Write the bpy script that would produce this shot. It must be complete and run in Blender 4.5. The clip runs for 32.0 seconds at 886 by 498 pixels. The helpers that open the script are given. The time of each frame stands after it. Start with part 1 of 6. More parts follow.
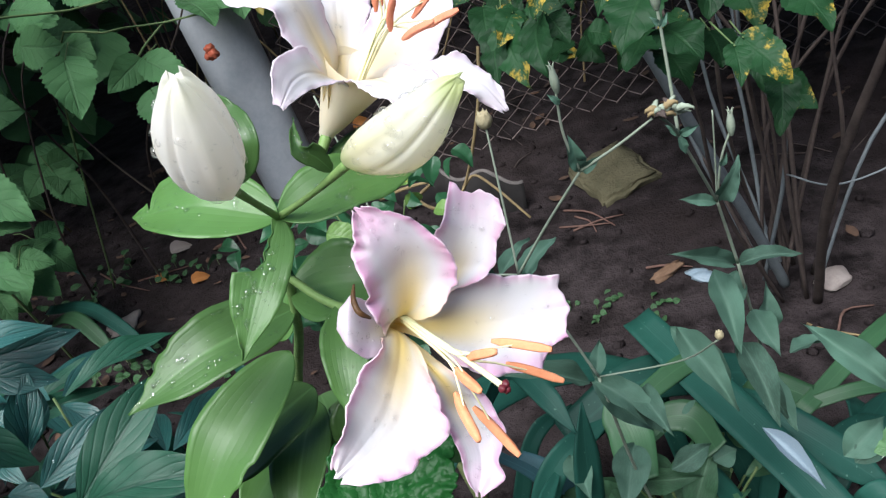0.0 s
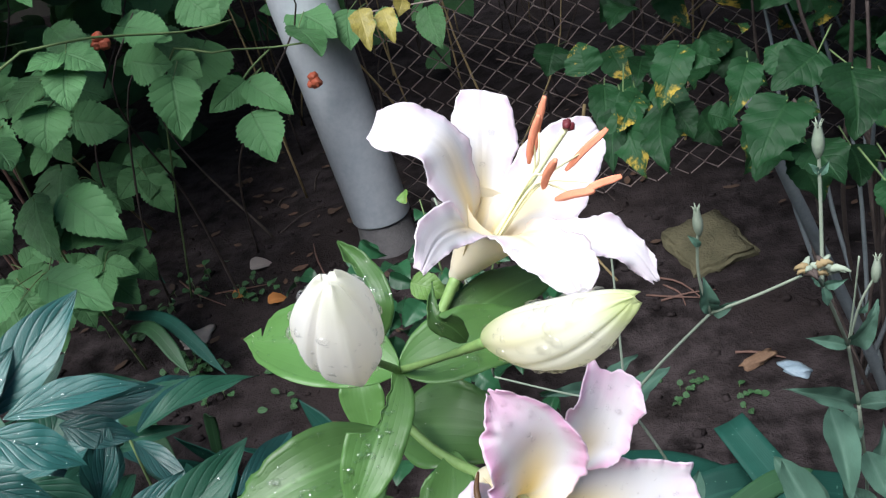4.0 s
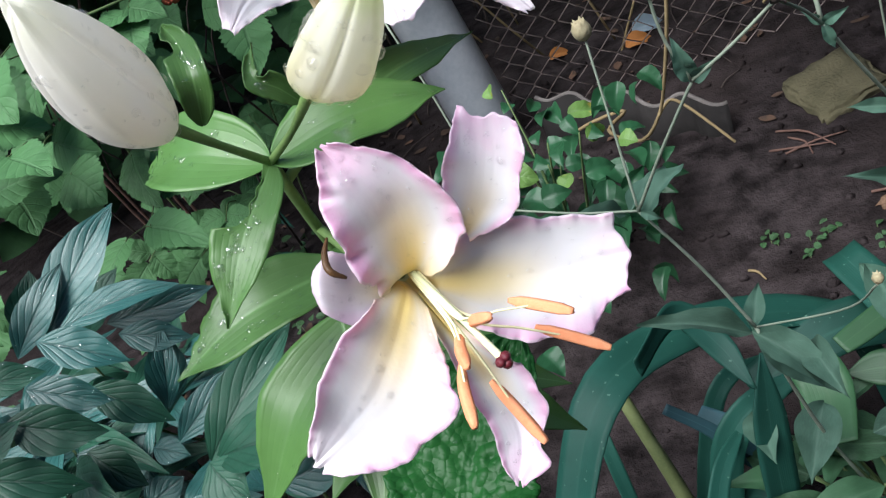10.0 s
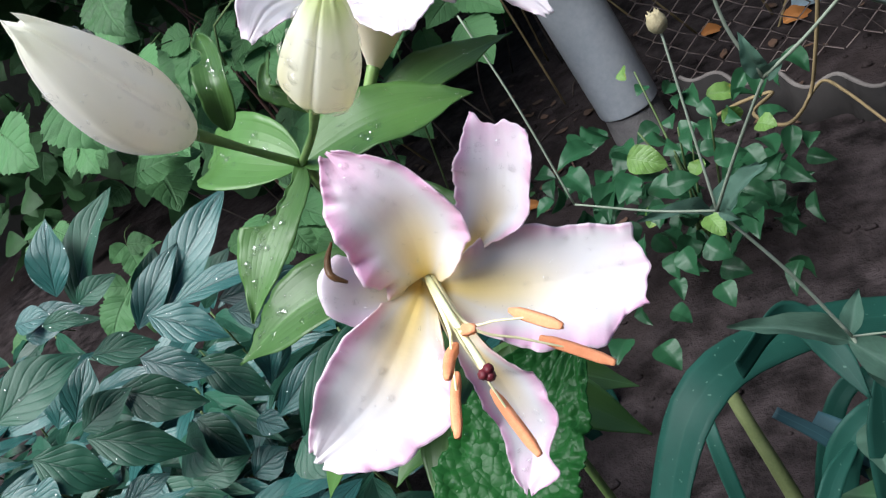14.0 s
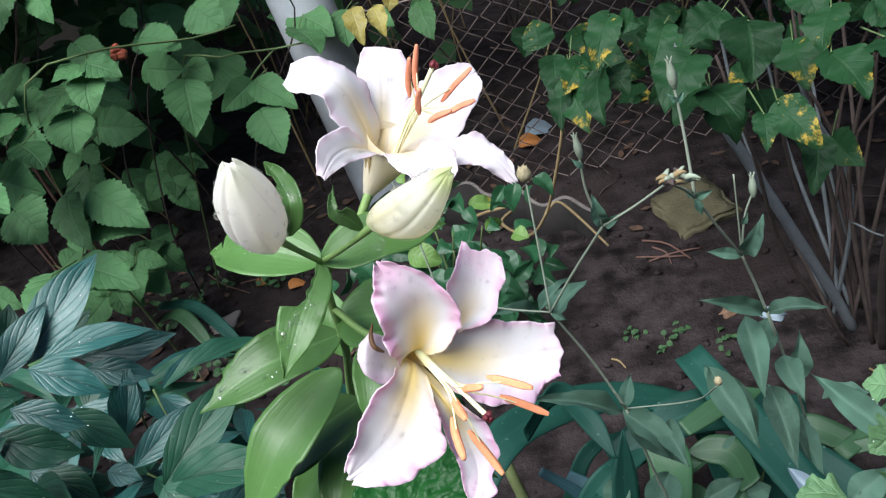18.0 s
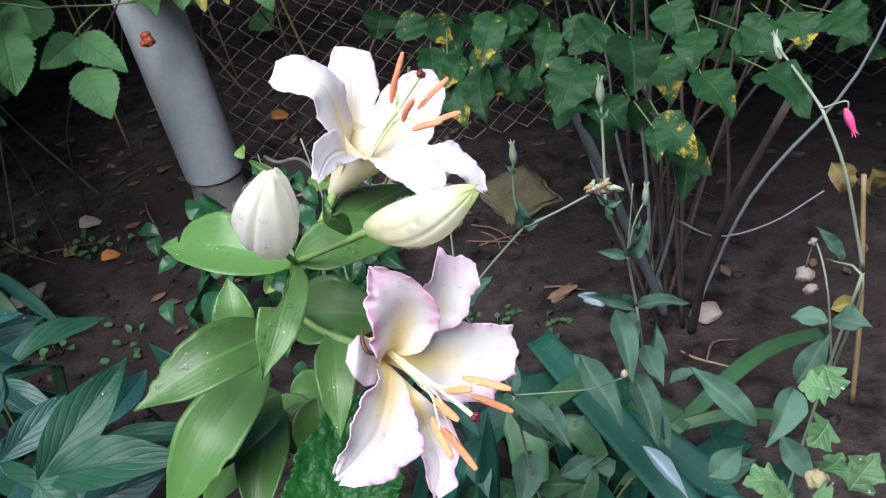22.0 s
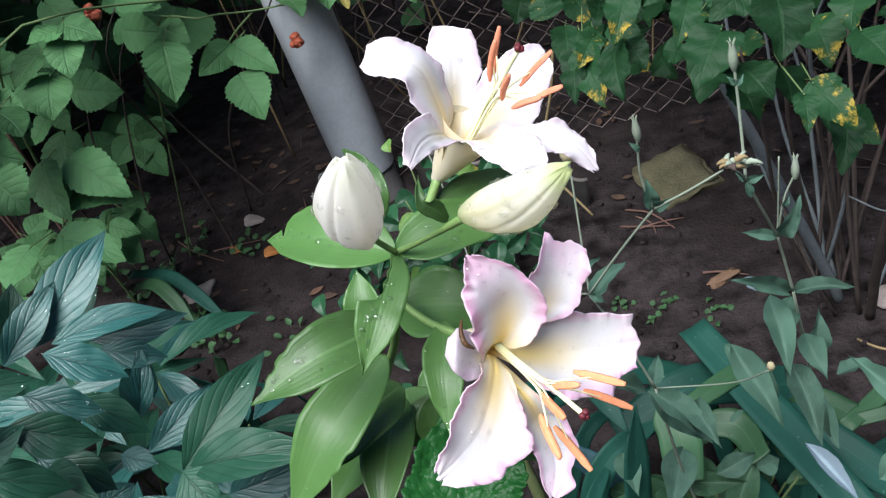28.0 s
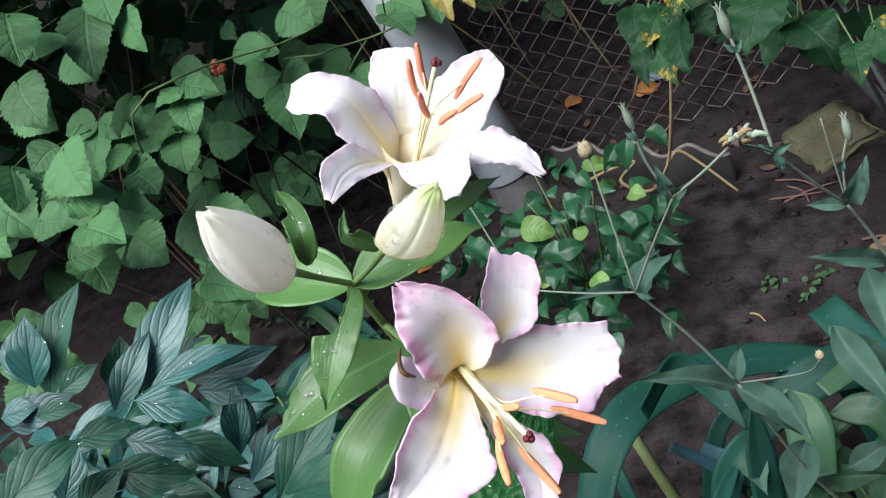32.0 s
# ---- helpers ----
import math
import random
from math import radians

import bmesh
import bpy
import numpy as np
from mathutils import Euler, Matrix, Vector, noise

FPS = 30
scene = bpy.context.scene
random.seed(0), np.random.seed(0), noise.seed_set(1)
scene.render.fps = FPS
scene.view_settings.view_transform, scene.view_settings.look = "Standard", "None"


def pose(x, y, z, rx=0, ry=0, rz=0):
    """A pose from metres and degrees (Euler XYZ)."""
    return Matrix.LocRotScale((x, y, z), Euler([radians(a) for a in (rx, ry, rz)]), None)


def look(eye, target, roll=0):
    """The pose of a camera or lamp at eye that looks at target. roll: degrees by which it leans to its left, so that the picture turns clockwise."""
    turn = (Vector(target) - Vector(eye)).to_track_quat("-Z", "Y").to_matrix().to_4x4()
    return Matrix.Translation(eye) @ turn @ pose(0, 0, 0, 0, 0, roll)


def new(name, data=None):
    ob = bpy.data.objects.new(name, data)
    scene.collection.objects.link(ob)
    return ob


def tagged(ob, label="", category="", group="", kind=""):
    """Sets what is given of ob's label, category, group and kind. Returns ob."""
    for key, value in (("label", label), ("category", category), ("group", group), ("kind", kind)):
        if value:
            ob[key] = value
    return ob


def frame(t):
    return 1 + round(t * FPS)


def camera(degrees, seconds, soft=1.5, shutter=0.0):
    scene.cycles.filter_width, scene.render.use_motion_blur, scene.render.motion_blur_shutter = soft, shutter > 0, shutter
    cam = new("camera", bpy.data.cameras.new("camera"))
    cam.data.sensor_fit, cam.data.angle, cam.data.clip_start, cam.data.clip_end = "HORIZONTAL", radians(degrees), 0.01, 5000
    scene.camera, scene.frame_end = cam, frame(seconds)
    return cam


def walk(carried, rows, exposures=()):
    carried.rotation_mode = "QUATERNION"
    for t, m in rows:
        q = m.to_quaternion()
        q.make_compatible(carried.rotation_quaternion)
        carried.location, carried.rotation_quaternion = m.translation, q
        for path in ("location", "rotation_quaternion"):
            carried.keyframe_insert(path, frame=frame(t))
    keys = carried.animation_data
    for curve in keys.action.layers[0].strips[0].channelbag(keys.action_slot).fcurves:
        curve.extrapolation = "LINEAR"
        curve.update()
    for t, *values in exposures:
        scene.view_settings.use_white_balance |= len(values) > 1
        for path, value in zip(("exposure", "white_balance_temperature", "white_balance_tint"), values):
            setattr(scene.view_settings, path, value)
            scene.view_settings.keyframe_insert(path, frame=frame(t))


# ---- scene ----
cam = camera(52.6, 32.0, soft=1.25)
METRES, EYE, TILT, LEAN, TURN = 1.33, 1.16, -34.0, 16.5, 0.0
ROWS = [
    (0.0, 0.0, 0.0, 0.0, 0.0, 0.0, -0.0),
    (0.5, 0.0038, 0.0009, 0.008, 0.46, 0.57, 0.23),
    (1.0, 0.0018, 0.0021, 0.0164, 0.59, 0.9, -0.71),
    (1.5, -0.0054, 0.0037, 0.0286, 0.6, 1.13, -1.81),
    (2.0, -0.016, 0.0047, 0.0436, 1.01, 1.52, -3.18),
    (2.5, -0.0236, 0.007, 0.0516, 1.37, 1.72, -4.18),
    (4.5, -0.0383, 0.0327, 0.0656, 4.63, -0.44, -6.55),
    (5.0, -0.0392, 0.0378, 0.0559, 4.16, -1.51, -5.68),
    (5.5, -0.0369, 0.038, 0.047, 3.06, -2.07, -4.63),
    (6.0, -0.0279, 0.0391, 0.0393, 1.75, -2.9, -3.33),
    (6.5, -0.013, 0.042, 0.0285, 0.58, -3.56, -1.76),
    (7.0, 0.0056, 0.0526, 0.0161, 0.96, -4.0, -0.81),
    (7.5, 0.0165, 0.0652, 0.0103, 1.66, -4.03, 0.56),
    (8.0, 0.0258, 0.0767, 0.0065, 4.67, -3.87, 1.75),
    (8.5, 0.0379, 0.0838, 0.0036, 7.79, -3.53, 2.7),
    (9.0, 0.0507, 0.082, -0.0002, 10.8, -3.29, 2.96),
    (9.5, 0.0676, 0.0832, -0.0036, 14.43, -3.25, 3.46),
    (10.0, 0.0837, 0.0839, -0.0018, 15.41, -3.5, 3.1),
    (10.5, 0.0961, 0.0882, 0.0016, 17.6, -4.46, 1.86),
    (11.0, 0.1054, 0.0912, 0.0035, 18.54, -5.4, 1.32),
    (11.5, 0.1141, 0.0952, 0.0069, 20.65, -5.41, 1.39),
    (12.0, 0.1262, 0.0988, 0.0116, 23.51, -5.21, 1.86),
    (12.5, 0.1342, 0.1042, 0.0088, 24.79, -5.0, 2.09),
    (13.0, 0.1409, 0.1081, 0.0061, 26.17, -4.82, 2.63),
    (13.5, 0.1408, 0.1083, 0.0058, 26.81, -4.65, 2.37),
    (15.5, 0.1032, 0.0392, 0.0216, 18.55, -3.77, -0.72),
    (16.0, 0.094, 0.0096, 0.025, 16.63, -1.92, -2.04),
    (16.5, 0.086, -0.023, 0.0215, 13.36, -1.04, -2.15),
    (17.0, 0.0769, -0.048, 0.0206, 11.32, -0.42, -2.47),
    (17.5, 0.0619, -0.0666, 0.0236, 8.62, 0.14, -3.05),
    (18.0, 0.0508, -0.0782, 0.0222, 6.84, 0.37, -3.21),
    (18.5, 0.0444, -0.0831, 0.0167, 5.89, -0.03, -2.87),
    (19.0, 0.0375, -0.0834, 0.0151, 4.47, -1.2, -2.92),
    (19.5, 0.0284, -0.0853, 0.0184, 4.45, -1.18, -3.31),
    (20.0, 0.017, -0.0865, 0.0237, 4.38, -1.04, -3.96),
    (20.5, -0.0033, -0.0895, 0.029, 2.64, -1.01, -4.7),
    (21.0, -0.02, -0.0911, 0.0309, -0.88, -1.18, -4.72),
    (21.5, -0.04, -0.0944, 0.0307, -4.75, -0.85, -5.32),
    (22.0, -0.06, -0.0942, 0.0335, -7.5, -0.51, -5.25),
    (22.5, -0.0788, -0.0917, 0.0348, -10.84, -0.4, -4.84),
    (23.0, -0.1032, -0.0862, 0.0345, -11.66, -1.33, -4.22),
    (23.5, -0.1226, -0.0764, 0.036, -11.7, -1.72, -4.6),
    (24.0, -0.1311, -0.0676, 0.0418, -12.88, -1.49, -4.73),
    (24.5, -0.1285, -0.0658, 0.0407, -12.65, -1.48, -3.97),
    (26.5, -0.0653, -0.0799, 0.0284, -3.22, -0.55, -2.82),
    (27.0, -0.0516, -0.0702, 0.0292, -0.72, -1.32, -2.94),
    (27.5, -0.0417, -0.0662, 0.0321, 1.53, -1.9, -3.44),
    (28.0, -0.0235, -0.068, 0.0342, 3.29, -1.97, -3.32),
    (28.5, -0.004, -0.0661, 0.0345, 5.27, -2.05, -2.77),
    (29.0, 0.0189, -0.0568, 0.0363, 7.74, -2.94, -1.86),
    (29.5, 0.0358, -0.043, 0.0403, 9.89, -3.57, -0.92),
    (30.0, 0.0488, -0.0379, 0.0457, 11.64, -3.53, -0.34),
    (30.5, 0.0638, -0.0395, 0.0481, 13.77, -3.46, 0.46),
    (31.0, 0.082, -0.0436, 0.0476, 15.18, -2.93, 1.94),
    (31.5, 0.0987, -0.0412, 0.046, 15.58, -2.51, 2.83),
    (32.0, 0.1097, -0.0342, 0.0464, 16.67, -2.02, 4.07),
]
walk(cam, [(t, pose(0, 0, EYE, TILT, LEAN, TURN) @ pose(METRES * x, METRES * y, METRES * z, 90 + pitch, roll, yaw)) for t, x, y, z, yaw, pitch, roll in ROWS],
     [(0.0, 1.49, 6000, 10.5), (32.0, 1.49, 6000, 10.5)])

# ---------------------------------------------------------------- light
world = bpy.data.worlds.new("sky")
scene.world = world
world.use_nodes = True
wn = world.node_tree
sky = wn.nodes.new("ShaderNodeTexSky")
sky.sky_type = "NISHITA"
sky.sun_disc = False
sky.sun_elevation, sky.sun_rotation = radians(60.5), radians(205)
wn.links.new(sky.outputs[0], wn.nodes["Background"].inputs[0])
wn.nodes["Background"].inputs[1].default_value = 0.05
sun = new("sun", bpy.data.lights.new("sun", "SUN"))
sun.data.energy, sun.data.angle, sun.data.color = 3.0, radians(50), (1.0, 0.96, 0.9)
sun.matrix_world = look((-0.95, -1.50, 4.0), (0, 0.55, 0))


# ---------------------------------------------------------------- materials
def shader(name):
    m = bpy.data.materials.new(name)
    m.use_nodes = True
    t = m.node_tree
    return m, t, t.nodes["Principled BSDF"]


def node(t, kind, **values):
    n = t.nodes.new(kind)
    for k, v in values.items():
        n.inputs[k].default_value = v
    return n


def calc(t, op, a, b=None, c=None, clamp=False):
    n = t.nodes.new("ShaderNodeMath")
    n.operation, n.use_clamp = op, clamp
    for i, v in enumerate((a, b, c)):
        if v is None:
            continue
        if isinstance(v, (int, float)):
            n.inputs[i].default_value = v
        else:
            t.links.new(v, n.inputs[i])
    return n.outputs[0]


def ramp(t, value, lo, hi, a=0.0, b=1.0):
    n = t.nodes.new("ShaderNodeMapRange")
    n.interpolation_type = "SMOOTHSTEP"
    t.links.new(value, n.inputs[0])
    for i, v in zip((1, 2, 3, 4), (lo, hi, a, b)):
        n.inputs[i].default_value = v
    return n.outputs[0]


def blend(t, fac, a, b, mode="MIX"):
    n = t.nodes.new("ShaderNodeMix")
    n.data_type, n.blend_type = "RGBA", mode
    if isinstance(fac, (int, float)):
        n.inputs[0].default_value = fac
    else:
        t.links.new(fac, n.inputs[0])
    for i, v in ((6, a), (7, b)):
        if isinstance(v, tuple):
            n.inputs[i].default_value = (*v, 1)
        else:
            t.links.new(v, n.inputs[i])
    return n.outputs[2]


def noise_at(t, scale, detail=3.0, rough=0.55, coords="Object"):
    tc = t.nodes.new("ShaderNodeTexCoord")
    n = node(t, "ShaderNodeTexNoise", Scale=scale, Detail=detail, Roughness=rough)
    t.links.new(tc.outputs[coords], n.inputs["Vector"])
    return n.outputs[0]


def uv_of(t):
    """Distance from the midrib (0 to 1), the place along the blade, and the signed side."""
    uvn = t.nodes.new("ShaderNodeUVMap")
    sep = t.nodes.new("ShaderNodeSeparateXYZ")
    t.links.new(uvn.outputs[0], sep.inputs[0])
    s = calc(t, "MULTIPLY_ADD", sep.outputs[0], 2.0, -1.0)
    return calc(t, "ABSOLUTE", s), sep.outputs[1], s


def bump(t, bsdf, height, strength, distance):
    n = node(t, "ShaderNodeBump", Strength=strength, Distance=distance)
    t.links.new(height, n.inputs["Height"])
    t.links.new(n.outputs[0], bsdf.inputs["Normal"])


def glowthrough(t, bsdf, colour, amount):
    """Thin tissue lets some light through from behind."""
    tr = t.nodes.new("ShaderNodeBsdfTranslucent")
    if isinstance(colour, tuple):
        tr.inputs[0].default_value = (*colour, 1)
    else:
        t.links.new(colour, tr.inputs[0])
    mx = t.nodes.new("ShaderNodeMixShader")
    mx.inputs[0].default_value = amount
    t.links.new(bsdf.outputs[0], mx.inputs[1])
    t.links.new(tr.outputs[0], mx.inputs[2])
    t.links.new(mx.outputs[0], t.nodes["Material Output"].inputs[0])


def leaf_material(name, base, vein, kind="pinnate", count=9.0, slant=1.6, gloss=0.4, vary=0.35, blotch=None, thin=0.15, relief=0.5, spots=None, shine=0.5, mark=0.35, wet=1.45, quilt=0.0, bloom_sheen=0.0):
    m, t, b = shader(name)
    a, v, s = uv_of(t)
    x = calc(t, "MULTIPLY", a, count) if kind == "parallel" else calc(t, "SUBTRACT", calc(t, "MULTIPLY", v, count), calc(t, "MULTIPLY", a, slant))
    d = calc(t, "ABSOLUTE", calc(t, "MULTIPLY_ADD", calc(t, "FRACT", x), 2.0, -1.0))
    line = ramp(t, d, 0.86, 1.0)
    rib = ramp(t, a, 0.10, 0.02)
    veins = calc(t, "MAXIMUM", calc(t, "MULTIPLY", line, 0.22 if kind == "parallel" else mark), rib)
    n1 = noise_at(t, 1.3 if blotch is None else 1.8, 4)
    info = t.nodes.new("ShaderNodeObjectInfo")
    shade = calc(t, "ADD", calc(t, "MULTIPLY", info.outputs["Random"], vary), calc(t, "MULTIPLY", n1, 0.5))
    dark = tuple(c * 0.55 for c in base)
    light = tuple(min(1, c * 1.45) for c in base)
    col = blend(t, ramp(t, shade, 0.1, 0.75), dark, light)
    col = blend(t, calc(t, "MULTIPLY", veins, 0.55), col, vein)
    fine = noise_at(t, 60, 2)
    col = blend(t, calc(t, "MULTIPLY", fine, 0.35), col, dark)
    col = blend(t, ramp(t, noise_at(t, 14, 4), 0.42, 0.70, 0.0, 0.28), col, light)
    if blotch:
        mask = ramp(t, calc(t, "ADD", noise_at(t, 1.5, 5, 0.7, "Generated"), calc(t, "MULTIPLY", info.outputs["Random"], 0.26)), 0.755, 0.86)
        col = blend(t, mask, col, blotch)
    if spots:
        col = blend(t, ramp(t, noise_at(t, 150, 1, 0.5), 0.735, 0.77, 0.0, 0.7), col, spots)
    t.links.new(col, b.inputs["Base Color"])
    b.inputs["Roughness"].default_value = gloss
    b.inputs["Specular IOR Level"].default_value = shine
    b.inputs["IOR"].default_value = wet
    height = calc(t, "ADD", calc(t, "MULTIPLY", calc(t, "POWER", d, 3.5), -0.5), calc(t, "MULTIPLY", rib, -0.8))
    height = calc(t, "ADD", height, calc(t, "MULTIPLY", fine, 0.35))
    if quilt:
        cells = node(t, "ShaderNodeTexVoronoi", Scale=quilt)
        t.links.new(t.nodes.new("ShaderNodeTexCoord").outputs["Object"], cells.inputs["Vector"])
        height = calc(t, "ADD", height, calc(t, "MULTIPLY", calc(t, "POWER", cells.outputs["Distance"], 2.0), -1.1))
    # Waxy bloom whose blue tint also paints in the sky's reflection.
    if bloom_sheen:
        b.inputs["Sheen Weight"].default_value = bloom_sheen
        b.inputs["Sheen Roughness"].default_value = 0.45
        b.inputs["Sheen Tint"].default_value = (0.62, 0.90, 1.0, 1.0)
    bump(t, b, height, relief, 0.002)
    glowthrough(t, b, col, thin)
    return m


def petal_material(name, pink, yellow, cream=(0.86, 0.845, 0.85), green=0.0, thin=0.36):
    m, t, b = shader(name)
    a, v, s = uv_of(t)
    n1 = noise_at(t, 40, 4)
    n2 = noise_at(t, 9, 3)
    white = blend(t, ramp(t, n2, 0.3, 0.7), cream, (0.875, 0.86, 0.885) if cream[2] > 0.8 else tuple(c * 0.94 for c in cream))
    edge = calc(t, "ADD", calc(t, "MAXIMUM", a, calc(t, "MULTIPLY", v, 0.80)), calc(t, "ADD", calc(t, "MULTIPLY_ADD", n2, 0.6, -0.30), calc(t, "MULTIPLY_ADD", n1, 0.3, -0.15)))
    edge = calc(t, "MULTIPLY", ramp(t, edge, 0.54, 1.06), ramp(t, v, 0.22, 0.5))
    n3 = noise_at(t, 130, 4, 0.65)
    edge = calc(t, "MULTIPLY", edge, calc(t, "MULTIPLY_ADD", n3, 0.7, 0.65), clamp=True)
    col = blend(t, calc(t, "MULTIPLY", edge, pink), white, (0.86, 0.47, 0.70))
    col = blend(t, calc(t, "MULTIPLY", ramp(t, a, 0.955, 0.985), 0.5), col, cream)
    band = calc(t, "MULTIPLY", ramp(t, a, 0.70, 0.05), ramp(t, v, 0.82, 0.35))
    band = calc(t, "MULTIPLY", band, calc(t, "MULTIPLY_ADD", n2, 0.6, 0.7))
    deep = ramp(t, v, 0.56, 0.20)
    col = blend(t, calc(t, "MULTIPLY", calc(t, "MAXIMUM", band, calc(t, "MULTIPLY", deep, 0.75)), yellow, clamp=True), col, (0.98, 0.79, 0.29))
    if green:
        ends = calc(t, "MAXIMUM", ramp(t, v, 0.34, 0.0), ramp(t, v, 0.80, 1.0))
        ends = calc(t, "MAXIMUM", ends, calc(t, "MULTIPLY", ramp(t, a, 0.30, 0.0), 0.2))
        col = blend(t, calc(t, "MULTIPLY", ends, green), col, (0.60, 0.70, 0.28))
    t.links.new(col, b.inputs["Base Color"])
    b.inputs["Roughness"].default_value = 0.42
    b.inputs["Sheen Weight"].default_value = 0.15
    stripe = calc(t, "ADD", calc(t, "SINE", calc(t, "MULTIPLY", a, 42.0)), calc(t, "MULTIPLY", calc(t, "MULTIPLY", n3, edge), 40.0 * pink))
    height = calc(t, "ADD", calc(t, "MULTIPLY", stripe, 0.014), calc(t, "ADD", n1, calc(t, "MULTIPLY", ramp(t, a, 0.16, 0.0), -0.4)))
    bump(t, b, height, 0.5, 0.0015)
    glowthrough(t, b, col, thin)
    return m


def plain_material(name, base, second, scale, gloss, relief=0.3, depth=0.002, metal=0.0, detail=5.0, coords="Object"):
    m, t, b = shader(name)
    n1, n2 = noise_at(t, scale, detail, 0.6, coords), noise_at(t, scale * 9, 3, 0.6, coords)
    col = blend(t, ramp(t, calc(t, "MULTIPLY_ADD", n2, 0.4, calc(t, "MULTIPLY", n1, 0.7)), 0.3, 0.75), base, second)
    info = t.nodes.new("ShaderNodeObjectInfo")
    col = blend(t, calc(t, "MULTIPLY", info.outputs["Random"], 0.3), col, tuple(c * 0.6 for c in base))
    t.links.new(col, b.inputs["Base Color"])
    b.inputs["Metallic"].default_value = metal
    b.inputs["Specular IOR Level"].default_value = 0.25
    t.links.new(ramp(t, n2, 0.2, 0.8, gloss - 0.08, min(1.0, gloss + 0.12)), b.inputs["Roughness"])
    bump(t, b, calc(t, "ADD", n1, calc(t, "MULTIPLY", n2, 0.6)), relief, depth)
    return m


def soil_material():
    m, t, b = shader("damp_soil")
    big, mid, fine = noise_at(t, 1.7, 4), noise_at(t, 14, 6, 0.65), noise_at(t, 95, 4, 0.7)
    col = blend(t, ramp(t, mid, 0.3, 0.7), (0.005, 0.0039, 0.0040), (0.049, 0.0395, 0.0405))
    col = blend(t, ramp(t, big, 0.4, 0.7), col, (0.027, 0.0205, 0.0200))
    col = blend(t, ramp(t, fine, 0.66, 0.76), col, (0.07, 0.055, 0.05))
    t.links.new(col, b.inputs["Base Color"])
    t.links.new(ramp(t, big, 0.3, 0.7, 0.65, 0.95), b.inputs["Roughness"])
    b.inputs["Specular IOR Level"].default_value = 0.08
    bump(t, b, calc(t, "ADD", mid, calc(t, "MULTIPLY", fine, 0.5)), 0.8, 0.018)
    return m


SOIL = soil_material()
PETAL_PINK = petal_material("petal_blushed", 0.95, 1.0, thin=0.27)
PETAL_PALE = petal_material("petal_pale", 0.30, 0.60, (0.89, 0.88, 0.885), 0.0, 0.42)
BUD = petal_material("bud_cream", 0.03, 0.20, (0.93, 0.91, 0.81), 0.16, 0.5)
PETAL_BACK = petal_material("petal_back", 0.05, 0.30, (0.93, 0.89, 0.78), 0.0, 0.4)
GREEN_BUD = petal_material("bud_greenish", 0.02, 0.25, (0.92, 0.91, 0.78), 0.8, 0.5)
LILY_LEAF = leaf_material("lily_leaf", (0.086, 0.190, 0.050), (0.128, 0.255, 0.085), "parallel", 5.0, gloss=0.36, thin=0.30, relief=0.10, vary=0.4, shine=0.5)
LILY_STEM = plain_material("lily_stem", (0.22, 0.34, 0.11), (0.15, 0.26, 0.08), 30, 0.45)
PEONY_LEAF = leaf_material("peony_leaf", (0.0145, 0.071, 0.061), (0.0035, 0.021, 0.017), "pinnate", 5.0, 2.8, gloss=0.36, shine=0.6, wet=1.5, mark=1.0, relief=0.55, thin=0.06, vary=0.9, bloom_sheen=0.12)
OLD_PEONY_LEAF = leaf_material("dark_peony_leaf", (0.012, 0.055, 0.031), (0.0035, 0.019, 0.011), "pinnate", 5.0, 2.8, gloss=0.45, shine=0.4, wet=1.45, mark=1.0, relief=0.45, thin=0.06, vary=0.8, bloom_sheen=0.03)
VINE_LEAF = leaf_material("vine_leaf", (0.060, 0.145, 0.056), (0.092, 0.190, 0.086), "pinnate", 6.0, 1.8, gloss=0.5, shine=0.18, mark=0.55, relief=0.8, thin=0.15, vary=0.9)
BUSH_LEAF = leaf_material("bush_leaf", (0.0120, 0.042, 0.015), (0.022, 0.064, 0.023), "pinnate", 7.0, 2.0, gloss=0.5, relief=0.4, shine=0.18, thin=0.15, blotch=(0.36, 0.26, 0.04), vary=0.55)
YELLOW_LEAF = leaf_material("yellowed_leaf", (0.30, 0.26, 0.06), (0.36, 0.31, 0.10), "pinnate", 7.0, 2.0, gloss=0.5, blotch=(0.25, 0.14, 0.04))
ROSE_LEAF = leaf_material("rose_leaf", (0.016, 0.060, 0.026), (0.026, 0.080, 0.036), "pinnate", 7.0, 2.2, shine=0.32, gloss=0.36, relief=0.12, vary=0.9, mark=0.10)
YOUNG_ROSE_LEAF = leaf_material("young_rose_leaf", (0.10, 0.19, 0.045), (0.14, 0.24, 0.08), "pinnate", 7.0, 2.2, gloss=0.4, vary=0.6, blotch=(0.36, 0.30, 0.06))
CAMPION_LEAF = leaf_material("campion_leaf", (0.052, 0.112, 0.078), (0.085, 0.155, 0.115), "pinnate", 5.0, 1.5, gloss=0.75, relief=0.15, vary=0.45, mark=0.12)
IRIS_LEAF = leaf_material("iris_leaf", (0.0155, 0.070, 0.052), (0.025, 0.092, 0.069), "parallel", 9.0, gloss=0.5, shine=0.22, relief=0.12, vary=0.4, spots=(0.10, 0.20, 0.15))
STRAP_GREEN = leaf_material("green_strap", (0.032, 0.092, 0.038), (0.052, 0.125, 0.055), "parallel", 7.0, gloss=0.5, relief=0.12, vary=0.3)
BLUE_STRAP = leaf_material("bluish_strap", (0.040, 0.105, 0.125), (0.06, 0.14, 0.16), "parallel", 7.0, gloss=0.5, relief=0.12, vary=0.3, shine=0.3)
PALE_STALK = plain_material("pale_stalk", (0.14, 0.18, 0.07), (0.21, 0.25, 0.11), 30, 0.5)
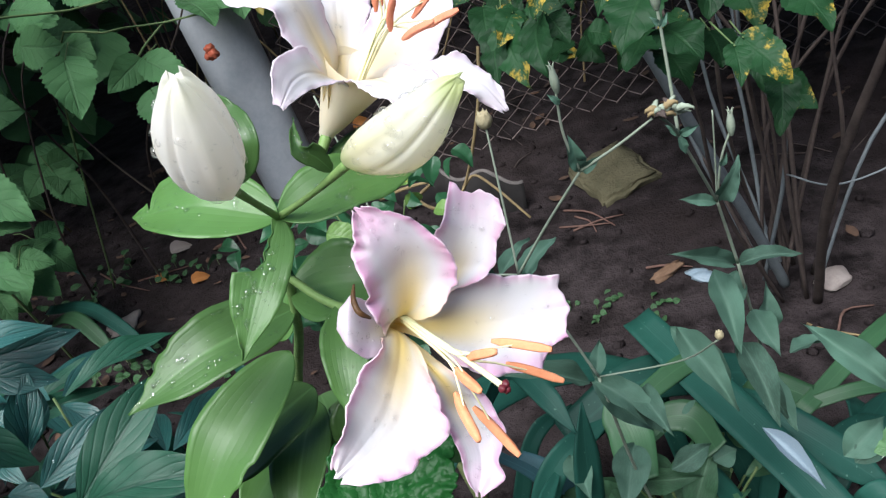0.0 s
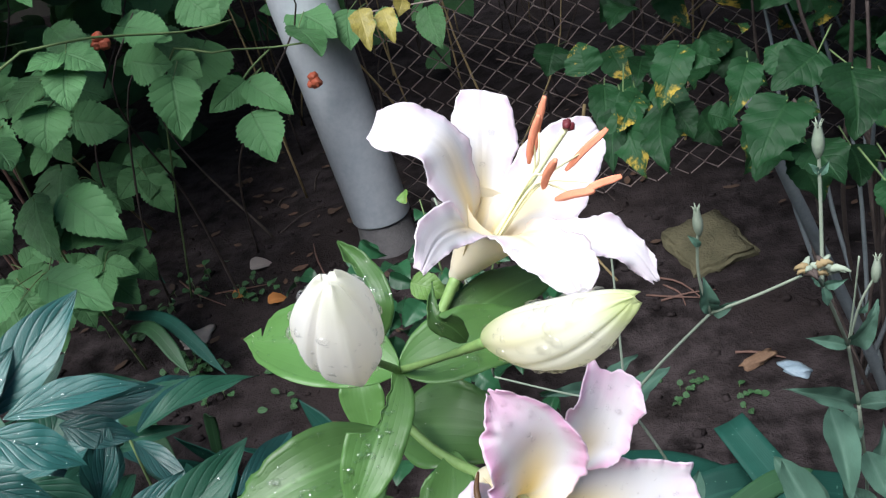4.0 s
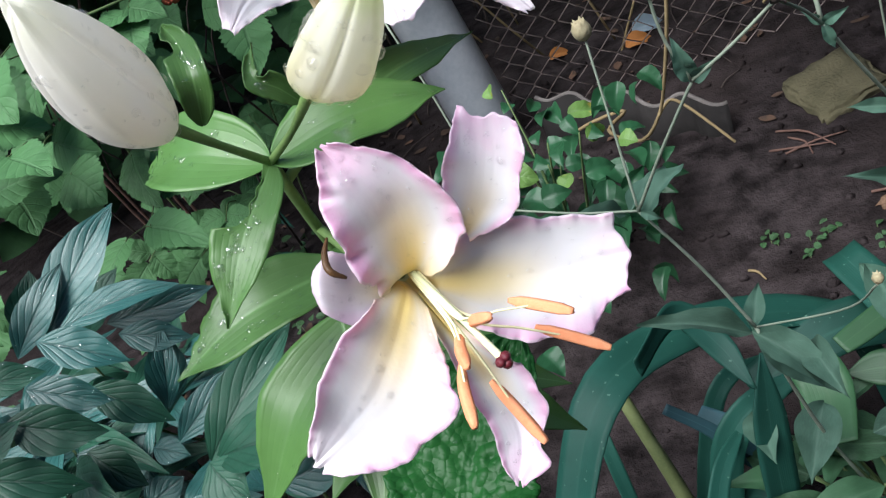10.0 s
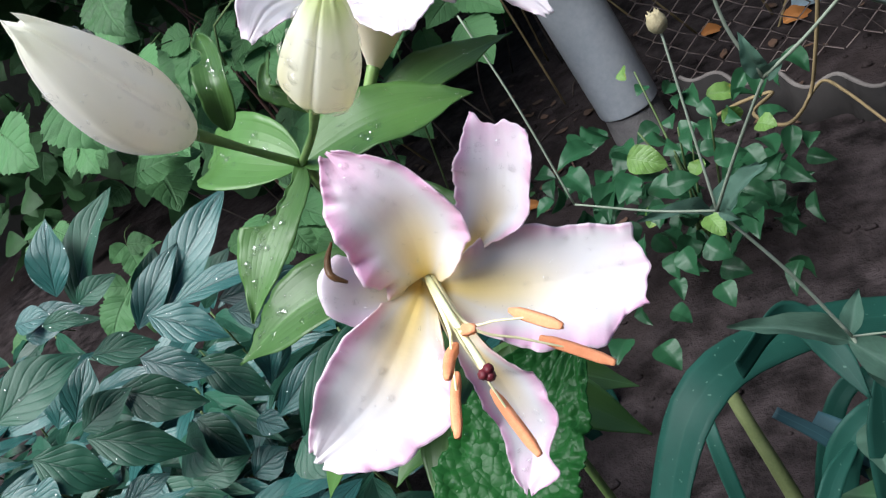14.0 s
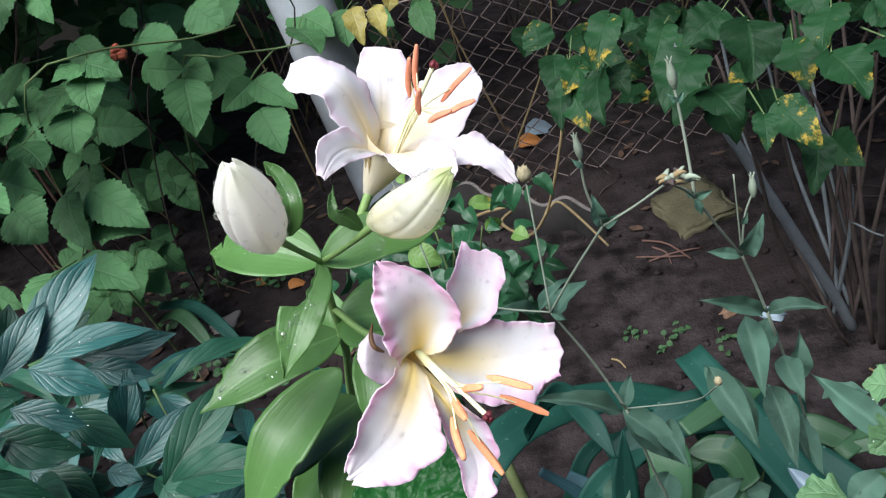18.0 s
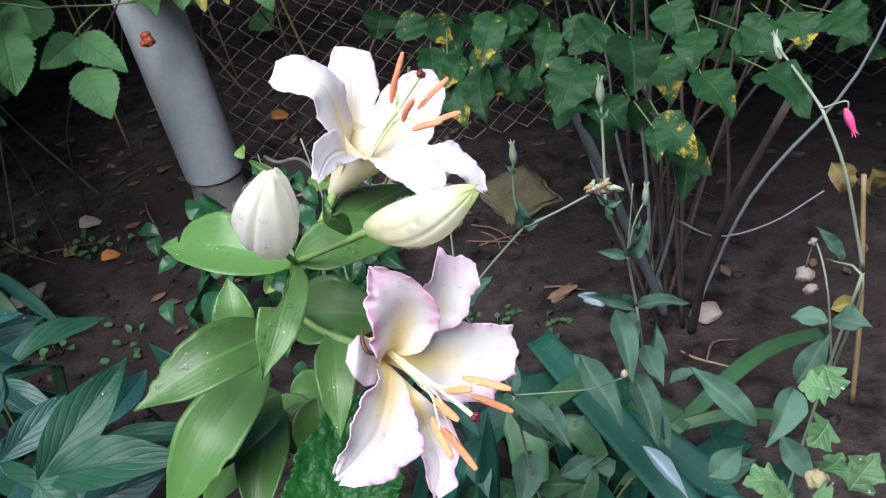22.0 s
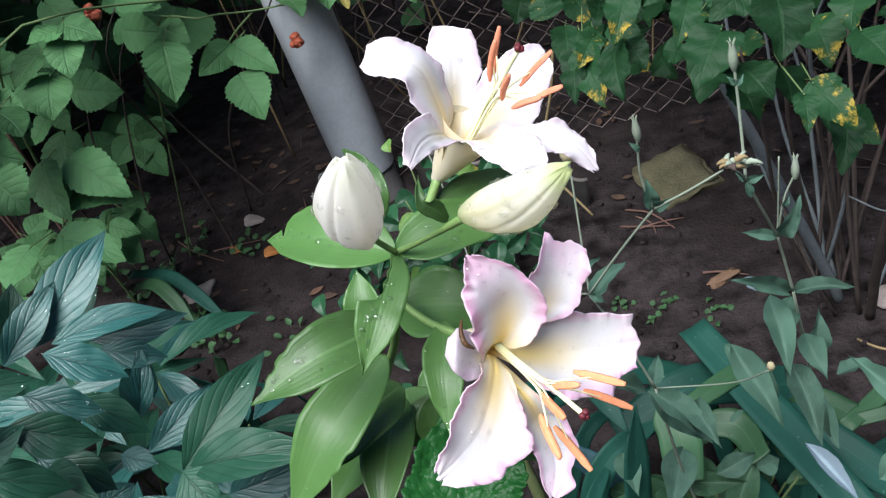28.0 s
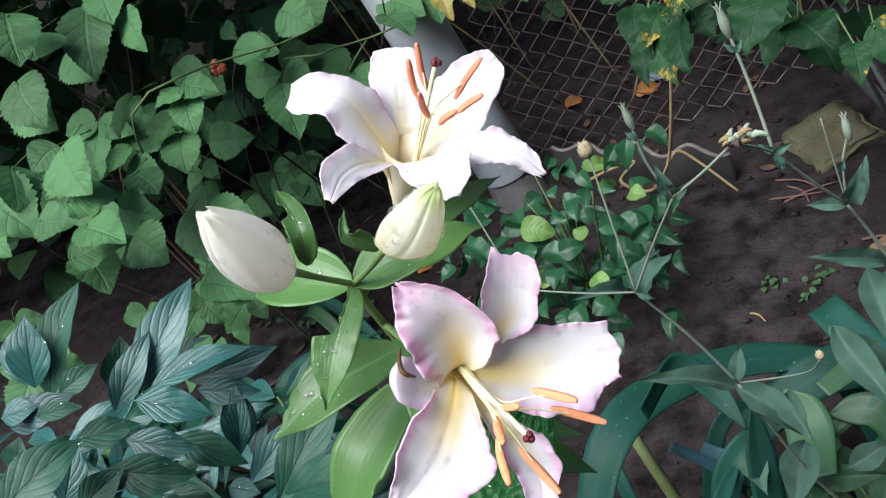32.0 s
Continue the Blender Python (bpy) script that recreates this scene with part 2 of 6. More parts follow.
CRINKLED_LEAF = leaf_material("crinkled_leaf", (0.011, 0.062, 0.013), (0.018, 0.085, 0.022), "pinnate", 8.0, 1.2, gloss=0.38, relief=0.55, shine=0.2, quilt=165.0, mark=0.6)
LOBED_LEAF = leaf_material("lobed_leaf", (0.085, 0.18, 0.075), (0.15, 0.26, 0.12), "pinnate", 5.0, 1.5, gloss=0.5)
CAMPION_STEM = plain_material("felted_stem", (0.22, 0.28, 0.20), (0.30, 0.34, 0.27), 60, 0.8)
CANE = plain_material("cane_bark", (0.040, 0.030, 0.027), (0.085, 0.066, 0.058), 25, 0.8, 0.6, 0.004)
GREY_CANE = plain_material("grey_cane", (0.11, 0.13, 0.14), (0.18, 0.205, 0.215), 20, 0.7, 0.5, 0.003)
GREEN_STEM = plain_material("green_stem", (0.085, 0.145, 0.05), (0.13, 0.18, 0.075), 25, 0.6)
DRY = plain_material("dry_stalk", (0.20, 0.15, 0.075), (0.30, 0.23, 0.12), 30, 0.8, 0.5)
DEAD_LEAF = plain_material("dead_leaf", (0.12, 0.070, 0.042), (0.22, 0.14, 0.09), 25, 0.75, 0.6)
POST_PAINT = plain_material("weathered_pipe", (0.43, 0.475, 0.52), (0.60, 0.63, 0.66), 9, 0.55, 0.3, 0.003, 0.0)
CONCRETE = plain_material("damp_concrete", (0.12, 0.115, 0.115), (0.19, 0.18, 0.18), 18, 0.85, 0.7, 0.006)
SLATE = plain_material("corrugated_sheet", (0.010, 0.009, 0.009), (0.022, 0.020, 0.019), 9, 0.85, 0.5, 0.004)
# Lighter grey that paints the bright rim of the sheet.
RIM = plain_material("sheet_edge_highlight", (0.10, 0.09, 0.085), (0.17, 0.155, 0.145), 25, 0.85, 0.5, 0.003)
WIRE = plain_material("rusty_wire", (0.20, 0.155, 0.145), (0.33, 0.27, 0.25), 40, 0.65, 0.4, 0.001, 0.1)
STONE = plain_material("mossy_block", (0.070, 0.066, 0.036), (0.145, 0.130, 0.078), 16, 0.9, 0.9, 0.008)
PALE_STONE = plain_material("pale_stone", (0.23, 0.19, 0.175), (0.34, 0.30, 0.275), 30, 0.7, 0.5)
SHELL = plain_material("white_shard", (0.20, 0.28, 0.34), (0.30, 0.37, 0.42), 30, 0.5, 0.3)
ANTHER = plain_material("orange_pollen", (0.86, 0.37, 0.19), (0.76, 0.28, 0.13), 120, 0.8, 0.6, 0.001)
PLASTER = plain_material("dark_plaster", (0.10, 0.095, 0.085), (0.15, 0.14, 0.125), 2.0, 0.9, 0.4, 0.004)
SALMON = plain_material("salmon_pollen", (0.82, 0.32, 0.19), (0.70, 0.24, 0.13), 120, 0.8, 0.6, 0.001)
FILAMENT = plain_material("filament", (0.88, 0.82, 0.52), (0.80, 0.78, 0.44), 60, 0.5)
STYLE = plain_material("style", (0.80, 0.80, 0.50), (0.62, 0.68, 0.40), 40, 0.45)
STIGMA = plain_material("stigma", (0.09, 0.012, 0.02), (0.17, 0.03, 0.035), 90, 0.4)
PINK_BLOOM = plain_material("magenta_petal", (0.72, 0.05, 0.2), (0.8, 0.12, 0.3), 50, 0.5)
POD = plain_material("dry_pod", (0.42, 0.38, 0.24), (0.3, 0.25, 0.14), 70, 0.75, 0.7)
SCALE_BROWN = plain_material("brown_scale", (0.06, 0.03, 0.012), (0.13, 0.07, 0.03), 120, 0.35)
BERRY = plain_material("red_berry", (0.35, 0.06, 0.03), (0.45, 0.14, 0.08), 60, 0.45)
WATER, wt, wb = shader("water_drop")
wt.nodes.remove(wb)
wf = node(wt, "ShaderNodeFresnel", IOR=1.33)
wg = node(wt, "ShaderNodeBsdfGlossy", Roughness=0.03)
wc = node(wt, "ShaderNodeBsdfTransparent")
wm = wt.nodes.new("ShaderNodeMixShader")
wt.links.new(calc(wt, "MULTIPLY_ADD", wf.outputs[0], 0.3, 0.05), wm.inputs[0])
wr = node(wt, "ShaderNodeBsdfRefraction", IOR=1.33, Roughness=0.0)
wx = wt.nodes.new("ShaderNodeMixShader")
wx.inputs[0].default_value = 0.03
wt.links.new(wc.outputs[0], wx.inputs[1])
wt.links.new(wr.outputs[0], wx.inputs[2])
wt.links.new(wx.outputs[0], wm.inputs[1])
wt.links.new(wg.outputs[0], wm.inputs[2])
wt.links.new(wm.outputs[0], wt.nodes["Material Output"].inputs[0])


# ---------------------------------------------------------------- mesh tools
def mesh_of(name, verts, faces, uvs=None, smooth=True):
    me = bpy.data.meshes.new(name)
    me.from_pydata([tuple(v) for v in verts], [], faces)
    if uvs is not None:
        layer = me.uv_layers.new(name="UVMap")
        idx = np.zeros(len(me.loops), dtype=np.int32)
        me.loops.foreach_get("vertex_index", idx)
        layer.data.foreach_set("uv", np.asarray(uvs, dtype=np.float32)[idx].ravel())
    if smooth:
        me.polygons.foreach_set("use_smooth", [True] * len(me.polygons))
    me.update()
    return me


def part(name, me, material, parent=None, label="", matrix=None):
    ob = new(name, me)
    if material and not me.materials:
        me.materials.append(material)
    if parent:
        ob.parent = parent
    if matrix is not None:
        ob.matrix_basis = matrix
    if label:
        tagged(ob, label)
    return ob


def thing(name, label, category, group="", kind=""):
    return tagged(new(name), label, category, group, kind)


def spline(points, n):
    """n + 1 places along a smooth curve through the points."""
    p = np.array(points, dtype=float)
    if len(p) == 2:
        return p[0] + (p[1] - p[0]) * np.linspace(0, 1, n + 1)[:, None]
    q = np.vstack([2 * p[0] - p[1], p, 2 * p[-1] - p[-2]])
    step = np.linalg.norm(np.diff(p, axis=0), axis=1)
    knots = np.concatenate([[0], np.cumsum(step)]) / step.sum()
    out = []
    for s in np.linspace(0, 1, n + 1):
        i = min(int(np.searchsorted(knots, s, side="right")) - 1, len(p) - 2)
        f = (s - knots[i]) / (knots[i + 1] - knots[i])
        a, b, c, d = q[i], q[i + 1], q[i + 2], q[i + 3]
        out.append(0.5 * (2 * b + (c - a) * f + (2 * a - 5 * b + 4 * c - d) * f * f + (3 * b - a - 3 * c + d) * f ** 3))
    return np.array(out)


def unit(v):
    v = np.array(v, dtype=float)
    return v / max(1e-9, np.linalg.norm(v))


def tube_data(points, radii, n=12, seg=7, wobble=0.0):
    c = spline(points, n)
    tan = np.gradient(c, axis=0)
    rr = np.interp(np.linspace(0, 1, n + 1), np.linspace(0, 1, len(radii)), radii)
    ref = np.array((0.31, 0.52, 0.8))
    verts, faces = [], []
    for i in range(n + 1):
        t = unit(tan[i])
        if abs(t @ unit(ref)) > 0.95:
            ref = np.array((0.9, -0.3, 0.1))
        a = unit(np.cross(t, ref))
        b = np.cross(t, a)
        for k in range(seg):
            w = 2 * math.pi * k / seg
            r = rr[i] * (1 + wobble * math.sin(3.1 * i + 2.3 * k))
            verts.append(c[i] + r * (math.cos(w) * a + math.sin(w) * b))
    for i in range(n):
        for k in range(seg):
            faces.append((i * seg + k, i * seg + (k + 1) % seg, (i + 1) * seg + (k + 1) % seg, (i + 1) * seg + k))
    faces.append(tuple(range(seg))[::-1])
    faces.append(tuple(n * seg + k for k in range(seg)))
    return verts, faces


def tube(name, points, radii, material, parent=None, n=12, seg=7, wobble=0.0, label=""):
    return part(name, mesh_of(name, *tube_data(points, radii, n, seg, wobble)), material, parent, label)


def sheet(name, fn, n, m, thick=0.0):
    """A curved sheet from fn(u, v), u from -1 to 1 across and v from 0 to 1 along, with real thickness."""
    g = np.array([[fn(-1 + 2 * j / m, i / n) for j in range(m + 1)] for i in range(n + 1)])
    uv = [(j / m, i / n) for i in range(n + 1) for j in range(m + 1)]
    idx = lambda i, j: i * (m + 1) + j
    faces = [(idx(i, j), idx(i, j + 1), idx(i + 1, j + 1), idx(i + 1, j)) for i in range(n) for j in range(m)]
    verts = g.reshape(-1, 3)
    if thick:
        nrm = np.cross(np.gradient(g, axis=1), np.gradient(g, axis=0))
        nrm /= np.maximum(np.linalg.norm(nrm, axis=2, keepdims=True), 1e-9)
        off = len(verts)
        verts = np.vstack([verts, (g - nrm * thick).reshape(-1, 3)])
        uv = uv + uv
        faces += [tuple(off + k for k in f[::-1]) for f in faces]
        rim = [idx(0, j) for j in range(m)] + [idx(i, m) for i in range(n)] + [idx(n, j) for j in range(m, 0, -1)] + [idx(i, 0) for i in range(n, 0, -1)]
        faces += [(a, a + off, b + off, b) for a, b in zip(rim, rim[1:] + rim[:1])]
    return mesh_of(name, verts, faces, uv)


def blade_fn(points, side, half, shape, cup=0.0, fold=0.0, ruffle=0.0, waves=5.0, seed=0, face=None, twist=0.0, bites=()):
    """The surface of a petal or leaf: a spine, a side direction, a width along it, a cupped or folded section and a ruffled edge."""
    N = 64
    c = spline(points, N)
    tan = np.gradient(c, axis=0)
    frames = []
    for i in range(N + 1):
        t = unit(tan[i])
        s = np.array(side, dtype=float)
        s = unit(s - t * (s @ t))
        nn = np.cross(s, t)
        if face is not None and nn @ np.array(face) < 0:
            nn = -nn
        if twist:
            w = twist * i / N
            s, nn = s * math.cos(w) + nn * math.sin(w), nn * math.cos(w) - s * math.sin(w)
        frames.append((s, nn))
    rnd = random.Random(seed)
    ph = [rnd.uniform(0, 6.28) for _ in range(6)]

    def fn(u, v):
        k = min(N - 1, int(v * N))
        f = v * N - k
        p = c[k] * (1 - f) + c[k + 1] * f
        s = frames[k][0] * (1 - f) + frames[k + 1][0] * f
        nn = frames[k][1] * (1 - f) + frames[k + 1][1] * f
        w = half * shape(v)
        for sign, at, size, deep in bites:
            if u * sign > 0:
                w *= 1 - deep * max(0.0, 1 - ((v - at) / size) ** 6) * (1 + 0.07 * math.sin(60 * v + at * 50))
        e = 0 if u > 0 else 3
        wave = math.sin(waves * 6.28 * v + ph[e]) + 0.6 * math.sin(waves * 11.7 * v + ph[e + 1]) + 0.35 * math.sin(waves * 23 * v + ph[e + 2])
        q = w * (u + 0.04 * u * abs(u) * math.sin(waves * 9 * v + ph[e]) * (ruffle > 0))
        h = cup * w * u * u + fold * w * abs(u) + ruffle * wave * abs(u) ** 3 * min(1, 3 * v) + 0.22 * ruffle * math.sin(waves * 47 * v + ph[e]) * abs(u) ** 6
        return p + s * q + nn * h
    return fn


def petal_fn(base, axis, mid, left, right, seed, ruffle=0.0022, folds=()):
    """A petal lofted between its midrib and its two rims, with rims that crinkle more towards the tip."""
    base, ax = np.array(base), unit(axis)
    c = base + ax * 0.004
    out = np.array(mid[0]) - c
    out = unit(out - ax * (out @ ax))
    across = unit(np.cross(ax, out))
    if across @ (np.array(right[0]) - np.array(left[0])) < 0:
        across = -across
    rims = []
    for pts, turn in ((mid, 0.0), (left, -0.9), (right, 0.9)):
        rims.append(spline([c + 0.0055 * (math.cos(turn) * out + math.sin(turn) * across), *pts], 80))
    M, L, R = rims
    face = np.cross(np.gradient(M, axis=0), R - L)
    face /= np.maximum(np.linalg.norm(face, axis=1, keepdims=True), 1e-9)
    rnd = random.Random(seed)
    ph = [rnd.uniform(0, 6.28) for _ in range(10)]

    def fn(u, v):
        k = min(79, int(v * 80))
        f = v * 80 - k
        m, l, r, nn = (q[k] * (1 - f) + q[k + 1] * f for q in (M, L, R, face))
        e = 0 if u > 0 else 5
        grow = min(1.0, max(0.0, (v - 0.22) / 0.3))
        out_at = u + 0.03 * u * abs(u) * grow * (math.sin(31 * v + ph[e]) + 0.35 * math.sin(67 * v + ph[e + 1]) + 0.14 * math.sin(143 * v + ph[e + 2]))
        p = m + out_at * (r - l) / 2 + out_at * out_at * ((l + r) / 2 - m)
        wave = math.sin(19 * v + ph[e + 2]) + 0.6 * math.sin(41 * v + ph[e + 3]) + abs(u) ** 5 * (0.34 * math.sin(97 * v + ph[e + 4] + 3 * u) + 0.22 * math.sin(173 * v + ph[e] + 5 * u))
        tip = max(0.0, (v - 0.8) / 0.2) ** 3
        crumple = sum(math.exp(-((v - at) / 0.05) ** 2) for at in folds) * max(0.0, -u - 0.55) * (1 + 0.6 * math.sin(80 * v + 9 * u))
        h = 0.010 * crumple + ruffle * grow * (wave * abs(u) ** 3.5 + 0.2 * tip * math.sin(9 * u + ph[e + 1])) - 0.0007 * math.exp(-(u / 0.12) ** 2) * (1 - v) + 0.00008 * math.sin(11 * abs(u) + ph[0]) * grow
        along = M[min(80, k + 1)] - M[k]
        return p + nn * h + unit(along) * 0.0016 * tip * (math.sin(5 * u + ph[0]) + 0.35 * math.sin(13 * u + ph[5])) * (ruffle > 0.002)
    return fn


def lily_leaf_shape(v):
    return max(0.015, math.sin(math.pi * min(1, v ** 0.76)) ** 0.82 * (1 - 0.45 * max(0.0, (v - 0.72) / 0.28) ** 1.3)) if v < 0.995 else 0.01


def peony_shape(v):
    return max(0.02, math.sin(math.pi * v ** 0.92) ** 0.92 * (1 - 0.25 * v ** 4))


def drop_data(verts, faces, place, normal, r, rnd):
    a = unit(np.cross(normal, (0.3, 0.5, 0.8)))
    b = np.cross(normal, a)
    base = len(verts)
    flat, stretch = rnd.uniform(0.5, 0.8), rnd.uniform(0.8, 1.5)
    for lat, hgt in ((1.0, -0.15), (0.95, 0.3), (0.7, 0.7)):
        for k in range(8):
            w = k * math.pi / 4
            verts.append(place + r * (lat * (stretch * math.cos(w) * a + math.sin(w) * b) + hgt * flat * normal))
    verts.append(place + r * flat * normal)
    for ring in range(2):
        for k in range(8):
            i, j = base + ring * 8 + k, base + ring * 8 + (k + 1) % 8
            faces.append((i, j, j + 8, i + 8))
    for k in range(8):
        faces.append((base + 16 + k, base + 16 + (k + 1) % 8, base + 24))


def droplets(parent, surfaces, count, seed, size=(0.0005, 0.0019), up=None, vr=(0.15, 0.95)):
    rnd = random.Random(seed)
    verts, faces = [], []
    for fn in surfaces:
        for _ in range(count):
            u, v = rnd.uniform(-0.85, 0.85), rnd.uniform(*vr)
            p, pu, pv = fn(u, v), fn(u + 0.02, v), fn(u, min(1, v + 0.02))
            nrm = unit(np.cross(pu - p, pv - p))
            if nrm @ np.array(up if up is not None else (0.1, -0.6, 0.8)) < 0:
                nrm = -nrm
            drop_data(verts, faces, p, nrm, size[0] + (size[1] - size[0]) * rnd.random() ** 2.5, rnd)
    return tagged(part("rain_water", mesh_of("rain_water", verts, faces), WATER, parent, "clear rain droplets"), kind="stuff")


def puddles(parent, fn, spots, seed, up):
    """Flat irregular films of water at (u, v, radius)."""
    rnd = random.Random(seed)
    verts, faces = [], []
    for u0, v0, r in spots:
        p, pu, pv = fn(u0, v0), fn(u0 + 0.02, v0), fn(u0, v0 + 0.02)
        nrm = unit(np.cross(pu - p, pv - p))
        if nrm @ np.array(up) < 0:
            nrm = -nrm
        for _ in range(4):
            a = unit(pv - p) * rnd.gauss(0, r) + unit(pu - p) * rnd.gauss(0, r * 0.5)
            drop_data(verts, faces, p + a - nrm * r * 0.12, nrm, r * rnd.uniform(0.3, 1.0), rnd)
    tagged(part("rain_water", mesh_of("rain_water", verts, faces), WATER, parent, "clear pools of rain water"), kind="stuff")


def placed(base, tip, half, hint, roll=0.0, lift=1.0):
    """The matrix that lays a unit leaf (along y, half width 1, face up z) from base to tip."""
    base, tip = np.array(base), np.array(tip)
    t = tip - base
    length = np.linalg.norm(t)
    t = t / length
    s = unit(np.cross(t, hint))
    nn = np.cross(s, t)
    s, nn = s * math.cos(roll) + nn * math.sin(roll), nn * math.cos(roll) - s * math.sin(roll)
    m = Matrix.Identity(4)
    for k in range(3):
        m[k][0], m[k][1], m[k][2], m[k][3] = s[k] * half, t[k] * length, nn[k] * length * lift, base[k]
    return m


def unit_leaf(name, shape, n, m, fold, droop, seed, teeth=0.0, tooth_count=14, thick=0.0, wavy=0.02, lobes=0.0, heart=0.0):
    rnd = random.Random(seed)
    p1, p2 = rnd.uniform(0, 6), rnd.uniform(0, 6)
    bend = rnd.uniform(-0.08, 0.08)

    def fn(u, v):
        w = shape(v)
        if teeth:
            k = int(v * tooth_count) * 2 + (u > 0)
            w *= 1 + teeth * (0.45 + 1.1 * (math.sin(k * 12.9898 + seed) * 43758.5453 % 1.0)) * ((v * tooth_count + 0.3 * (u > 0)) % 1.0 - 0.5) * (abs(u) > 0.8)
        if lobes:
            w *= 1 - lobes * (0.5 + 0.5 * math.cos(v * 6.28 * 2.6 + 0.6)) * (abs(u) > 0.5)
        z = fold * w * abs(u) * 0.5 - droop * (v - 0.35) ** 2 + wavy * math.sin(9 * v + p1 + (2 if u > 0 else 0)) * abs(u)
        z += wavy * 0.4 * math.sin(23 * v + p2) * abs(u)
        y = v - heart * (1 - v) ** 3 * abs(u)
        return np.array((w * u + bend * math.sin(3 * v), y, z))
    return sheet(name, fn, n, m, thick)

# ---------------------------------------------------------------- where the leaves grow: base, tip, half width
PEONY_A = [
    (-0.823, 0.666, 0.767, -0.759, 0.759, 0.868, 0.027),
    (-0.787, 0.639, 0.804, -0.760, 0.674, 0.882, 0.024),
    (-0.704, 0.678, 0.727, -0.616, 0.780, 0.806, 0.028),
    (-0.665, 0.665, 0.740, -0.555, 0.728, 0.723, 0.018),
    (-0.667, 0.717, 0.698, -0.560, 0.767, 0.675, 0.020),
    (-0.727, 0.650, 0.728, -0.665, 0.719, 0.785, 0.019),
    (-0.639, 0.618, 0.762, -0.564, 0.624, 0.711, 0.019),
    (-0.653, 0.708, 0.687, -0.580, 0.717, 0.653, 0.016),
    (-0.675, 0.598, 0.725, -0.603, 0.606, 0.680, 0.018),
    (-0.746, 0.599, 0.743, -0.677, 0.629, 0.722, 0.017),
    (-0.675, 0.556, 0.721, -0.595, 0.571, 0.671, 0.022),
    (-0.666, 0.641, 0.675, -0.590, 0.634, 0.615, 0.019),
]
PEONY_B = [
    (-0.725, 0.467, 0.779, -0.652, 0.540, 0.791, 0.027),
    (-0.735, 0.523, 0.693, -0.640, 0.548, 0.629, 0.021),
    (-0.753, 0.535, 0.704, -0.720, 0.578, 0.754, 0.019),
    (-0.706, 0.513, 0.712, -0.653, 0.553, 0.724, 0.018),
    (-0.560, 0.607, 0.572, -0.461, 0.712, 0.643, 0.026),
    (-0.609, 0.633, 0.581, -0.535, 0.698, 0.616, 0.017),
    (-0.557, 0.610, 0.572, -0.391, 0.595, 0.599, 0.027),
    (-0.560, 0.606, 0.572, -0.518, 0.575, 0.542, 0.024),
    (-0.626, 0.666, 0.599, -0.602, 0.714, 0.678, 0.013),
    (-0.700, 0.612, 0.617, -0.642, 0.593, 0.571, 0.022),
    (-0.650, 0.638, 0.579, -0.606, 0.631, 0.566, 0.014),
    (-0.744, 0.628, 0.794, -0.694, 0.654, 0.802, 0.014),
]
PEONY_C = [
    (-0.717, 0.568, 0.812, -0.667, 0.582, 0.800, 0.010),
    (-0.790, 0.584, 0.814, -0.747, 0.598, 0.809, 0.016),
    (-0.772, 0.485, 0.710, -0.709, 0.500, 0.646, 0.023),
    (-0.734, 0.498, 0.609, -0.687, 0.536, 0.613, 0.015),
    (-0.773, 0.459, 0.685, -0.736, 0.455, 0.663, 0.024),
    (-0.832, 0.574, 0.730, -0.811, 0.588, 0.775, 0.022),
    (-0.854, 0.562, 0.679, -0.819, 0.614, 0.731, 0.023),
    (-0.762, 0.643, 0.590, -0.702, 0.635, 0.533, 0.023),
    (-0.773, 0.603, 0.524, -0.719, 0.640, 0.523, 0.023),
    (-0.727, 0.630, 0.495, -0.680, 0.660, 0.504, 0.020),
    (-0.727, 0.792, 0.648, -0.595, 0.782, 0.671, 0.020),
    (-0.850, 0.805, 0.697, -0.769, 0.790, 0.717, 0.012),
]
PEONY_D = [
    (-0.603, 0.686, 0.478, -0.504, 0.674, 0.475, 0.020),
    (-0.562, 0.655, 0.470, -0.458, 0.670, 0.487, 0.026),
    (-0.823, 0.657, 0.803, -0.807, 0.703, 0.866, 0.025),
    (-0.639, 0.686, 0.590, -0.613, 0.722, 0.668, 0.021),
    (-0.764, 0.711, 0.707, -0.737, 0.741, 0.775, 0.024),
    (-0.714, 0.727, 0.686, -0.660, 0.763, 0.738, 0.022),
    (-0.796, 0.584, 0.795, -0.707, 0.606, 0.803, 0.020),
    (-0.712, 0.598, 0.613, -0.629, 0.542, 0.604, 0.026),
]
LILYLEAF = [
    (-0.328, 0.718, 0.632, -0.333, 0.766, 0.694, 0.022),
    (-0.258, 0.575, 0.683, -0.346, 0.49, 0.662, 0.03),
    (-0.250, 0.575, 0.650, -0.147, 0.559, 0.569, 0.020),
    (-0.262, 0.590, 0.640, -0.151, 0.586, 0.595, 0.018),
    (-0.301, 0.601, 0.605, -0.342, 0.492, 0.611, 0.024),
    (-0.277, 0.603, 0.644, -0.288, 0.465, 0.605, 0.026),
    (-0.279, 0.628, 0.627, -0.256, 0.571, 0.589, 0.03),
    (-0.262, 0.623, 0.627, -0.219, 0.648, 0.613, 0.022),
    (-0.335, 0.627, 0.578, -0.421, 0.625, 0.57, 0.022),
    (-0.22, 0.568, 0.673, -0.222, 0.544, 0.608, 0.03),
]
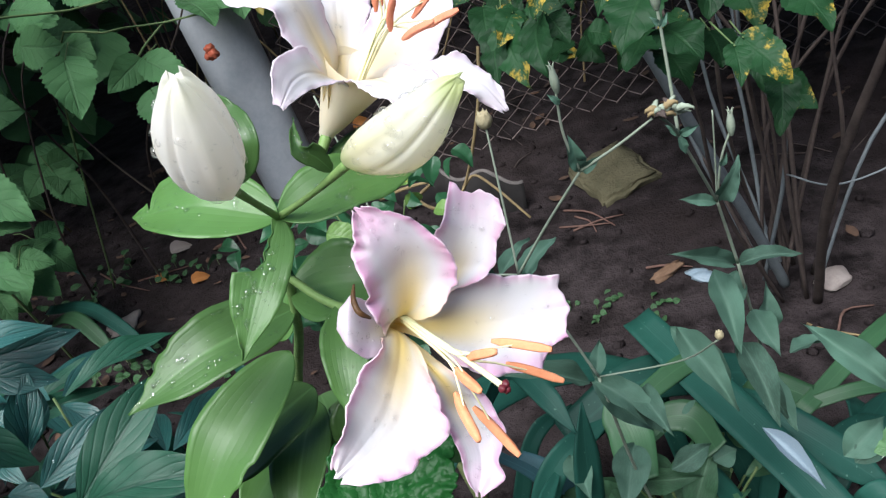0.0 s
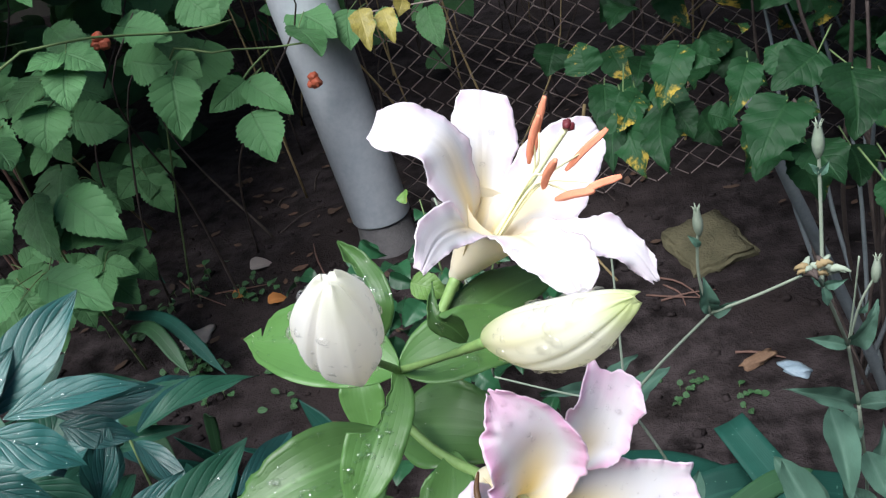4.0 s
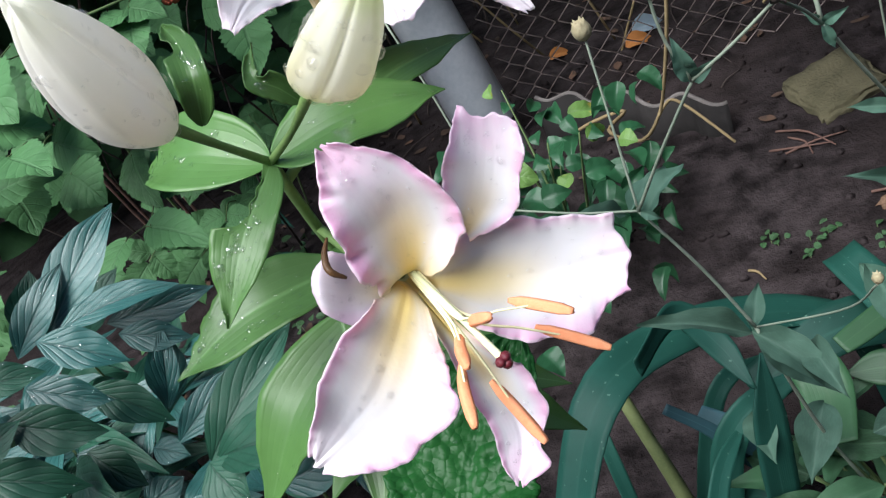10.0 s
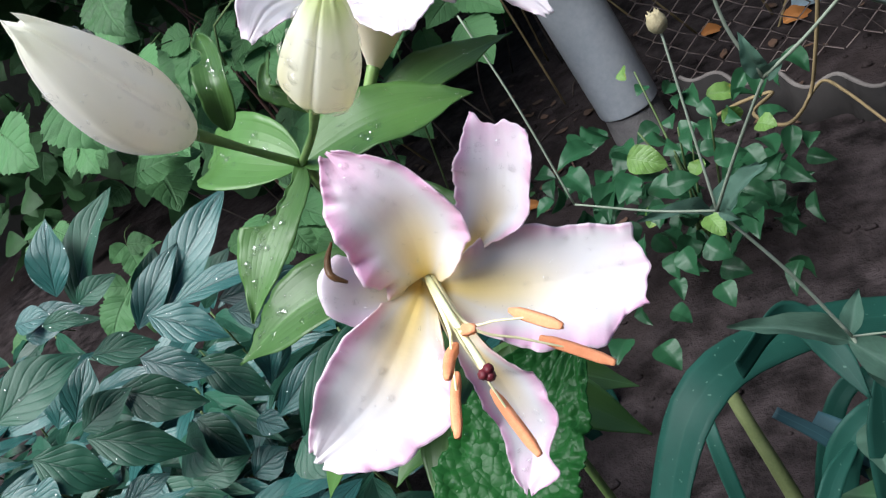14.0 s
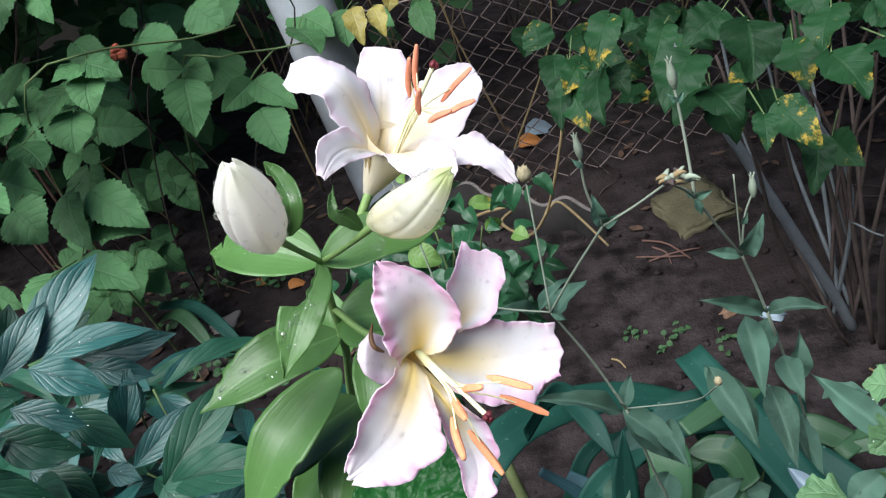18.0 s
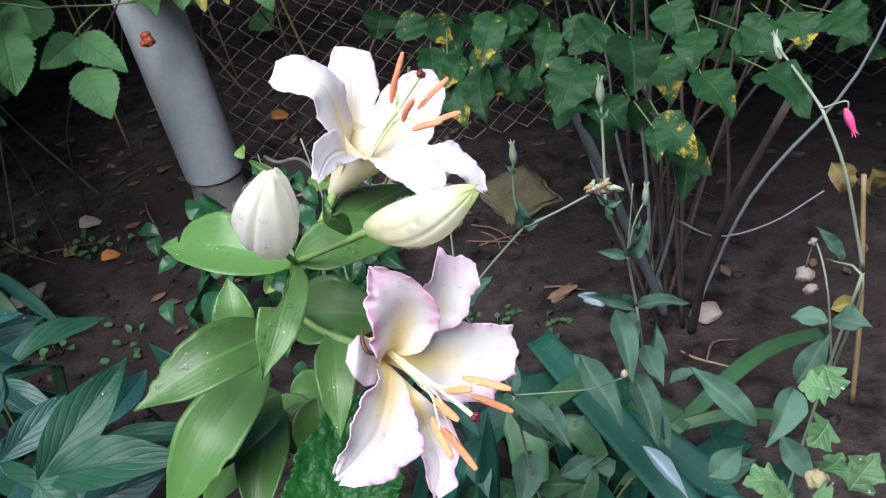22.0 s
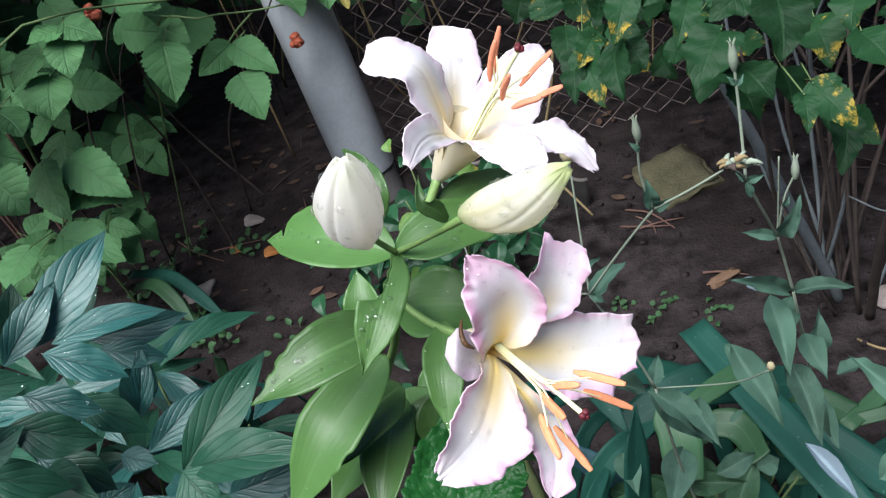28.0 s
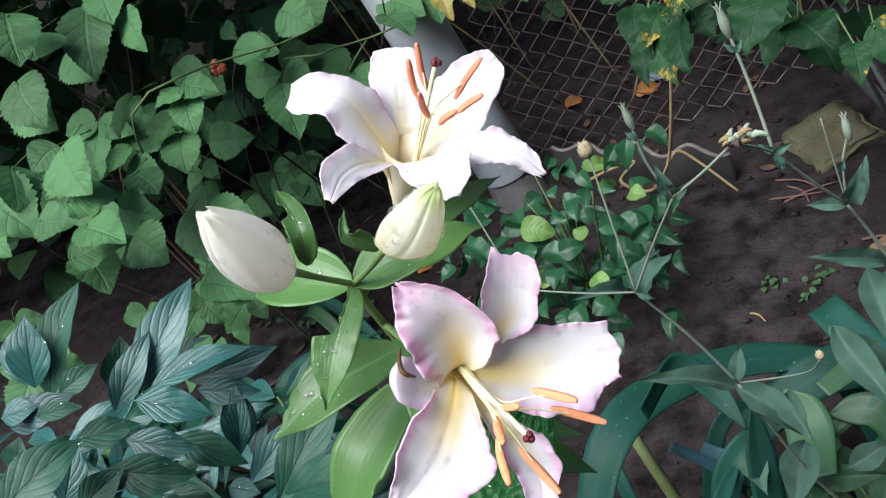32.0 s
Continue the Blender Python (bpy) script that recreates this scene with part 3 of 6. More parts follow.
VINE_A = [
    (-1.241, 1.342, 0.873, -1.145, 1.282, 0.79, 0.075),
    (-1.07, 1.492, 1.073, -1.072, 1.385, 0.96, 0.06),
    (-1.13, 1.404, 1.09, -1.129, 1.356, 1.052, 0.07),
    (-1.006, 1.504, 1.031, -0.976, 1.437, 0.955, 0.048),
    (-0.953, 1.678, 0.838, -0.864, 1.668, 0.803, 0.048),
    (-0.977, 1.485, 0.863, -0.904, 1.477, 0.823, 0.04),
    (-0.987, 1.477, 0.859, -1.035, 1.428, 0.866, 0.04),
    (-0.981, 1.469, 0.84, -0.968, 1.404, 0.783, 0.042),
    (-1.05, 1.485, 0.825, -1.095, 1.403, 0.794, 0.045),
    (-1.044, 1.462, 0.779, -1.038, 1.391, 0.718, 0.05),
    (-0.917, 1.69, 0.716, -0.898, 1.601, 0.612, 0.06),
    (-1.11, 1.387, 0.825, -1.15, 1.329, 0.809, 0.045),
    (-1.117, 1.361, 0.788, -1.037, 1.337, 0.737, 0.05),
]
VINE_B = [
    (-1.118, 1.274, 0.75, -1.031, 1.258, 0.706, 0.055),
    (-1.073, 1.21, 0.709, -1.013, 1.169, 0.648, 0.06),
    (-1.117, 1.627, 0.69, -1.008, 1.631, 0.658, 0.052),
    (-1.005, 1.729, 0.756, -0.919, 1.726, 0.735, 0.052),
    (-1.184, 1.34, 1.034, -1.124, 1.261, 0.951, 0.065),
    (-1.158, 1.283, 0.912, -1.198, 1.226, 0.899, 0.045),
    (-1.139, 1.123, 0.843, -1.065, 1.111, 0.817, 0.045),
    (-1.197, 1.204, 0.927, -1.178, 1.137, 0.861, 0.06),
    (-1.126, 1.137, 0.745, -1.064, 1.07, 0.682, 0.055),
    (-1.127, 1.371, 1.142, -1.104, 1.297, 1.059, 0.065),
    (-0.895, 1.838, 0.835, -0.825, 1.803, 0.774, 0.06),
    (-1.03, 1.525, 1.09, -1.011, 1.461, 1.028, 0.05),
    (-1.098, 1.484, 0.65, -1.095, 1.386, 0.547, 0.06),
]
VINE_C = [
    (-1.002, 1.832, 0.678, -0.979, 1.724, 0.576, 0.058),
    (-0.869, 1.891, 0.615, -0.94, 1.813, 0.583, 0.042),
    (-0.856, 1.894, 0.613, -0.748, 1.842, 0.542, 0.05),
    (-0.848, 1.835, 0.556, -0.797, 1.755, 0.467, 0.062),
    (-1.013, 1.847, 0.801, -0.997, 1.784, 0.752, 0.058),
    (-1.117, 1.88, 0.709, -1.03, 1.882, 0.729, 0.045),
    (-1.01, 1.902, 0.694, -0.937, 1.861, 0.656, 0.045),
    (-1.141, 1.722, 0.854, -1.044, 1.668, 0.785, 0.045),
    (-1.174, 1.671, 0.79, -1.095, 1.623, 0.738, 0.05),
    (-1.199, 1.628, 0.735, -1.15, 1.554, 0.656, 0.055),
    (-1.186, 1.719, 0.681, -1.075, 1.688, 0.64, 0.05),
    (-1.102, 1.42, 0.561, -0.964, 1.384, 0.538, 0.055),
    (-1.111, 1.426, 0.574, -1.128, 1.423, 0.634, 0.042),
]
VINE_D = [
    (-1.126, 1.415, 0.563, -1.105, 1.339, 0.531, 0.045),
    (-1.043, 1.247, 0.552, -0.909, 1.206, 0.505, 0.048),
    (-1.138, 1.268, 0.532, -1.17, 1.176, 0.499, 0.06),
    (-0.735, 1.977, 0.688, -0.663, 1.905, 0.639, 0.062),
    (-0.766, 2.069, 0.704, -0.651, 1.998, 0.647, 0.062),
    (-0.65, 2.095, 0.668, -0.648, 2.026, 0.594, 0.05),
    (-0.579, 2.098, 0.65, -0.523, 2.06, 0.608, 0.03),
    (-0.939, 2.036, 0.805, -0.895, 1.971, 0.742, 0.07),
    (-1.145, 1.975, 0.774, -1.017, 1.942, 0.735, 0.058),
    (-1.164, 2.008, 0.835, -1.123, 1.96, 0.801, 0.03),
    (-1.23, 1.896, 0.769, -1.161, 1.844, 0.72, 0.055),
    (-1.224, 1.611, 0.492, -1.093, 1.553, 0.45, 0.06),
    (-0.484, 2.189, 0.611, -0.451, 2.091, 0.536, 0.045),
]
VINE_E = [
    (-1.151, 1.49, 1.024, -1.104, 1.432, 0.955, 0.07),
    (-1.15, 1.532, 0.884, -1.17, 1.431, 0.833, 0.05),
    (-1.115, 1.25, 0.906, -1.058, 1.168, 0.83, 0.07),
    (-1.038, 1.101, 0.807, -0.938, 1.061, 0.772, 0.05),
    (-1.076, 1.321, 0.788, -1.027, 1.29, 0.742, 0.05),
    (-1.06, 1.417, 0.624, -0.938, 1.361, 0.545, 0.055),
    (-1.116, 1.399, 0.635, -1.063, 1.306, 0.543, 0.05),
    (-1.047, 1.248, 0.538, -0.941, 1.209, 0.5, 0.035),
    (-1.239, 1.376, 1.006, -1.163, 1.321, 0.927, 0.07),
    (-1.25, 1.169, 0.918, -1.155, 1.117, 0.817, 0.08),
    (-1.084, 1.077, 0.772, -0.993, 1.142, 0.752, 0.06),
    (-1.144, 1.204, 0.829, -1.061, 1.251, 0.79, 0.07),
    (-1.161, 0.972, 0.945, -1.086, 0.926, 0.883, 0.06),
]
BUSH_A = [
    (0.03, 1.145, 0.81, -0.005, 1.07, 0.759, 0.038),
    (0.044, 1.138, 0.803, 0.072, 1.097, 0.801, 0.026),
    (0.099, 1.073, 0.805, 0.071, 1.007, 0.766, 0.03),
    (0.121, 0.967, 0.8, 0.073, 0.892, 0.764, 0.052),
    (0.193, 1.005, 0.807, 0.187, 0.93, 0.757, 0.058),
    (0.168, 1.049, 0.812, 0.108, 1.004, 0.798, 0.045),
    (0.136, 0.957, 0.756, 0.167, 0.891, 0.738, 0.048),
    (0.177, 0.818, 0.776, 0.173, 0.775, 0.752, 0.021),
    (0.199, 0.877, 0.755, 0.237, 0.819, 0.716, 0.036),
    (0.242, 0.909, 0.686, 0.221, 0.842, 0.646, 0.03),
    (0.273, 0.965, 0.762, 0.307, 0.898, 0.726, 0.05),
    (0.288, 1.025, 0.792, 0.259, 0.967, 0.763, 0.045),
    (0.286, 0.778, 0.848, 0.303, 0.685, 0.843, 0.04),
]
BUSH_B = [
    (0.33, 0.99, 0.8, 0.368, 0.935, 0.78, 0.045),
    (0.368, 0.994, 0.808, 0.319, 0.937, 0.779, 0.045),
    (0.423, 0.942, 0.828, 0.438, 0.872, 0.82, 0.045),
    (0.157, 1.158, 0.757, 0.13, 1.18, 0.782, 0.04),
    (-0.059, 1.646, 0.633, -0.028, 1.572, 0.589, 0.05),
    (-0.169, 1.814, 0.596, -0.19, 1.758, 0.553, 0.06),
    (-0.034, 1.466, 0.647, -0.027, 1.384, 0.623, 0.035),
    (-0.055, 1.184, 0.719, -0.073, 1.089, 0.678, 0.034),
    (-0.043, 1.199, 0.737, 0.001, 1.15, 0.702, 0.03),
    (-0.092, 1.307, 0.732, -0.1, 1.336, 0.779, 0.045),
    (0.124, 1.108, 0.718, 0.086, 1.016, 0.689, 0.045),
    (0.128, 1.232, 0.717, 0.091, 1.21, 0.699, 0.04),
    (0.251, 1.092, 0.734, 0.255, 1.008, 0.7, 0.05),
]
BUSH_C = [
    (0, 1.125, 0.742, -0.01, 1.028, 0.697, 0.042),
    (-0.027, 1.174, 0.741, -0.055, 1.119, 0.718, 0.03),
    (0.018, 1.133, 0.739, 0.039, 1.089, 0.709, 0.032),
    (0.127, 1.053, 0.717, 0.085, 0.966, 0.719, 0.045),
    (0.144, 1.047, 0.69, 0.165, 0.977, 0.662, 0.05),
    (0.195, 1.022, 0.708, 0.204, 0.98, 0.674, 0.05),
    (-0.044, 1.168, 0.725, -0.03, 1.076, 0.664, 0.042),
    (-0.066, 1.23, 0.741, -0.066, 1.143, 0.698, 0.036),
    (0.007, 1.199, 0.74, 0.036, 1.127, 0.702, 0.036),
    (0.228, 0.966, 0.71, 0.223, 0.902, 0.668, 0.025),
    (0.422, 1.039, 0.79, 0.419, 0.988, 0.756, 0.045),
    (0.285, 1.165, 0.778, 0.294, 1.11, 0.739, 0.05),
    (0.283, 1.07, 0.597, 0.305, 1.001, 0.578, 0.04),
]
ROSE = [
    (-0.44, 1.727, 0.279, -0.459, 1.677, 0.27, 0.027),
    (-0.462, 1.659, 0.269, -0.457, 1.626, 0.255, 0.022),
    (-0.533, 1.732, 0.369, -0.528, 1.698, 0.353, 0.022),
    (-0.498, 1.708, 0.328, -0.509, 1.67, 0.329, 0.02),
    (-0.485, 1.454, 0.319, -0.402, 1.434, 0.29, 0.036),
    (-0.445, 1.395, 0.285, -0.362, 1.374, 0.254, 0.034),
    (-0.329, 1.451, 0.215, -0.254, 1.416, 0.172, 0.034),
    (-0.549, 1.488, 0.345, -0.609, 1.409, 0.37, 0.034),
    (-0.41, 1.345, 0.273, -0.427, 1.293, 0.259, 0.03),
    (-0.366, 1.31, 0.2, -0.319, 1.287, 0.168, 0.028),
    (-0.397, 1.291, 0.213, -0.377, 1.242, 0.175, 0.028),
    (-0.578, 1.397, 0.355, -0.518, 1.352, 0.317, 0.034),
    (-0.397, 1.476, 0.233, -0.376, 1.507, 0.255, 0.022),
]
ROSE_B = [
    (-0.348, 1.254, 0.156, -0.327, 1.211, 0.127, 0.026),
    (-0.41, 1.175, 0.183, -0.372, 1.164, 0.159, 0.026),
    (-0.428, 1.12, 0.165, -0.387, 1.079, 0.136, 0.03),
    (-0.476, 1.122, 0.188, -0.482, 1.06, 0.189, 0.028),
    (-0.575, 1.399, 0.264, -0.604, 1.289, 0.233, 0.03),
    (-0.557, 1.337, 0.267, -0.567, 1.235, 0.231, 0.028),
    (-0.545, 1.469, 0.276, -0.546, 1.367, 0.241, 0.032),
    (-0.676, 1.379, 0.229, -0.665, 1.321, 0.203, 0.022),
    (-0.394, 1.183, 0.327, -0.391, 1.136, 0.315, 0.024),
    (-0.807, 1.695, 0.217, -0.747, 1.662, 0.213, 0.026),
    (-0.824, 1.682, 0.198, -0.849, 1.642, 0.193, 0.028),
    (-0.767, 1.661, 0.21, -0.759, 1.605, 0.187, 0.024),
    (-0.449, 1.375, 0.326, -0.481, 1.315, 0.31, 0.03),
]
CAMP_A = [
    (0.147, 0.795, 0.538, 0.084, 0.765, 0.592, 0.017),
    (0.147, 0.795, 0.538, 0.207, 0.773, 0.555, 0.016),
    (0.151, 0.823, 0.506, 0.128, 0.808, 0.455, 0.026),
    (0.17, 0.811, 0.406, 0.187, 0.832, 0.468, 0.022),
    (0.154, 0.811, 0.358, 0.182, 0.739, 0.332, 0.026),
    (0.136, 0.793, 0.429, 0.15, 0.762, 0.379, 0.02),
    (0.13, 0.754, 0.649, 0.095, 0.754, 0.663, 0.01),
    (0.13, 0.754, 0.649, 0.159, 0.763, 0.687, 0.013),
    (-0.028, 0.7, 0.505, 0.032, 0.658, 0.456, 0.026),
    (-0.028, 0.7, 0.505, -0.014, 0.733, 0.53, 0.014),
    (0.007, 0.666, 0.77, 0.006, 0.674, 0.856, 0.004),
    (-0.071, 0.684, 0.663, -0.033, 0.702, 0.693, 0.018),
]
CAMP_B = [
    (-0.097, 0.744, 0.63, -0.143, 0.712, 0.665, 0.012),
    (-0.097, 0.744, 0.63, -0.06, 0.774, 0.652, 0.013),
    (-0.033, 0.731, 0.473, -0.124, 0.724, 0.526, 0.02),
    (-0.033, 0.731, 0.473, 0.022, 0.694, 0.417, 0.024),
    (0.27, 0.533, 0.773, 0.241, 0.557, 0.704, 0.001),
    (0.273, 0.532, 0.773, 0.238, 0.556, 0.702, 0.001),
    (0.271, 0.535, 0.777, 0.249, 0.541, 0.815, 0.01),
    (0.265, 0.58, 0.587, 0.298, 0.592, 0.639, 0.022),
    (0.264, 0.578, 0.585, 0.222, 0.525, 0.562, 0.026),
    (0.232, 0.591, 0.517, 0.171, 0.64, 0.576, 0.024),
    (0.273, 0.543, 0.705, 0.295, 0.514, 0.719, 0.02),
    (0.27, 0.542, 0.703, 0.239, 0.557, 0.704, 0.016),
]
CAMP_C = [
    (0.192, 0.592, 0.432, 0.239, 0.604, 0.452, 0.022),
    (0.255, 0.582, 0.507, 0.285, 0.547, 0.464, 0.022),
    (0.125, 0.787, 0.516, 0.136, 0.759, 0.48, 0.022),
    (0.081, 0.803, 0.451, 0.118, 0.752, 0.386, 0.024),
    (0.131, 0.787, 0.434, 0.168, 0.715, 0.376, 0.026),
    (0.067, 0.81, 0.458, 0.103, 0.768, 0.406, 0.022),
    (-0.005, 0.792, 0.302, -0.032, 0.709, 0.282, 0.036),
    (0.032, 0.773, 0.26, 0.088, 0.795, 0.27, 0.025),
    (0.088, 0.817, 0.21, 0.121, 0.828, 0.214, 0.028),
    (0.2, 0.827, 0.364, 0.258, 0.84, 0.36, 0.022),
    (0.061, 0.877, 0.218, 0.115, 0.905, 0.237, 0.028),
    (-0.093, 0.85, 0.24, -0.076, 0.785, 0.229, 0.03),
    (0.124, 0.808, 0.527, 0.129, 0.723, 0.482, 0.026),
    (0.159, 0.806, 0.462, 0.17, 0.743, 0.447, 0.024),
    (0.072, 0.793, 0.47, 0.112, 0.702, 0.42, 0.028),
    (0.137, 0.772, 0.447, 0.147, 0.674, 0.419, 0.028),
    (0.012, 0.703, 0.479, 0.032, 0.637, 0.477, 0.022),
    (0.184, 0.597, 0.437, 0.229, 0.613, 0.462, 0.026),
]
CHRYS = [
    (0.192, 0.388, 0.808, 0.191, 0.358, 0.802, 0.02),
    (0.188, 0.361, 0.806, 0.165, 0.367, 0.811, 0.018),
    (0.18, 0.343, 0.798, 0.16, 0.327, 0.791, 0.02),
    (0.146, 0.327, 0.758, 0.115, 0.325, 0.769, 0.018),
    (0.149, 0.316, 0.759, 0.119, 0.306, 0.761, 0.018),
    (0.167, 0.323, 0.77, 0.183, 0.321, 0.786, 0.02),
    (0.16, 0.314, 0.758, 0.17, 0.302, 0.759, 0.02),
    (0.193, 0.328, 0.737, 0.217, 0.336, 0.765, 0.02),
]

# ---------------------------------------------------------------- ground
def ground_height(x, y):
    v = Vector((x, y, 0))
    return 0.014 * noise.noise(v * 2.3) + 0.009 * noise.noise(v * 8.0) + 0.005 * noise.noise(v * 23.0)


def make_ground():
    near = np.arange(-2.4, 1.9001, 0.024)
    xs = np.concatenate([[-80, -30, -12, -6, -4, -3], near, [2.4, 3.5, 6, 14, 35, 80]])
    near = np.arange(0.2, 3.6001, 0.024)
    ys = np.concatenate([[-80, -30, -10, -4, -1.5, -0.5, 0], near, [4.2, 5.5, 8, 14, 35, 80]])
    verts = [(x, y, ground_height(x, y)) for y in ys for x in xs]
    w = len(xs)
    faces = [(j * w + i, j * w + i + 1, (j + 1) * w + i + 1, (j + 1) * w + i) for j in range(len(ys) - 1) for i in range(w - 1)]
    ob = part("ground", mesh_of("ground", verts, faces), SOIL)
    return tagged(ob, "bare damp dark brown garden soil with small clods", "soil", kind="structure")


make_ground()


# Added walls around the bed: they block low skylight and deepen the shade.
def added_wall(name, x0, x1, y0, y1, height):
    verts = [(x, y, z) for z in (-0.3, height) for x, y in ((x0, y0), (x1, y0), (x1, y1), (x0, y1))]
    faces = [(3, 2, 1, 0), (4, 5, 6, 7), (0, 1, 5, 4), (1, 2, 6, 5), (2, 3, 7, 6), (3, 0, 4, 7)]
    tagged(part(name, mesh_of(name, verts, faces, None, False), PLASTER), "added dark wall that blocks low skylight around the bed", "wall", kind="structure")


added_wall("wall_south", -5.5, 5.5, -3.2, -3.0, 3.0)
added_wall("wall_north", -5.5, 5.5, 6.0, 6.2, 3.4)
added_wall("wall_west", -5.7, -5.5, -3.2, 6.2, 3.0)
added_wall("wall_east", 5.5, 5.7, -3.2, 6.2, 3.0)


def pebble(seed, sx, sy, sz, rough=0.25, n=3):
    rnd = random.Random(seed)
    bm = bmesh.new()
    bmesh.ops.create_icosphere(bm, subdivisions=n, radius=1)
    off = Vector((rnd.uniform(0, 50), rnd.uniform(0, 50), 0))
    for v in bm.verts:
        v.co *= 1 + rough * noise.noise(v.co * 1.4 + off) + rough * 0.4 * noise.noise(v.co * 4 + off)
        v.co = Vector((v.co.x * sx, v.co.y * sy, v.co.z * sz))
    me = bpy.data.meshes.new("pebble")
    bm.to_mesh(me)
    bm.free()
    me.polygons.foreach_set("use_smooth", [True] * len(me.polygons))
    return me


def scatter_clods():
    rnd = random.Random(5)
    verts, faces = [], []
    src = pebble(3, 1, 1, 0.7, 0.5, 1)
    sv = np.array([v.co for v in src.vertices])
    sf = [tuple(p.vertices) for p in src.polygons]
    for _ in range(1700):
        x, y = rnd.uniform(-1.9, 1.3), rnd.uniform(0.9, 2.5)
        r = 0.002 + 0.013 * rnd.random() ** 4
        a = rnd.uniform(0, 6.3)
        rot = np.array(((math.cos(a), -math.sin(a), 0), (math.sin(a), math.cos(a), 0), (0, 0, 1)))
        base = len(verts)
        verts.extend(sv @ rot * r * np.array((1, rnd.uniform(0.6, 1), 0.8)) + np.array((x, y, ground_height(x, y) + r * 0.25)))
        faces.extend(tuple(base + k for k in f) for f in sf)
    ob = part("soil_clods", mesh_of("soil_clods", verts, faces), SOIL)
    tagged(ob, "small crumbly lumps of dark soil", "soil", kind="stuff")


scatter_clods()


# ---------------------------------------------------------------- fence
def make_post():
    post = thing("fence_post", "grey weathered steel pipe fence post in the bed", "fence post", kind="")
    seg = 28
    verts, faces = [], []
    prof = [(0.080, 0.10), (0.081, 0.103), (0.081, 0.5), (0.080, 1.2), (0.080, 1.9), (0.076, 1.905)]
    for r, z in prof:
        for k in range(seg):
            w = 2 * math.pi * k / seg
            verts.append((r * math.cos(w) - 0.05 * (z - 0.1), r * math.sin(w), z))
    for i in range(len(prof) - 1):
        for k in range(seg):
            faces.append((i * seg + k, i * seg + (k + 1) % seg, (i + 1) * seg + (k + 1) % seg, (i + 1) * seg + k))
    faces += [tuple(range(seg))[::-1], tuple((len(prof) - 1) * seg + k for k in range(seg))]
    part("pipe", mesh_of("pipe", verts, faces), POST_PAINT, post)
    fv, ff = tube_data([(0.004, 0, -0.15), (0.002, 0, 0.0), (0, 0, 0.108)], [0.10, 0.082, 0.072], 8, 20, 0.015)
    part("footing", mesh_of("footing", fv, ff), CONCRETE, post, "dark damp concrete footing")
    post.matrix_basis = pose(-0.735, 2.14, 0)


make_post()


def make_fence():
    fence = thing("chain_link_fence", "rusty diamond chain-link wire fence, slack at the bottom", "fence")
    pitch, rise = 0.037, 0.028
    rnd = random.Random(11)
    for i in range(64):
        x0 = -0.66 + i * pitch
        pts = []
        for k in range(46):
            z = 0.02 + k * rise
            x = x0 + (pitch if (k + i) % 2 else 0) + 0.007 * math.sin(z * 9 + i) + 0.012 * math.sin(3.1 * x0 + 5 * z)
            pts.append((x, 2.24 + 0.05 * math.sin(1.7 * x + 2 * z) + 0.004 * (-1) ** k, z + 0.012 * math.sin(4.3 * x + 1.5 * z)))
        verts, faces = [], []
        seg = 5
        for k, p in enumerate(pts):
            for s in range(seg):
                w = 2 * math.pi * s / seg
                verts.append((p[0], p[1] + 0.0016 * math.cos(w), p[2] + 0.0021 * math.sin(w)))
        for k in range(len(pts) - 1):
            for s in range(seg):
                a, b = k * seg + s, k * seg + (s + 1) % seg
                faces.append((a, b, b + seg, a + seg))
        part("wire", mesh_of("wire", verts, faces), WIRE, fence)
    tube("tension_wire", [(-0.7, 2.235, 0.62), (0.4, 2.25, 0.6), (1.7, 2.24, 0.62)], [0.002, 0.002], WIRE, fence, 10, 5)


make_fence()


def make_slate():
    a, b = np.array((-0.60, 2.12)), np.array((-0.135, 1.879))
    d = (b - a) / np.linalg.norm(b - a)
    nrm = np.array((d[1], -d[0]))
    length = np.linalg.norm(b - a)

    def fn(u, v):
        s = v * length
        w = 0.019 * math.sin(s * 6.28 / 0.15)
        z = (0.115 - 0.05 * v + 0.006 * math.sin(s * 31) + 0.004 * math.sin(s * 83)) if u > 0 else -0.08
        q = a + d * s + nrm * (w - 0.03 * (u > 0))
        return np.array((q[0], q[1], z))
    ob = part("corrugated_sheet", sheet("corrugated_sheet", fn, 60, 1, 0.007), SLATE)
    rim = [np.array(fn(1, k / 60)) + np.array((0, 0.002, 0.001)) for k in range(61)]
    # Paler strip along the top: the rim's highlight put into its colour.
    tube("worn_edge", rim, [0.006, 0.006], RIM, ob, 60, 6, 0.1, "paler top edge with its highlight put into the colour")
    tagged(ob, "dark grey corrugated sheet half buried as bed edging", "edging sheet")


make_slate()


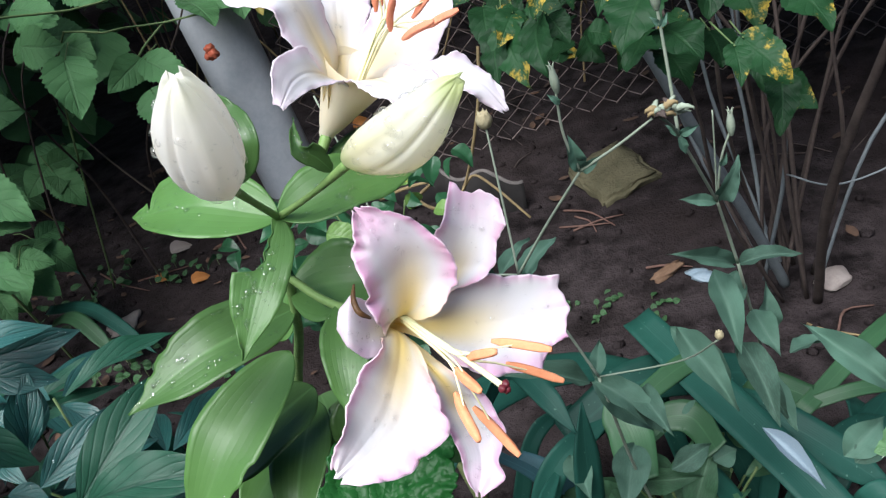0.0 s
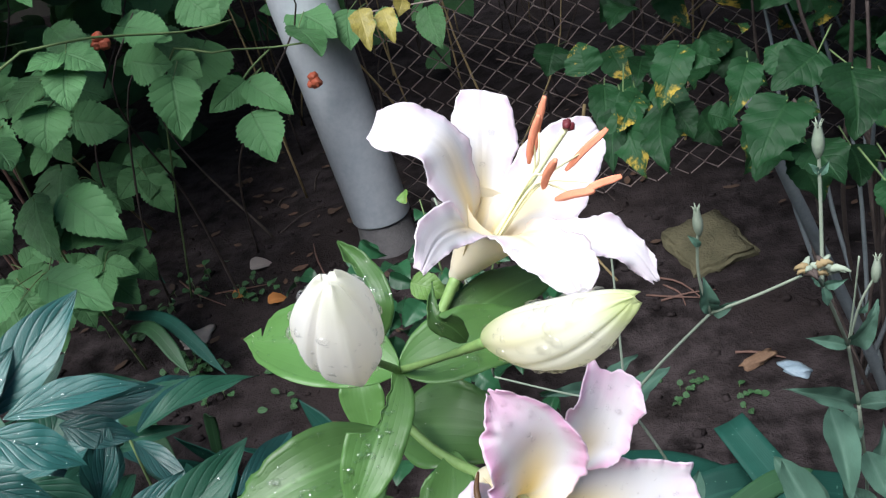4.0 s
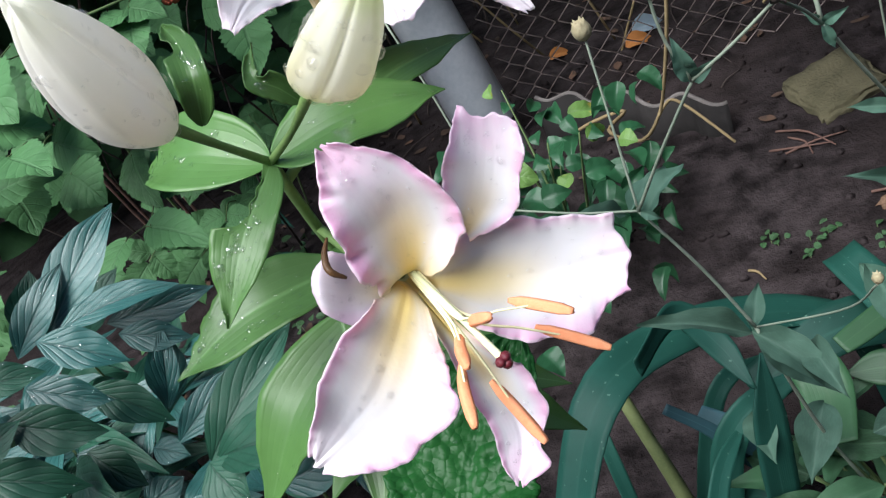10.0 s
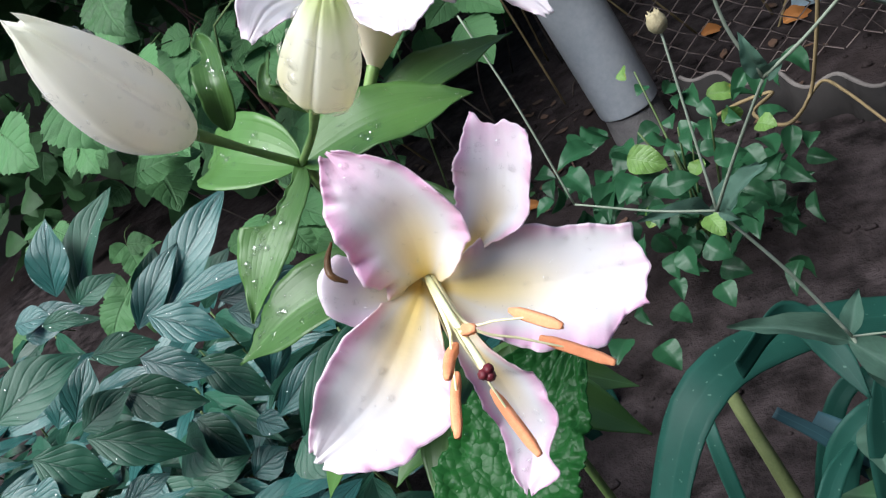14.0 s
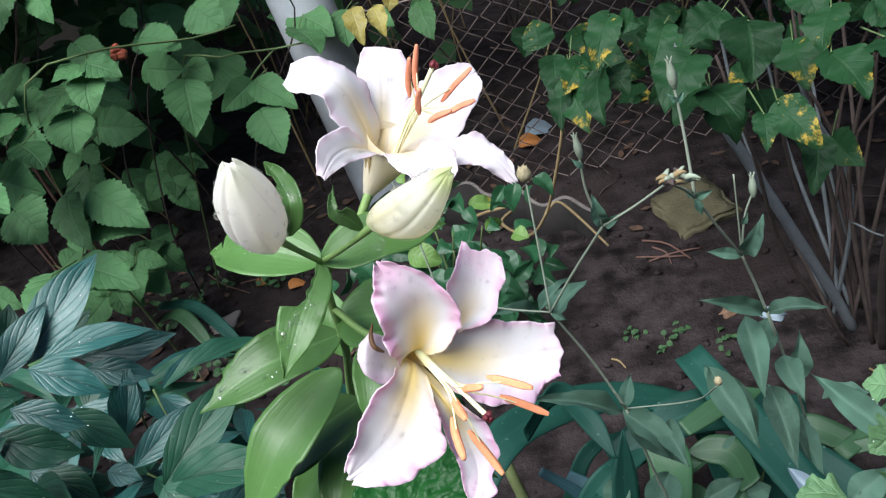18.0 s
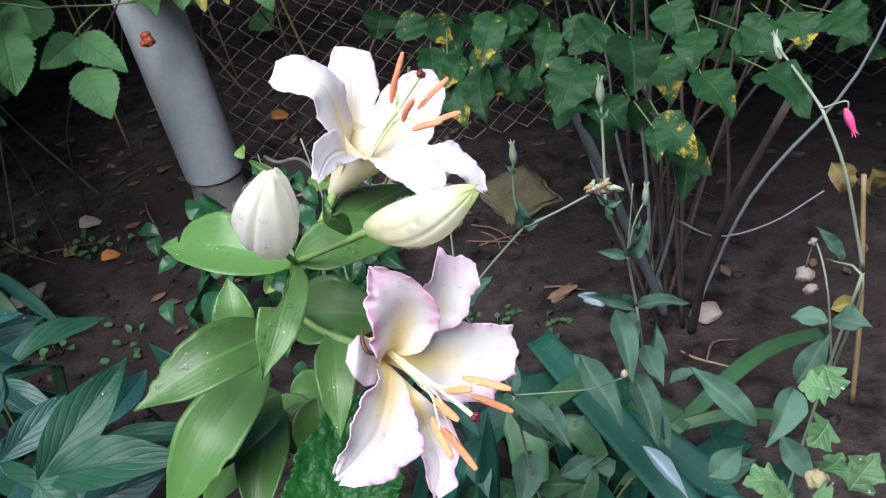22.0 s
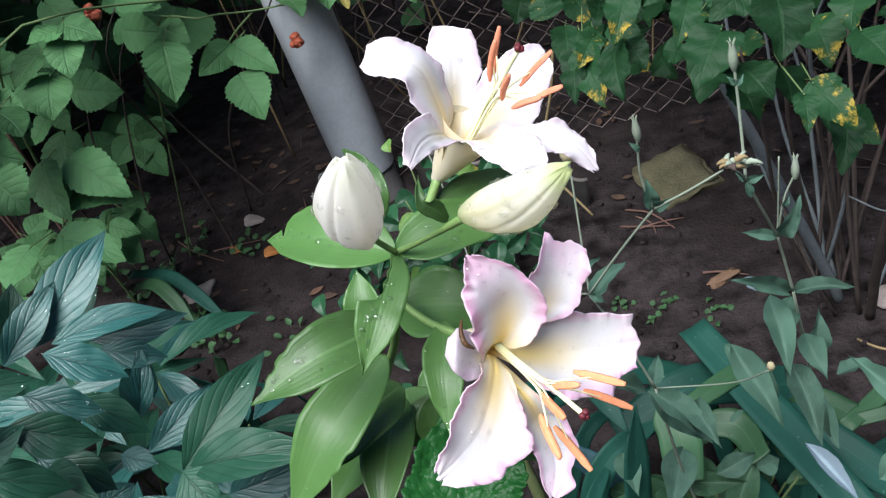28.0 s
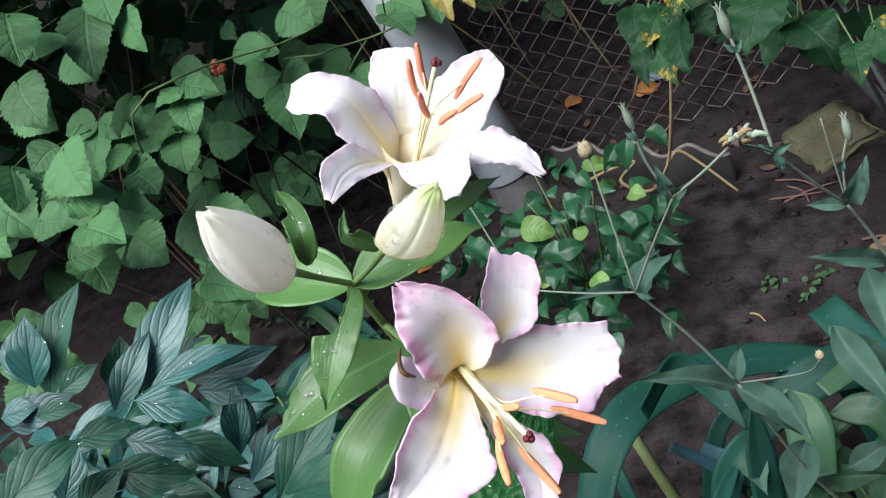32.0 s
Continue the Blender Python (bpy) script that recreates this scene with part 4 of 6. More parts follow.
def make_block():
    bm = bmesh.new()
    bmesh.ops.create_cube(bm, size=1)
    for v in bm.verts:
        v.co = Vector((v.co.x * 0.16, v.co.y * 0.19, v.co.z * 0.030))
    bmesh.ops.bevel(bm, geom=bm.edges[:], offset=0.008, segments=2, affect="EDGES")
    bmesh.ops.subdivide_edges(bm, edges=bm.edges[:], cuts=5, use_grid_fill=True)
    for v in bm.verts:
        v.co += Vector((v.co.x, v.co.y, 0)).normalized() * (0.016 * noise.noise(v.co * 26) + 0.008 * noise.noise(v.co * 70)) + Vector((0, 0, 0.003 * noise.noise(v.co * 30) + 0.003 * noise.noise(v.co * 75)))
    me = bpy.data.meshes.new("stone_block")
    bm.to_mesh(me)
    bm.free()
    me.polygons.foreach_set("use_smooth", [True] * len(me.polygons))
    ob = part("stone_block", me, STONE, None, "", pose(0.092, 1.93, 0.008, 4, -3, 22))
    tagged(ob, "worn mossy olive-brown stone block lying on the soil", "stone")


make_block()

# ---------------------------------------------------------------- lily
lily = thing("lily", "tall lily with two open white-pink flowers and two buds", "flower plant")


def lily_flower(label, base, axis, petals, material, anthers, pistil, filament_base, drops, pollen, cup):
    """petals: spine, one rim and the other rim after the base, seed, ruffle, folds."""
    bx, ax = np.array(base), unit(axis)
    rv, rf = tube_data([bx - ax * 0.006, bx, bx + ax * cup[0] * 0.5, bx + ax * cup[0]], [0.0038, 0.0088, cup[1] * 0.62, cup[1] * 0.85, cup[1]], 18, 24)
    rf = rf[:-1]
    flower = part("flower", mesh_of("flower", rv, rf), PETAL_BACK, lily, label)
    surfaces = []
    for row in petals:
        fn = petal_fn(base, axis, *row)
        surfaces.append(fn)
        part("petal", sheet("petal", fn, 90, 32, 0.0006), PETAL_PALE if len(row) == 5 else material, flower)
    for a, b in anthers:
        a, b = np.array(a), np.array(b)
        mid = a * 0.55 + b * 0.45
        fb = np.array(filament_base) + 0.006 * unit(mid - np.array(filament_base))
        sheaf = fb + 0.50 * (np.array(pistil) - fb)
        sheaf = sheaf + 0.13 * (mid - sheaf) + 0.0022 * unit(np.cross(mid - fb, axis))
        tube("filament", [fb, sheaf, (sheaf + mid) / 2 + 0.003 * unit(axis), mid], [0.0010, 0.0009, 0.0007, 0.0005], FILAMENT, flower, 18, 7)
        bend = mid + 0.0010 * unit(np.cross(b - a, (0.2, 0.7, 0.4)))
        d = unit(b - a)
        fat = 1.0 if pollen is ANTHER else 0.82
        verts, faces = tube_data([a - d * 0.002, a * 0.97 + b * 0.03, bend, a * 0.03 + b * 0.97, b + d * 0.002], [fat * q for q in (0.0012, 0.0026, 0.0028, 0.0028, 0.0027, 0.0015)], 16, 12)
        vs = np.array(verts).reshape(17, 12, 3)
        cen = vs.mean(axis=1, keepdims=True)
        vs = cen + (vs - cen) * np.array([0.55 if k % 6 == 0 else (1.05 if k % 3 else 0.92) for k in range(12)])[None, :, None]
        part("anther", mesh_of("anther", vs.reshape(-1, 3), faces), pollen, flower, "orange pollen-covered anther")
    p = np.array(pistil)
    fb = np.array(filament_base)
    tube("style", [fb, (fb + p) / 2 + 0.003 * unit(axis), p], [0.0016, 0.0015, 0.0019], STYLE, flower, 14, 8)
    verts, faces = [], []
    for k in range(3):
        w = k * 2.094
        a1 = unit(np.cross(axis, (0.1, 0.3, 0.9)))
        a2 = np.cross(unit(axis), a1)
        c = p + 0.0017 * (math.cos(w) * a1 + math.sin(w) * a2)
        tv, tf = tube_data([c - unit(axis) * 0.002, c, c + unit(axis) * 0.003], [0.0010, 0.0027, 0.0012], 6, 8)
        o = len(verts)
        verts += tv
        faces += [tuple(o + i for i in f) for f in tf]
    part("stigma", mesh_of("stigma", verts, faces), STIGMA, flower, "dark red three-lobed stigma")
    droplets(flower, surfaces, drops, len(label), (0.0005, 0.0024), axis, (0.35, 0.95))
    return flower


LOW_AXIS = (0.607, -0.711, 0.356)
LOW_PETAL_A = ([(-0.117, 0.422, 0.849), (-0.104, 0.418, 0.886), (-0.106, 0.414, 0.909), (-0.118, 0.416, 0.929)], [(-0.124, 0.396, 0.856), (-0.124, 0.391, 0.884), (-0.121, 0.395, 0.913), (-0.12, 0.406, 0.924), (-0.119, 0.414, 0.929)], [(-0.108, 0.418, 0.845), (-0.086, 0.416, 0.857), (-0.077, 0.421, 0.866), (-0.08, 0.421, 0.891), (-0.089, 0.42, 0.91), (-0.104, 0.418, 0.924), (-0.116, 0.417, 0.93)], 1, 0.0022, (0.44, 0.60, 0.85))
LOW_PETAL_B = ([(-0.098, 0.441, 0.846), (-0.079, 0.449, 0.859), (-0.067, 0.455, 0.878), (-0.06, 0.462, 0.896)], [(-0.103, 0.437, 0.855), (-0.088, 0.444, 0.88), (-0.081, 0.445, 0.891), (-0.075, 0.454, 0.898), (-0.072, 0.462, 0.905)], [(-0.089, 0.439, 0.844), (-0.063, 0.44, 0.851), (-0.052, 0.446, 0.867), (-0.046, 0.452, 0.879), (-0.045, 0.459, 0.891)], 2)
LOW_PETAL_C = ([(-0.111, 0.424, 0.836), (-0.079, 0.438, 0.817), (-0.044, 0.45, 0.805), (-0.024, 0.455, 0.801)], [(-0.104, 0.431, 0.846), (-0.082, 0.444, 0.849), (-0.056, 0.452, 0.838), (-0.037, 0.459, 0.827), (-0.025, 0.464, 0.821)], [(-0.111, 0.416, 0.832), (-0.097, 0.409, 0.815), (-0.081, 0.409, 0.801), (-0.06, 0.417, 0.787), (-0.047, 0.426, 0.782), (-0.039, 0.437, 0.785), (-0.027, 0.442, 0.787)], 3)
LOW_PETAL_D = ([(-0.121, 0.409, 0.842), (-0.13, 0.365, 0.83), (-0.145, 0.345, 0.825), (-0.16, 0.331, 0.821)], [(-0.126, 0.388, 0.858), (-0.135, 0.363, 0.86), (-0.143, 0.351, 0.854), (-0.153, 0.336, 0.84), (-0.161, 0.332, 0.826)], [(-0.114, 0.409, 0.833), (-0.103, 0.378, 0.814), (-0.104, 0.365, 0.804), (-0.121, 0.344, 0.801), (-0.14, 0.333, 0.807), (-0.159, 0.33, 0.816)], 4)
LOW_PETAL_E = ([(-0.109, 0.409, 0.812), (-0.101, 0.404, 0.781), (-0.096, 0.39, 0.755), (-0.102, 0.373, 0.738)], [(-0.113, 0.402, 0.816), (-0.112, 0.396, 0.789), (-0.108, 0.388, 0.771), (-0.107, 0.383, 0.758), (-0.107, 0.376, 0.746), (-0.104, 0.372, 0.738)], [(-0.098, 0.407, 0.81), (-0.084, 0.407, 0.786), (-0.078, 0.399, 0.77), (-0.078, 0.394, 0.762), (-0.086, 0.386, 0.75), (-0.084, 0.379, 0.741), (-0.1, 0.372, 0.737)], 5)
LOW_PETAL_F = ([(-0.127, 0.41, 0.848), (-0.13, 0.388, 0.871), (-0.135, 0.379, 0.885), (-0.142, 0.385, 0.884)], [(-0.128, 0.397, 0.844), (-0.134, 0.381, 0.855), (-0.139, 0.374, 0.87), (-0.144, 0.383, 0.878)], [(-0.129, 0.416, 0.857), (-0.13, 0.405, 0.877), (-0.134, 0.396, 0.888), (-0.141, 0.391, 0.885)], 6, 0.0004)
lily_flower(
    "open white lily flower with frilled pink edges", (-0.145, 0.456, 0.827), LOW_AXIS,
    [LOW_PETAL_A, LOW_PETAL_B, LOW_PETAL_C, LOW_PETAL_D, LOW_PETAL_E, LOW_PETAL_F],
    PETAL_PINK,
    [
        ((-0.066, 0.399, 0.832), (-0.036, 0.382, 0.832)),
        ((-0.063, 0.403, 0.809), (-0.036, 0.401, 0.790)),
        ((-0.079, 0.379, 0.841), (-0.063, 0.366, 0.852)),
        ((-0.088, 0.378, 0.835), (-0.074, 0.348, 0.844)),
        ((-0.092, 0.371, 0.823), (-0.082, 0.340, 0.818)),
        ((-0.086, 0.378, 0.803), (-0.068, 0.359, 0.781)),
    ],
    (-0.062, 0.356, 0.835), (-0.125, 0.432, 0.846), 46, ANTHER, (0.030, 0.0110))

HIGH_AXIS = (0.66, -0.05, 0.72)
HIGH_PETAL_A = ([(-0.13, 0.519, 0.967), (-0.13, 0.519, 0.994), (-0.137, 0.519, 1.023), (-0.168, 0.514, 1.038)], [(-0.126, 0.536, 0.97), (-0.124, 0.542, 0.988), (-0.127, 0.542, 1.013), (-0.138, 0.536, 1.032), (-0.151, 0.53, 1.042), (-0.165, 0.521, 1.044)], [(-0.131, 0.506, 0.967), (-0.132, 0.499, 0.985), (-0.14, 0.495, 1.006), (-0.144, 0.497, 1.023), (-0.163, 0.502, 1.029), (-0.171, 0.508, 1.035)], 11, 0.0011)
HIGH_PETAL_B = ([(-0.127, 0.534, 0.961), (-0.123, 0.559, 0.984), (-0.12, 0.578, 1.003), (-0.118, 0.592, 1.017)], [(-0.129, 0.529, 0.965), (-0.129, 0.548, 0.986), (-0.136, 0.565, 1.007), (-0.135, 0.578, 1.016), (-0.13, 0.586, 1.022)], [(-0.112, 0.535, 0.955), (-0.108, 0.561, 0.972), (-0.102, 0.578, 0.985), (-0.102, 0.59, 1.001), (-0.106, 0.593, 1.01)], 12, 0.0011)
HIGH_PETAL_C = ([(-0.113, 0.533, 0.958), (-0.088, 0.559, 0.965), (-0.069, 0.584, 0.972), (-0.054, 0.601, 0.975)], [(-0.124, 0.537, 0.962), (-0.098, 0.574, 0.985), (-0.082, 0.588, 0.988), (-0.067, 0.599, 0.987), (-0.057, 0.604, 0.983)], [(-0.104, 0.525, 0.952), (-0.079, 0.529, 0.95), (-0.068, 0.54, 0.953), (-0.056, 0.571, 0.961), (-0.05, 0.59, 0.966), (-0.052, 0.598, 0.971)], 13, 0.0011)
HIGH_PETAL_D = ([(-0.129, 0.511, 0.966), (-0.13, 0.482, 0.986), (-0.137, 0.464, 0.991), (-0.144, 0.447, 0.985)], [(-0.133, 0.507, 0.97), (-0.13, 0.488, 0.999), (-0.138, 0.47, 1.006), (-0.145, 0.455, 1.002), (-0.146, 0.447, 0.988)], [(-0.118, 0.506, 0.962), (-0.123, 0.481, 0.977), (-0.133, 0.466, 0.982), (-0.14, 0.452, 0.983), (-0.143, 0.446, 0.983)], 14, 0.0011)
HIGH_PETAL_E = ([(-0.108, 0.507, 0.962), (-0.084, 0.48, 0.965), (-0.073, 0.461, 0.962), (-0.068, 0.447, 0.958)], [(-0.124, 0.506, 0.966), (-0.107, 0.478, 0.973), (-0.092, 0.455, 0.971), (-0.079, 0.447, 0.964), (-0.071, 0.445, 0.959)], [(-0.096, 0.511, 0.957), (-0.069, 0.503, 0.961), (-0.06, 0.482, 0.961), (-0.059, 0.464, 0.958), (-0.064, 0.45, 0.957)], 15, 0.0011)
HIGH_PETAL_F = ([(-0.099, 0.522, 0.953), (-0.063, 0.513, 0.952), (-0.042, 0.511, 0.942), (-0.03, 0.508, 0.92)], [(-0.099, 0.53, 0.956), (-0.067, 0.521, 0.96), (-0.049, 0.522, 0.957), (-0.036, 0.518, 0.944), (-0.029, 0.513, 0.93)], [(-0.098, 0.515, 0.951), (-0.068, 0.502, 0.947), (-0.053, 0.503, 0.942), (-0.043, 0.505, 0.931), (-0.033, 0.506, 0.92)], 16, 0.0022)
lily_flower(
    "open white lily flower facing up, faintly blushed", (-0.146, 0.527, 0.930), HIGH_AXIS,
    [HIGH_PETAL_A, HIGH_PETAL_B, HIGH_PETAL_C, HIGH_PETAL_D, HIGH_PETAL_E, HIGH_PETAL_F],
    PETAL_PALE,
    [
        ((-0.088, 0.541, 0.996), (-0.077, 0.538, 1.027)),
        ((-0.071, 0.539, 0.983), (-0.048, 0.552, 0.996)),
        ((-0.083, 0.510, 0.989), (-0.073, 0.494, 1.011)),
        ((-0.060, 0.505, 0.986), (-0.043, 0.508, 0.989)),
        ((-0.076, 0.505, 0.983), (-0.057, 0.492, 0.992)),
        ((-0.090, 0.526, 0.998), (-0.080, 0.520, 1.025)),
    ],
    (-0.066, 0.526, 1.015), (-0.122, 0.522, 0.950), 5, SALMON, (0.050, 0.0225))


def lily_bud(base, tip, radius, seed, label, material=BUD, points=0.0045):
    base, tip = np.array(base), np.array(tip)
    ax = unit(tip - base)
    L = np.linalg.norm(tip - base)
    a = unit(np.cross(ax, (0.2, 0.4, 0.9)))
    b = np.cross(ax, a)
    bow = 0.006 * b
    n, seg = 36, 72
    verts, faces, uv = [], [], []
    for i in range(n + 1):
        v = i / n
        prof = (0.34 + 0.66 * math.sin(v / 0.42 * math.pi / 2) ** 0.8) if v < 0.42 else math.cos((v - 0.42) / 0.58 * 1.53) ** 0.58
        for k in range(seg):
            w = 2 * math.pi * k / seg
            turn = 3 * w + 0.5 * v
            ridge = abs(math.cos(turn / 2)) ** 26
            crease = math.exp(-(math.cos(turn / 2) / 0.17) ** 2)
            r = radius * prof * (1 + 0.03 * math.cos(turn) + 0.14 * ridge * math.sin(math.pi * v) ** 0.6 - 0.21 * crease * (0.35 + 0.65 * v))
            tipup = points * ridge * max(0, (v - 0.88) / 0.12)
            verts.append(base + ax * (L * v + tipup) + bow * math.sin(v * math.pi) + r * (math.cos(w) * a + math.sin(w) * b))
            uv.append((0.5 + 0.5 * (1 - abs(((turn / (2 * math.pi)) % 1) * 2 - 1)) * 0.9, v))
    for i in range(n):
        for k in range(seg):
            faces.append((i * seg + k, i * seg + (k + 1) % seg, (i + 1) * seg + (k + 1) % seg, (i + 1) * seg + k))
    faces += [tuple(range(seg))[::-1], tuple(n * seg + k for k in range(seg))]
    bud = part("bud", mesh_of("bud", verts, faces, uv), material, lily, label)
    vs = np.array(verts).reshape(n + 1, seg, 3)

    rnd = random.Random(seed)
    dv, df = [], []
    for _ in range(120):
        i, k = rnd.randint(1, 29), rnd.randint(0, seg - 1)
        p = vs[i, k]
        nrm = unit(p - vs[i].mean(axis=0))
        drop_data(dv, df, p, nrm, 0.0007 + 0.0026 * rnd.random() ** 2.2, rnd)
    tagged(part("rain_water", mesh_of("rain_water", dv, df), WATER, bud, "clear rain droplets"), kind="stuff")


lily_bud((-0.179, 0.411, 0.967), (-0.151, 0.354, 1.046), 0.0192, 1, "fat closed cream-white bud", BUD, 0.0065)
lily_bud((-0.114, 0.429, 0.953), (-0.041, 0.383, 1.000), 0.0160, 2, "slim closed cream-green bud", GREEN_BUD)

FORK = (-0.177, 0.460, 0.913)
tube("stem", [(-0.50, 0.90, -0.03), (-0.40, 0.77, 0.38), (-0.303, 0.636, 0.624), (-0.231, 0.540, 0.773), (-0.200, 0.492, 0.860), FORK], [0.0075, 0.0065, 0.0055, 0.0048, 0.0040, 0.0030], LILY_STEM, lily, 26, 10)
tube("pedicel", [FORK, (-0.178, 0.434, 0.942), (-0.179, 0.411, 0.969)], [0.0024, 0.0021, 0.0034], LILY_STEM, lily, 10, 9)
tube("pedicel", [FORK, (-0.146, 0.446, 0.930), (-0.114, 0.428, 0.952)], [0.0023, 0.0019, 0.0032], LILY_STEM, lily, 10, 9)
tube("pedicel", [(-0.186, 0.474, 0.893), (-0.166, 0.505, 0.905), (-0.146, 0.527, 0.930)], [0.003, 0.003, 0.004], LILY_STEM, lily, 10, 9)
tube("pedicel", [(-0.205, 0.500, 0.846), (-0.178, 0.478, 0.832), (-0.145, 0.457, 0.826)], [0.003, 0.003, 0.004], LILY_STEM, lily, 10, 9)


def lily_leaf(base, tip, half, arch=0.12, hint=(0.1, -0.5, 0.85), seed=0, bites=(), drops=16, twist=0.0, cup=0.18, mid=None, pools=()):
    b, t = np.array(base), np.array(tip)
    h = unit(hint)
    L = np.linalg.norm(t - b)
    pts = [b, *mid, t] if mid else [b, (b + t) / 2 + h * L * arch, t]
    fn = blade_fn(pts, np.cross(t - b, h), half, lily_leaf_shape, cup, 0.06, 0.0011, 1.3, seed, h, twist, bites)
    ob = part("leaf", sheet("leaf", fn, 60, 12, 0.0005), LILY_LEAF, lily)
    if drops:
        droplets(ob, [fn], drops * 2, seed, (0.0005, 0.0019), hint)
    if pools:
        puddles(ob, fn, pools, seed, hint)


lily_leaf(FORK, (-0.284, 0.499, 0.918), 0.0245, 0.14, seed=21, cup=0.30, bites=((1, 0.84, 0.025, 0.75),), drops=26, pools=((0.2, 0.22, 0.003), (0.4, 0.30, 0.0025), (-0.1, 0.5, 0.002)))
lily_leaf(FORK, (-0.092, 0.510, 0.896), 0.022, 0.10, seed=22, drops=24, pools=((0.3, 0.35, 0.003), (0.5, 0.42, 0.003), (0.2, 0.5, 0.0025), (0.6, 0.3, 0.0025)))
lily_leaf(FORK, (-0.206, 0.389, 0.867), 0.017, 0.12, (0.2, -0.75, 0.5), 23, ((1, 0.25, 0.23, 0.92), (1, 0.97, 0.05, 0.5)), 30, pools=((0.4, 0.50, 0.003), (0.1, 0.55, 0.003), (0.5, 0.68, 0.0026), (-0.1, 0.42, 0.0026), (0.2, 0.78, 0.002)))
lily_leaf((-0.222, 0.526, 0.800), (-0.340, 0.458, 0.791), 0.027, 0.12, seed=24, bites=((1, 0.66, 0.03, 0.10), (1, 0.78, 0.03, 0.16), (1, 0.9, 0.04, 0.3)), drops=50, pools=((0.3, 0.62, 0.0035), (-0.2, 0.7, 0.003), (0.5, 0.8, 0.003), (0.0, 0.85, 0.0025), (-0.4, 0.5, 0.003)))
lily_leaf((-0.254, 0.556, 0.740), (-0.357, 0.449, 0.654), 0.030, 0.14, seed=25, bites=((-1, 0.55, 0.04, 0.10), (-1, 0.66, 0.03, 0.07)), drops=10)
lily_leaf((-0.212, 0.512, 0.825), (-0.120, 0.500, 0.815), 0.030, 0.10, seed=26)
lily_leaf((-0.166, 0.476, 0.832), (-0.168, 0.403, 0.783), 0.0155, 0.12, seed=27, drops=24)
lily_leaf((-0.178, 0.433, 0.954), (-0.190, 0.468, 0.997), 0.0088, 0.16, (0.42, -0.60, 0.62), 28, ((-1, 0.66, 0.10, 0.6),), 12, 0.25, 0.5, [(-0.168, 0.435, 0.977), (-0.178, 0.454, 0.990)], ((0.1, 0.45, 0.002), (-0.2, 0.6, 0.0025)))
lily_leaf((-0.129, 0.441, 0.943), (-0.141, 0.451, 0.976), 0.0062, 0.10, (0.40, -0.60, 0.62), 29, ((1, 0.52, 0.08, 0.7), (1, 0.8, 0.25, 0.45), (-1, 0.8, 0.25, 0.4)), 5, 0.0, 0.3, [(-0.133, 0.437, 0.955), (-0.140, 0.435, 0.966)])
for k, r in enumerate(LILYLEAF):
    lily_leaf(r[0:3], r[3:6], r[6], 0.12, seed=40 + k, drops=6)

lily_leaf((-0.163, 0.503, 0.903), (-0.084, 0.566, 0.900), 0.016, 0.08, seed=31)
slug = part("slug", mesh_of("slug", *tube_data([(-0.129, 0.395, 0.896), (-0.13, 0.387, 0.892), (-0.128, 0.381, 0.887), (-0.124, 0.383, 0.88)], [0.0006, 0.0014, 0.0018, 0.0017, 0.0008], 14, 10, 0.04)), SCALE_BROWN)
tagged(slug, "small shiny brown slug clinging to the petal fold", "slug")


# ---------------------------------------------------------------- leafy plants from unit leaves
def leaf_set(name, shape, count, material, **kw):
    out = []
    for k in range(count):
        me = unit_leaf(name, shape, kw.get("n", 14), kw.get("m", 8), kw.get("fold", 0.3), kw.get("droop", 0.5), 100 + k,
                       kw.get("teeth", 0.0), kw.get("tooth_count", 14), kw.get("thick", 0.0), kw.get("wavy", 0.02), kw.get("lobes", 0.0), kw.get("heart", 0.0))
        me.materials.append(material)
        out.append(me)
    return out


def ovate(v):
    return max(0.02, (math.sin(math.pi * v ** 0.62)) ** 0.85)


def roundish(v):
    return max(0.02, math.sin(math.pi * v ** 0.8) ** 0.65)


def spear(v):
    return max(0.02, math.sin(math.pi * v ** 0.78) ** 1.15)


PEONY_SET = leaf_set("leaf", peony_shape, 5, PEONY_LEAF, n=24, m=10, fold=0.10, droop=0.30, wavy=0.014) + leaf_set("leaf", peony_shape, 3, OLD_PEONY_LEAF, n=24, m=10, fold=0.14, droop=0.36, wavy=0.016)
VINE_SET = leaf_set("leaf", ovate, 6, VINE_LEAF, n=52, m=8, fold=0.10, droop=0.3, teeth=0.13, tooth_count=12, wavy=0.03, heart=0.10)
BUSH_SET = leaf_set("leaf", ovate, 6, BUSH_LEAF, n=48, m=8, fold=0.16, droop=0.45, teeth=0.10, tooth_count=10, wavy=0.06, lobes=0.10, heart=0.08)
YELLOW_SET = leaf_set("leaf", ovate, 2, YELLOW_LEAF, n=40, m=8, fold=0.18, droop=0.35, teeth=0.12, tooth_count=15, wavy=0.05, lobes=0.15)
ROSE_SET = leaf_set("leaf", ovate, 4, ROSE_LEAF, n=20, m=8, fold=0.30, droop=0.5, teeth=0.07, tooth_count=18, wavy=0.025)
YOUNG_ROSE_SET = leaf_set("leaf", roundish, 2, YOUNG_ROSE_LEAF, n=20, m=8, fold=0.3, droop=0.5, teeth=0.07, tooth_count=18, wavy=0.04)
CAMPION_SET = leaf_set("leaf", spear, 5, CAMPION_LEAF, n=20, m=8, fold=0.3, droop=0.4, wavy=0.05)


def lobed(v):
    return max(0.03, math.sin(math.pi * v ** 0.75) ** 0.7 * (0.80 + 0.20 * math.sin(6.28 * 2.2 * v - 1.2)) + 0.035 * math.sin(6.28 * 7 * v))


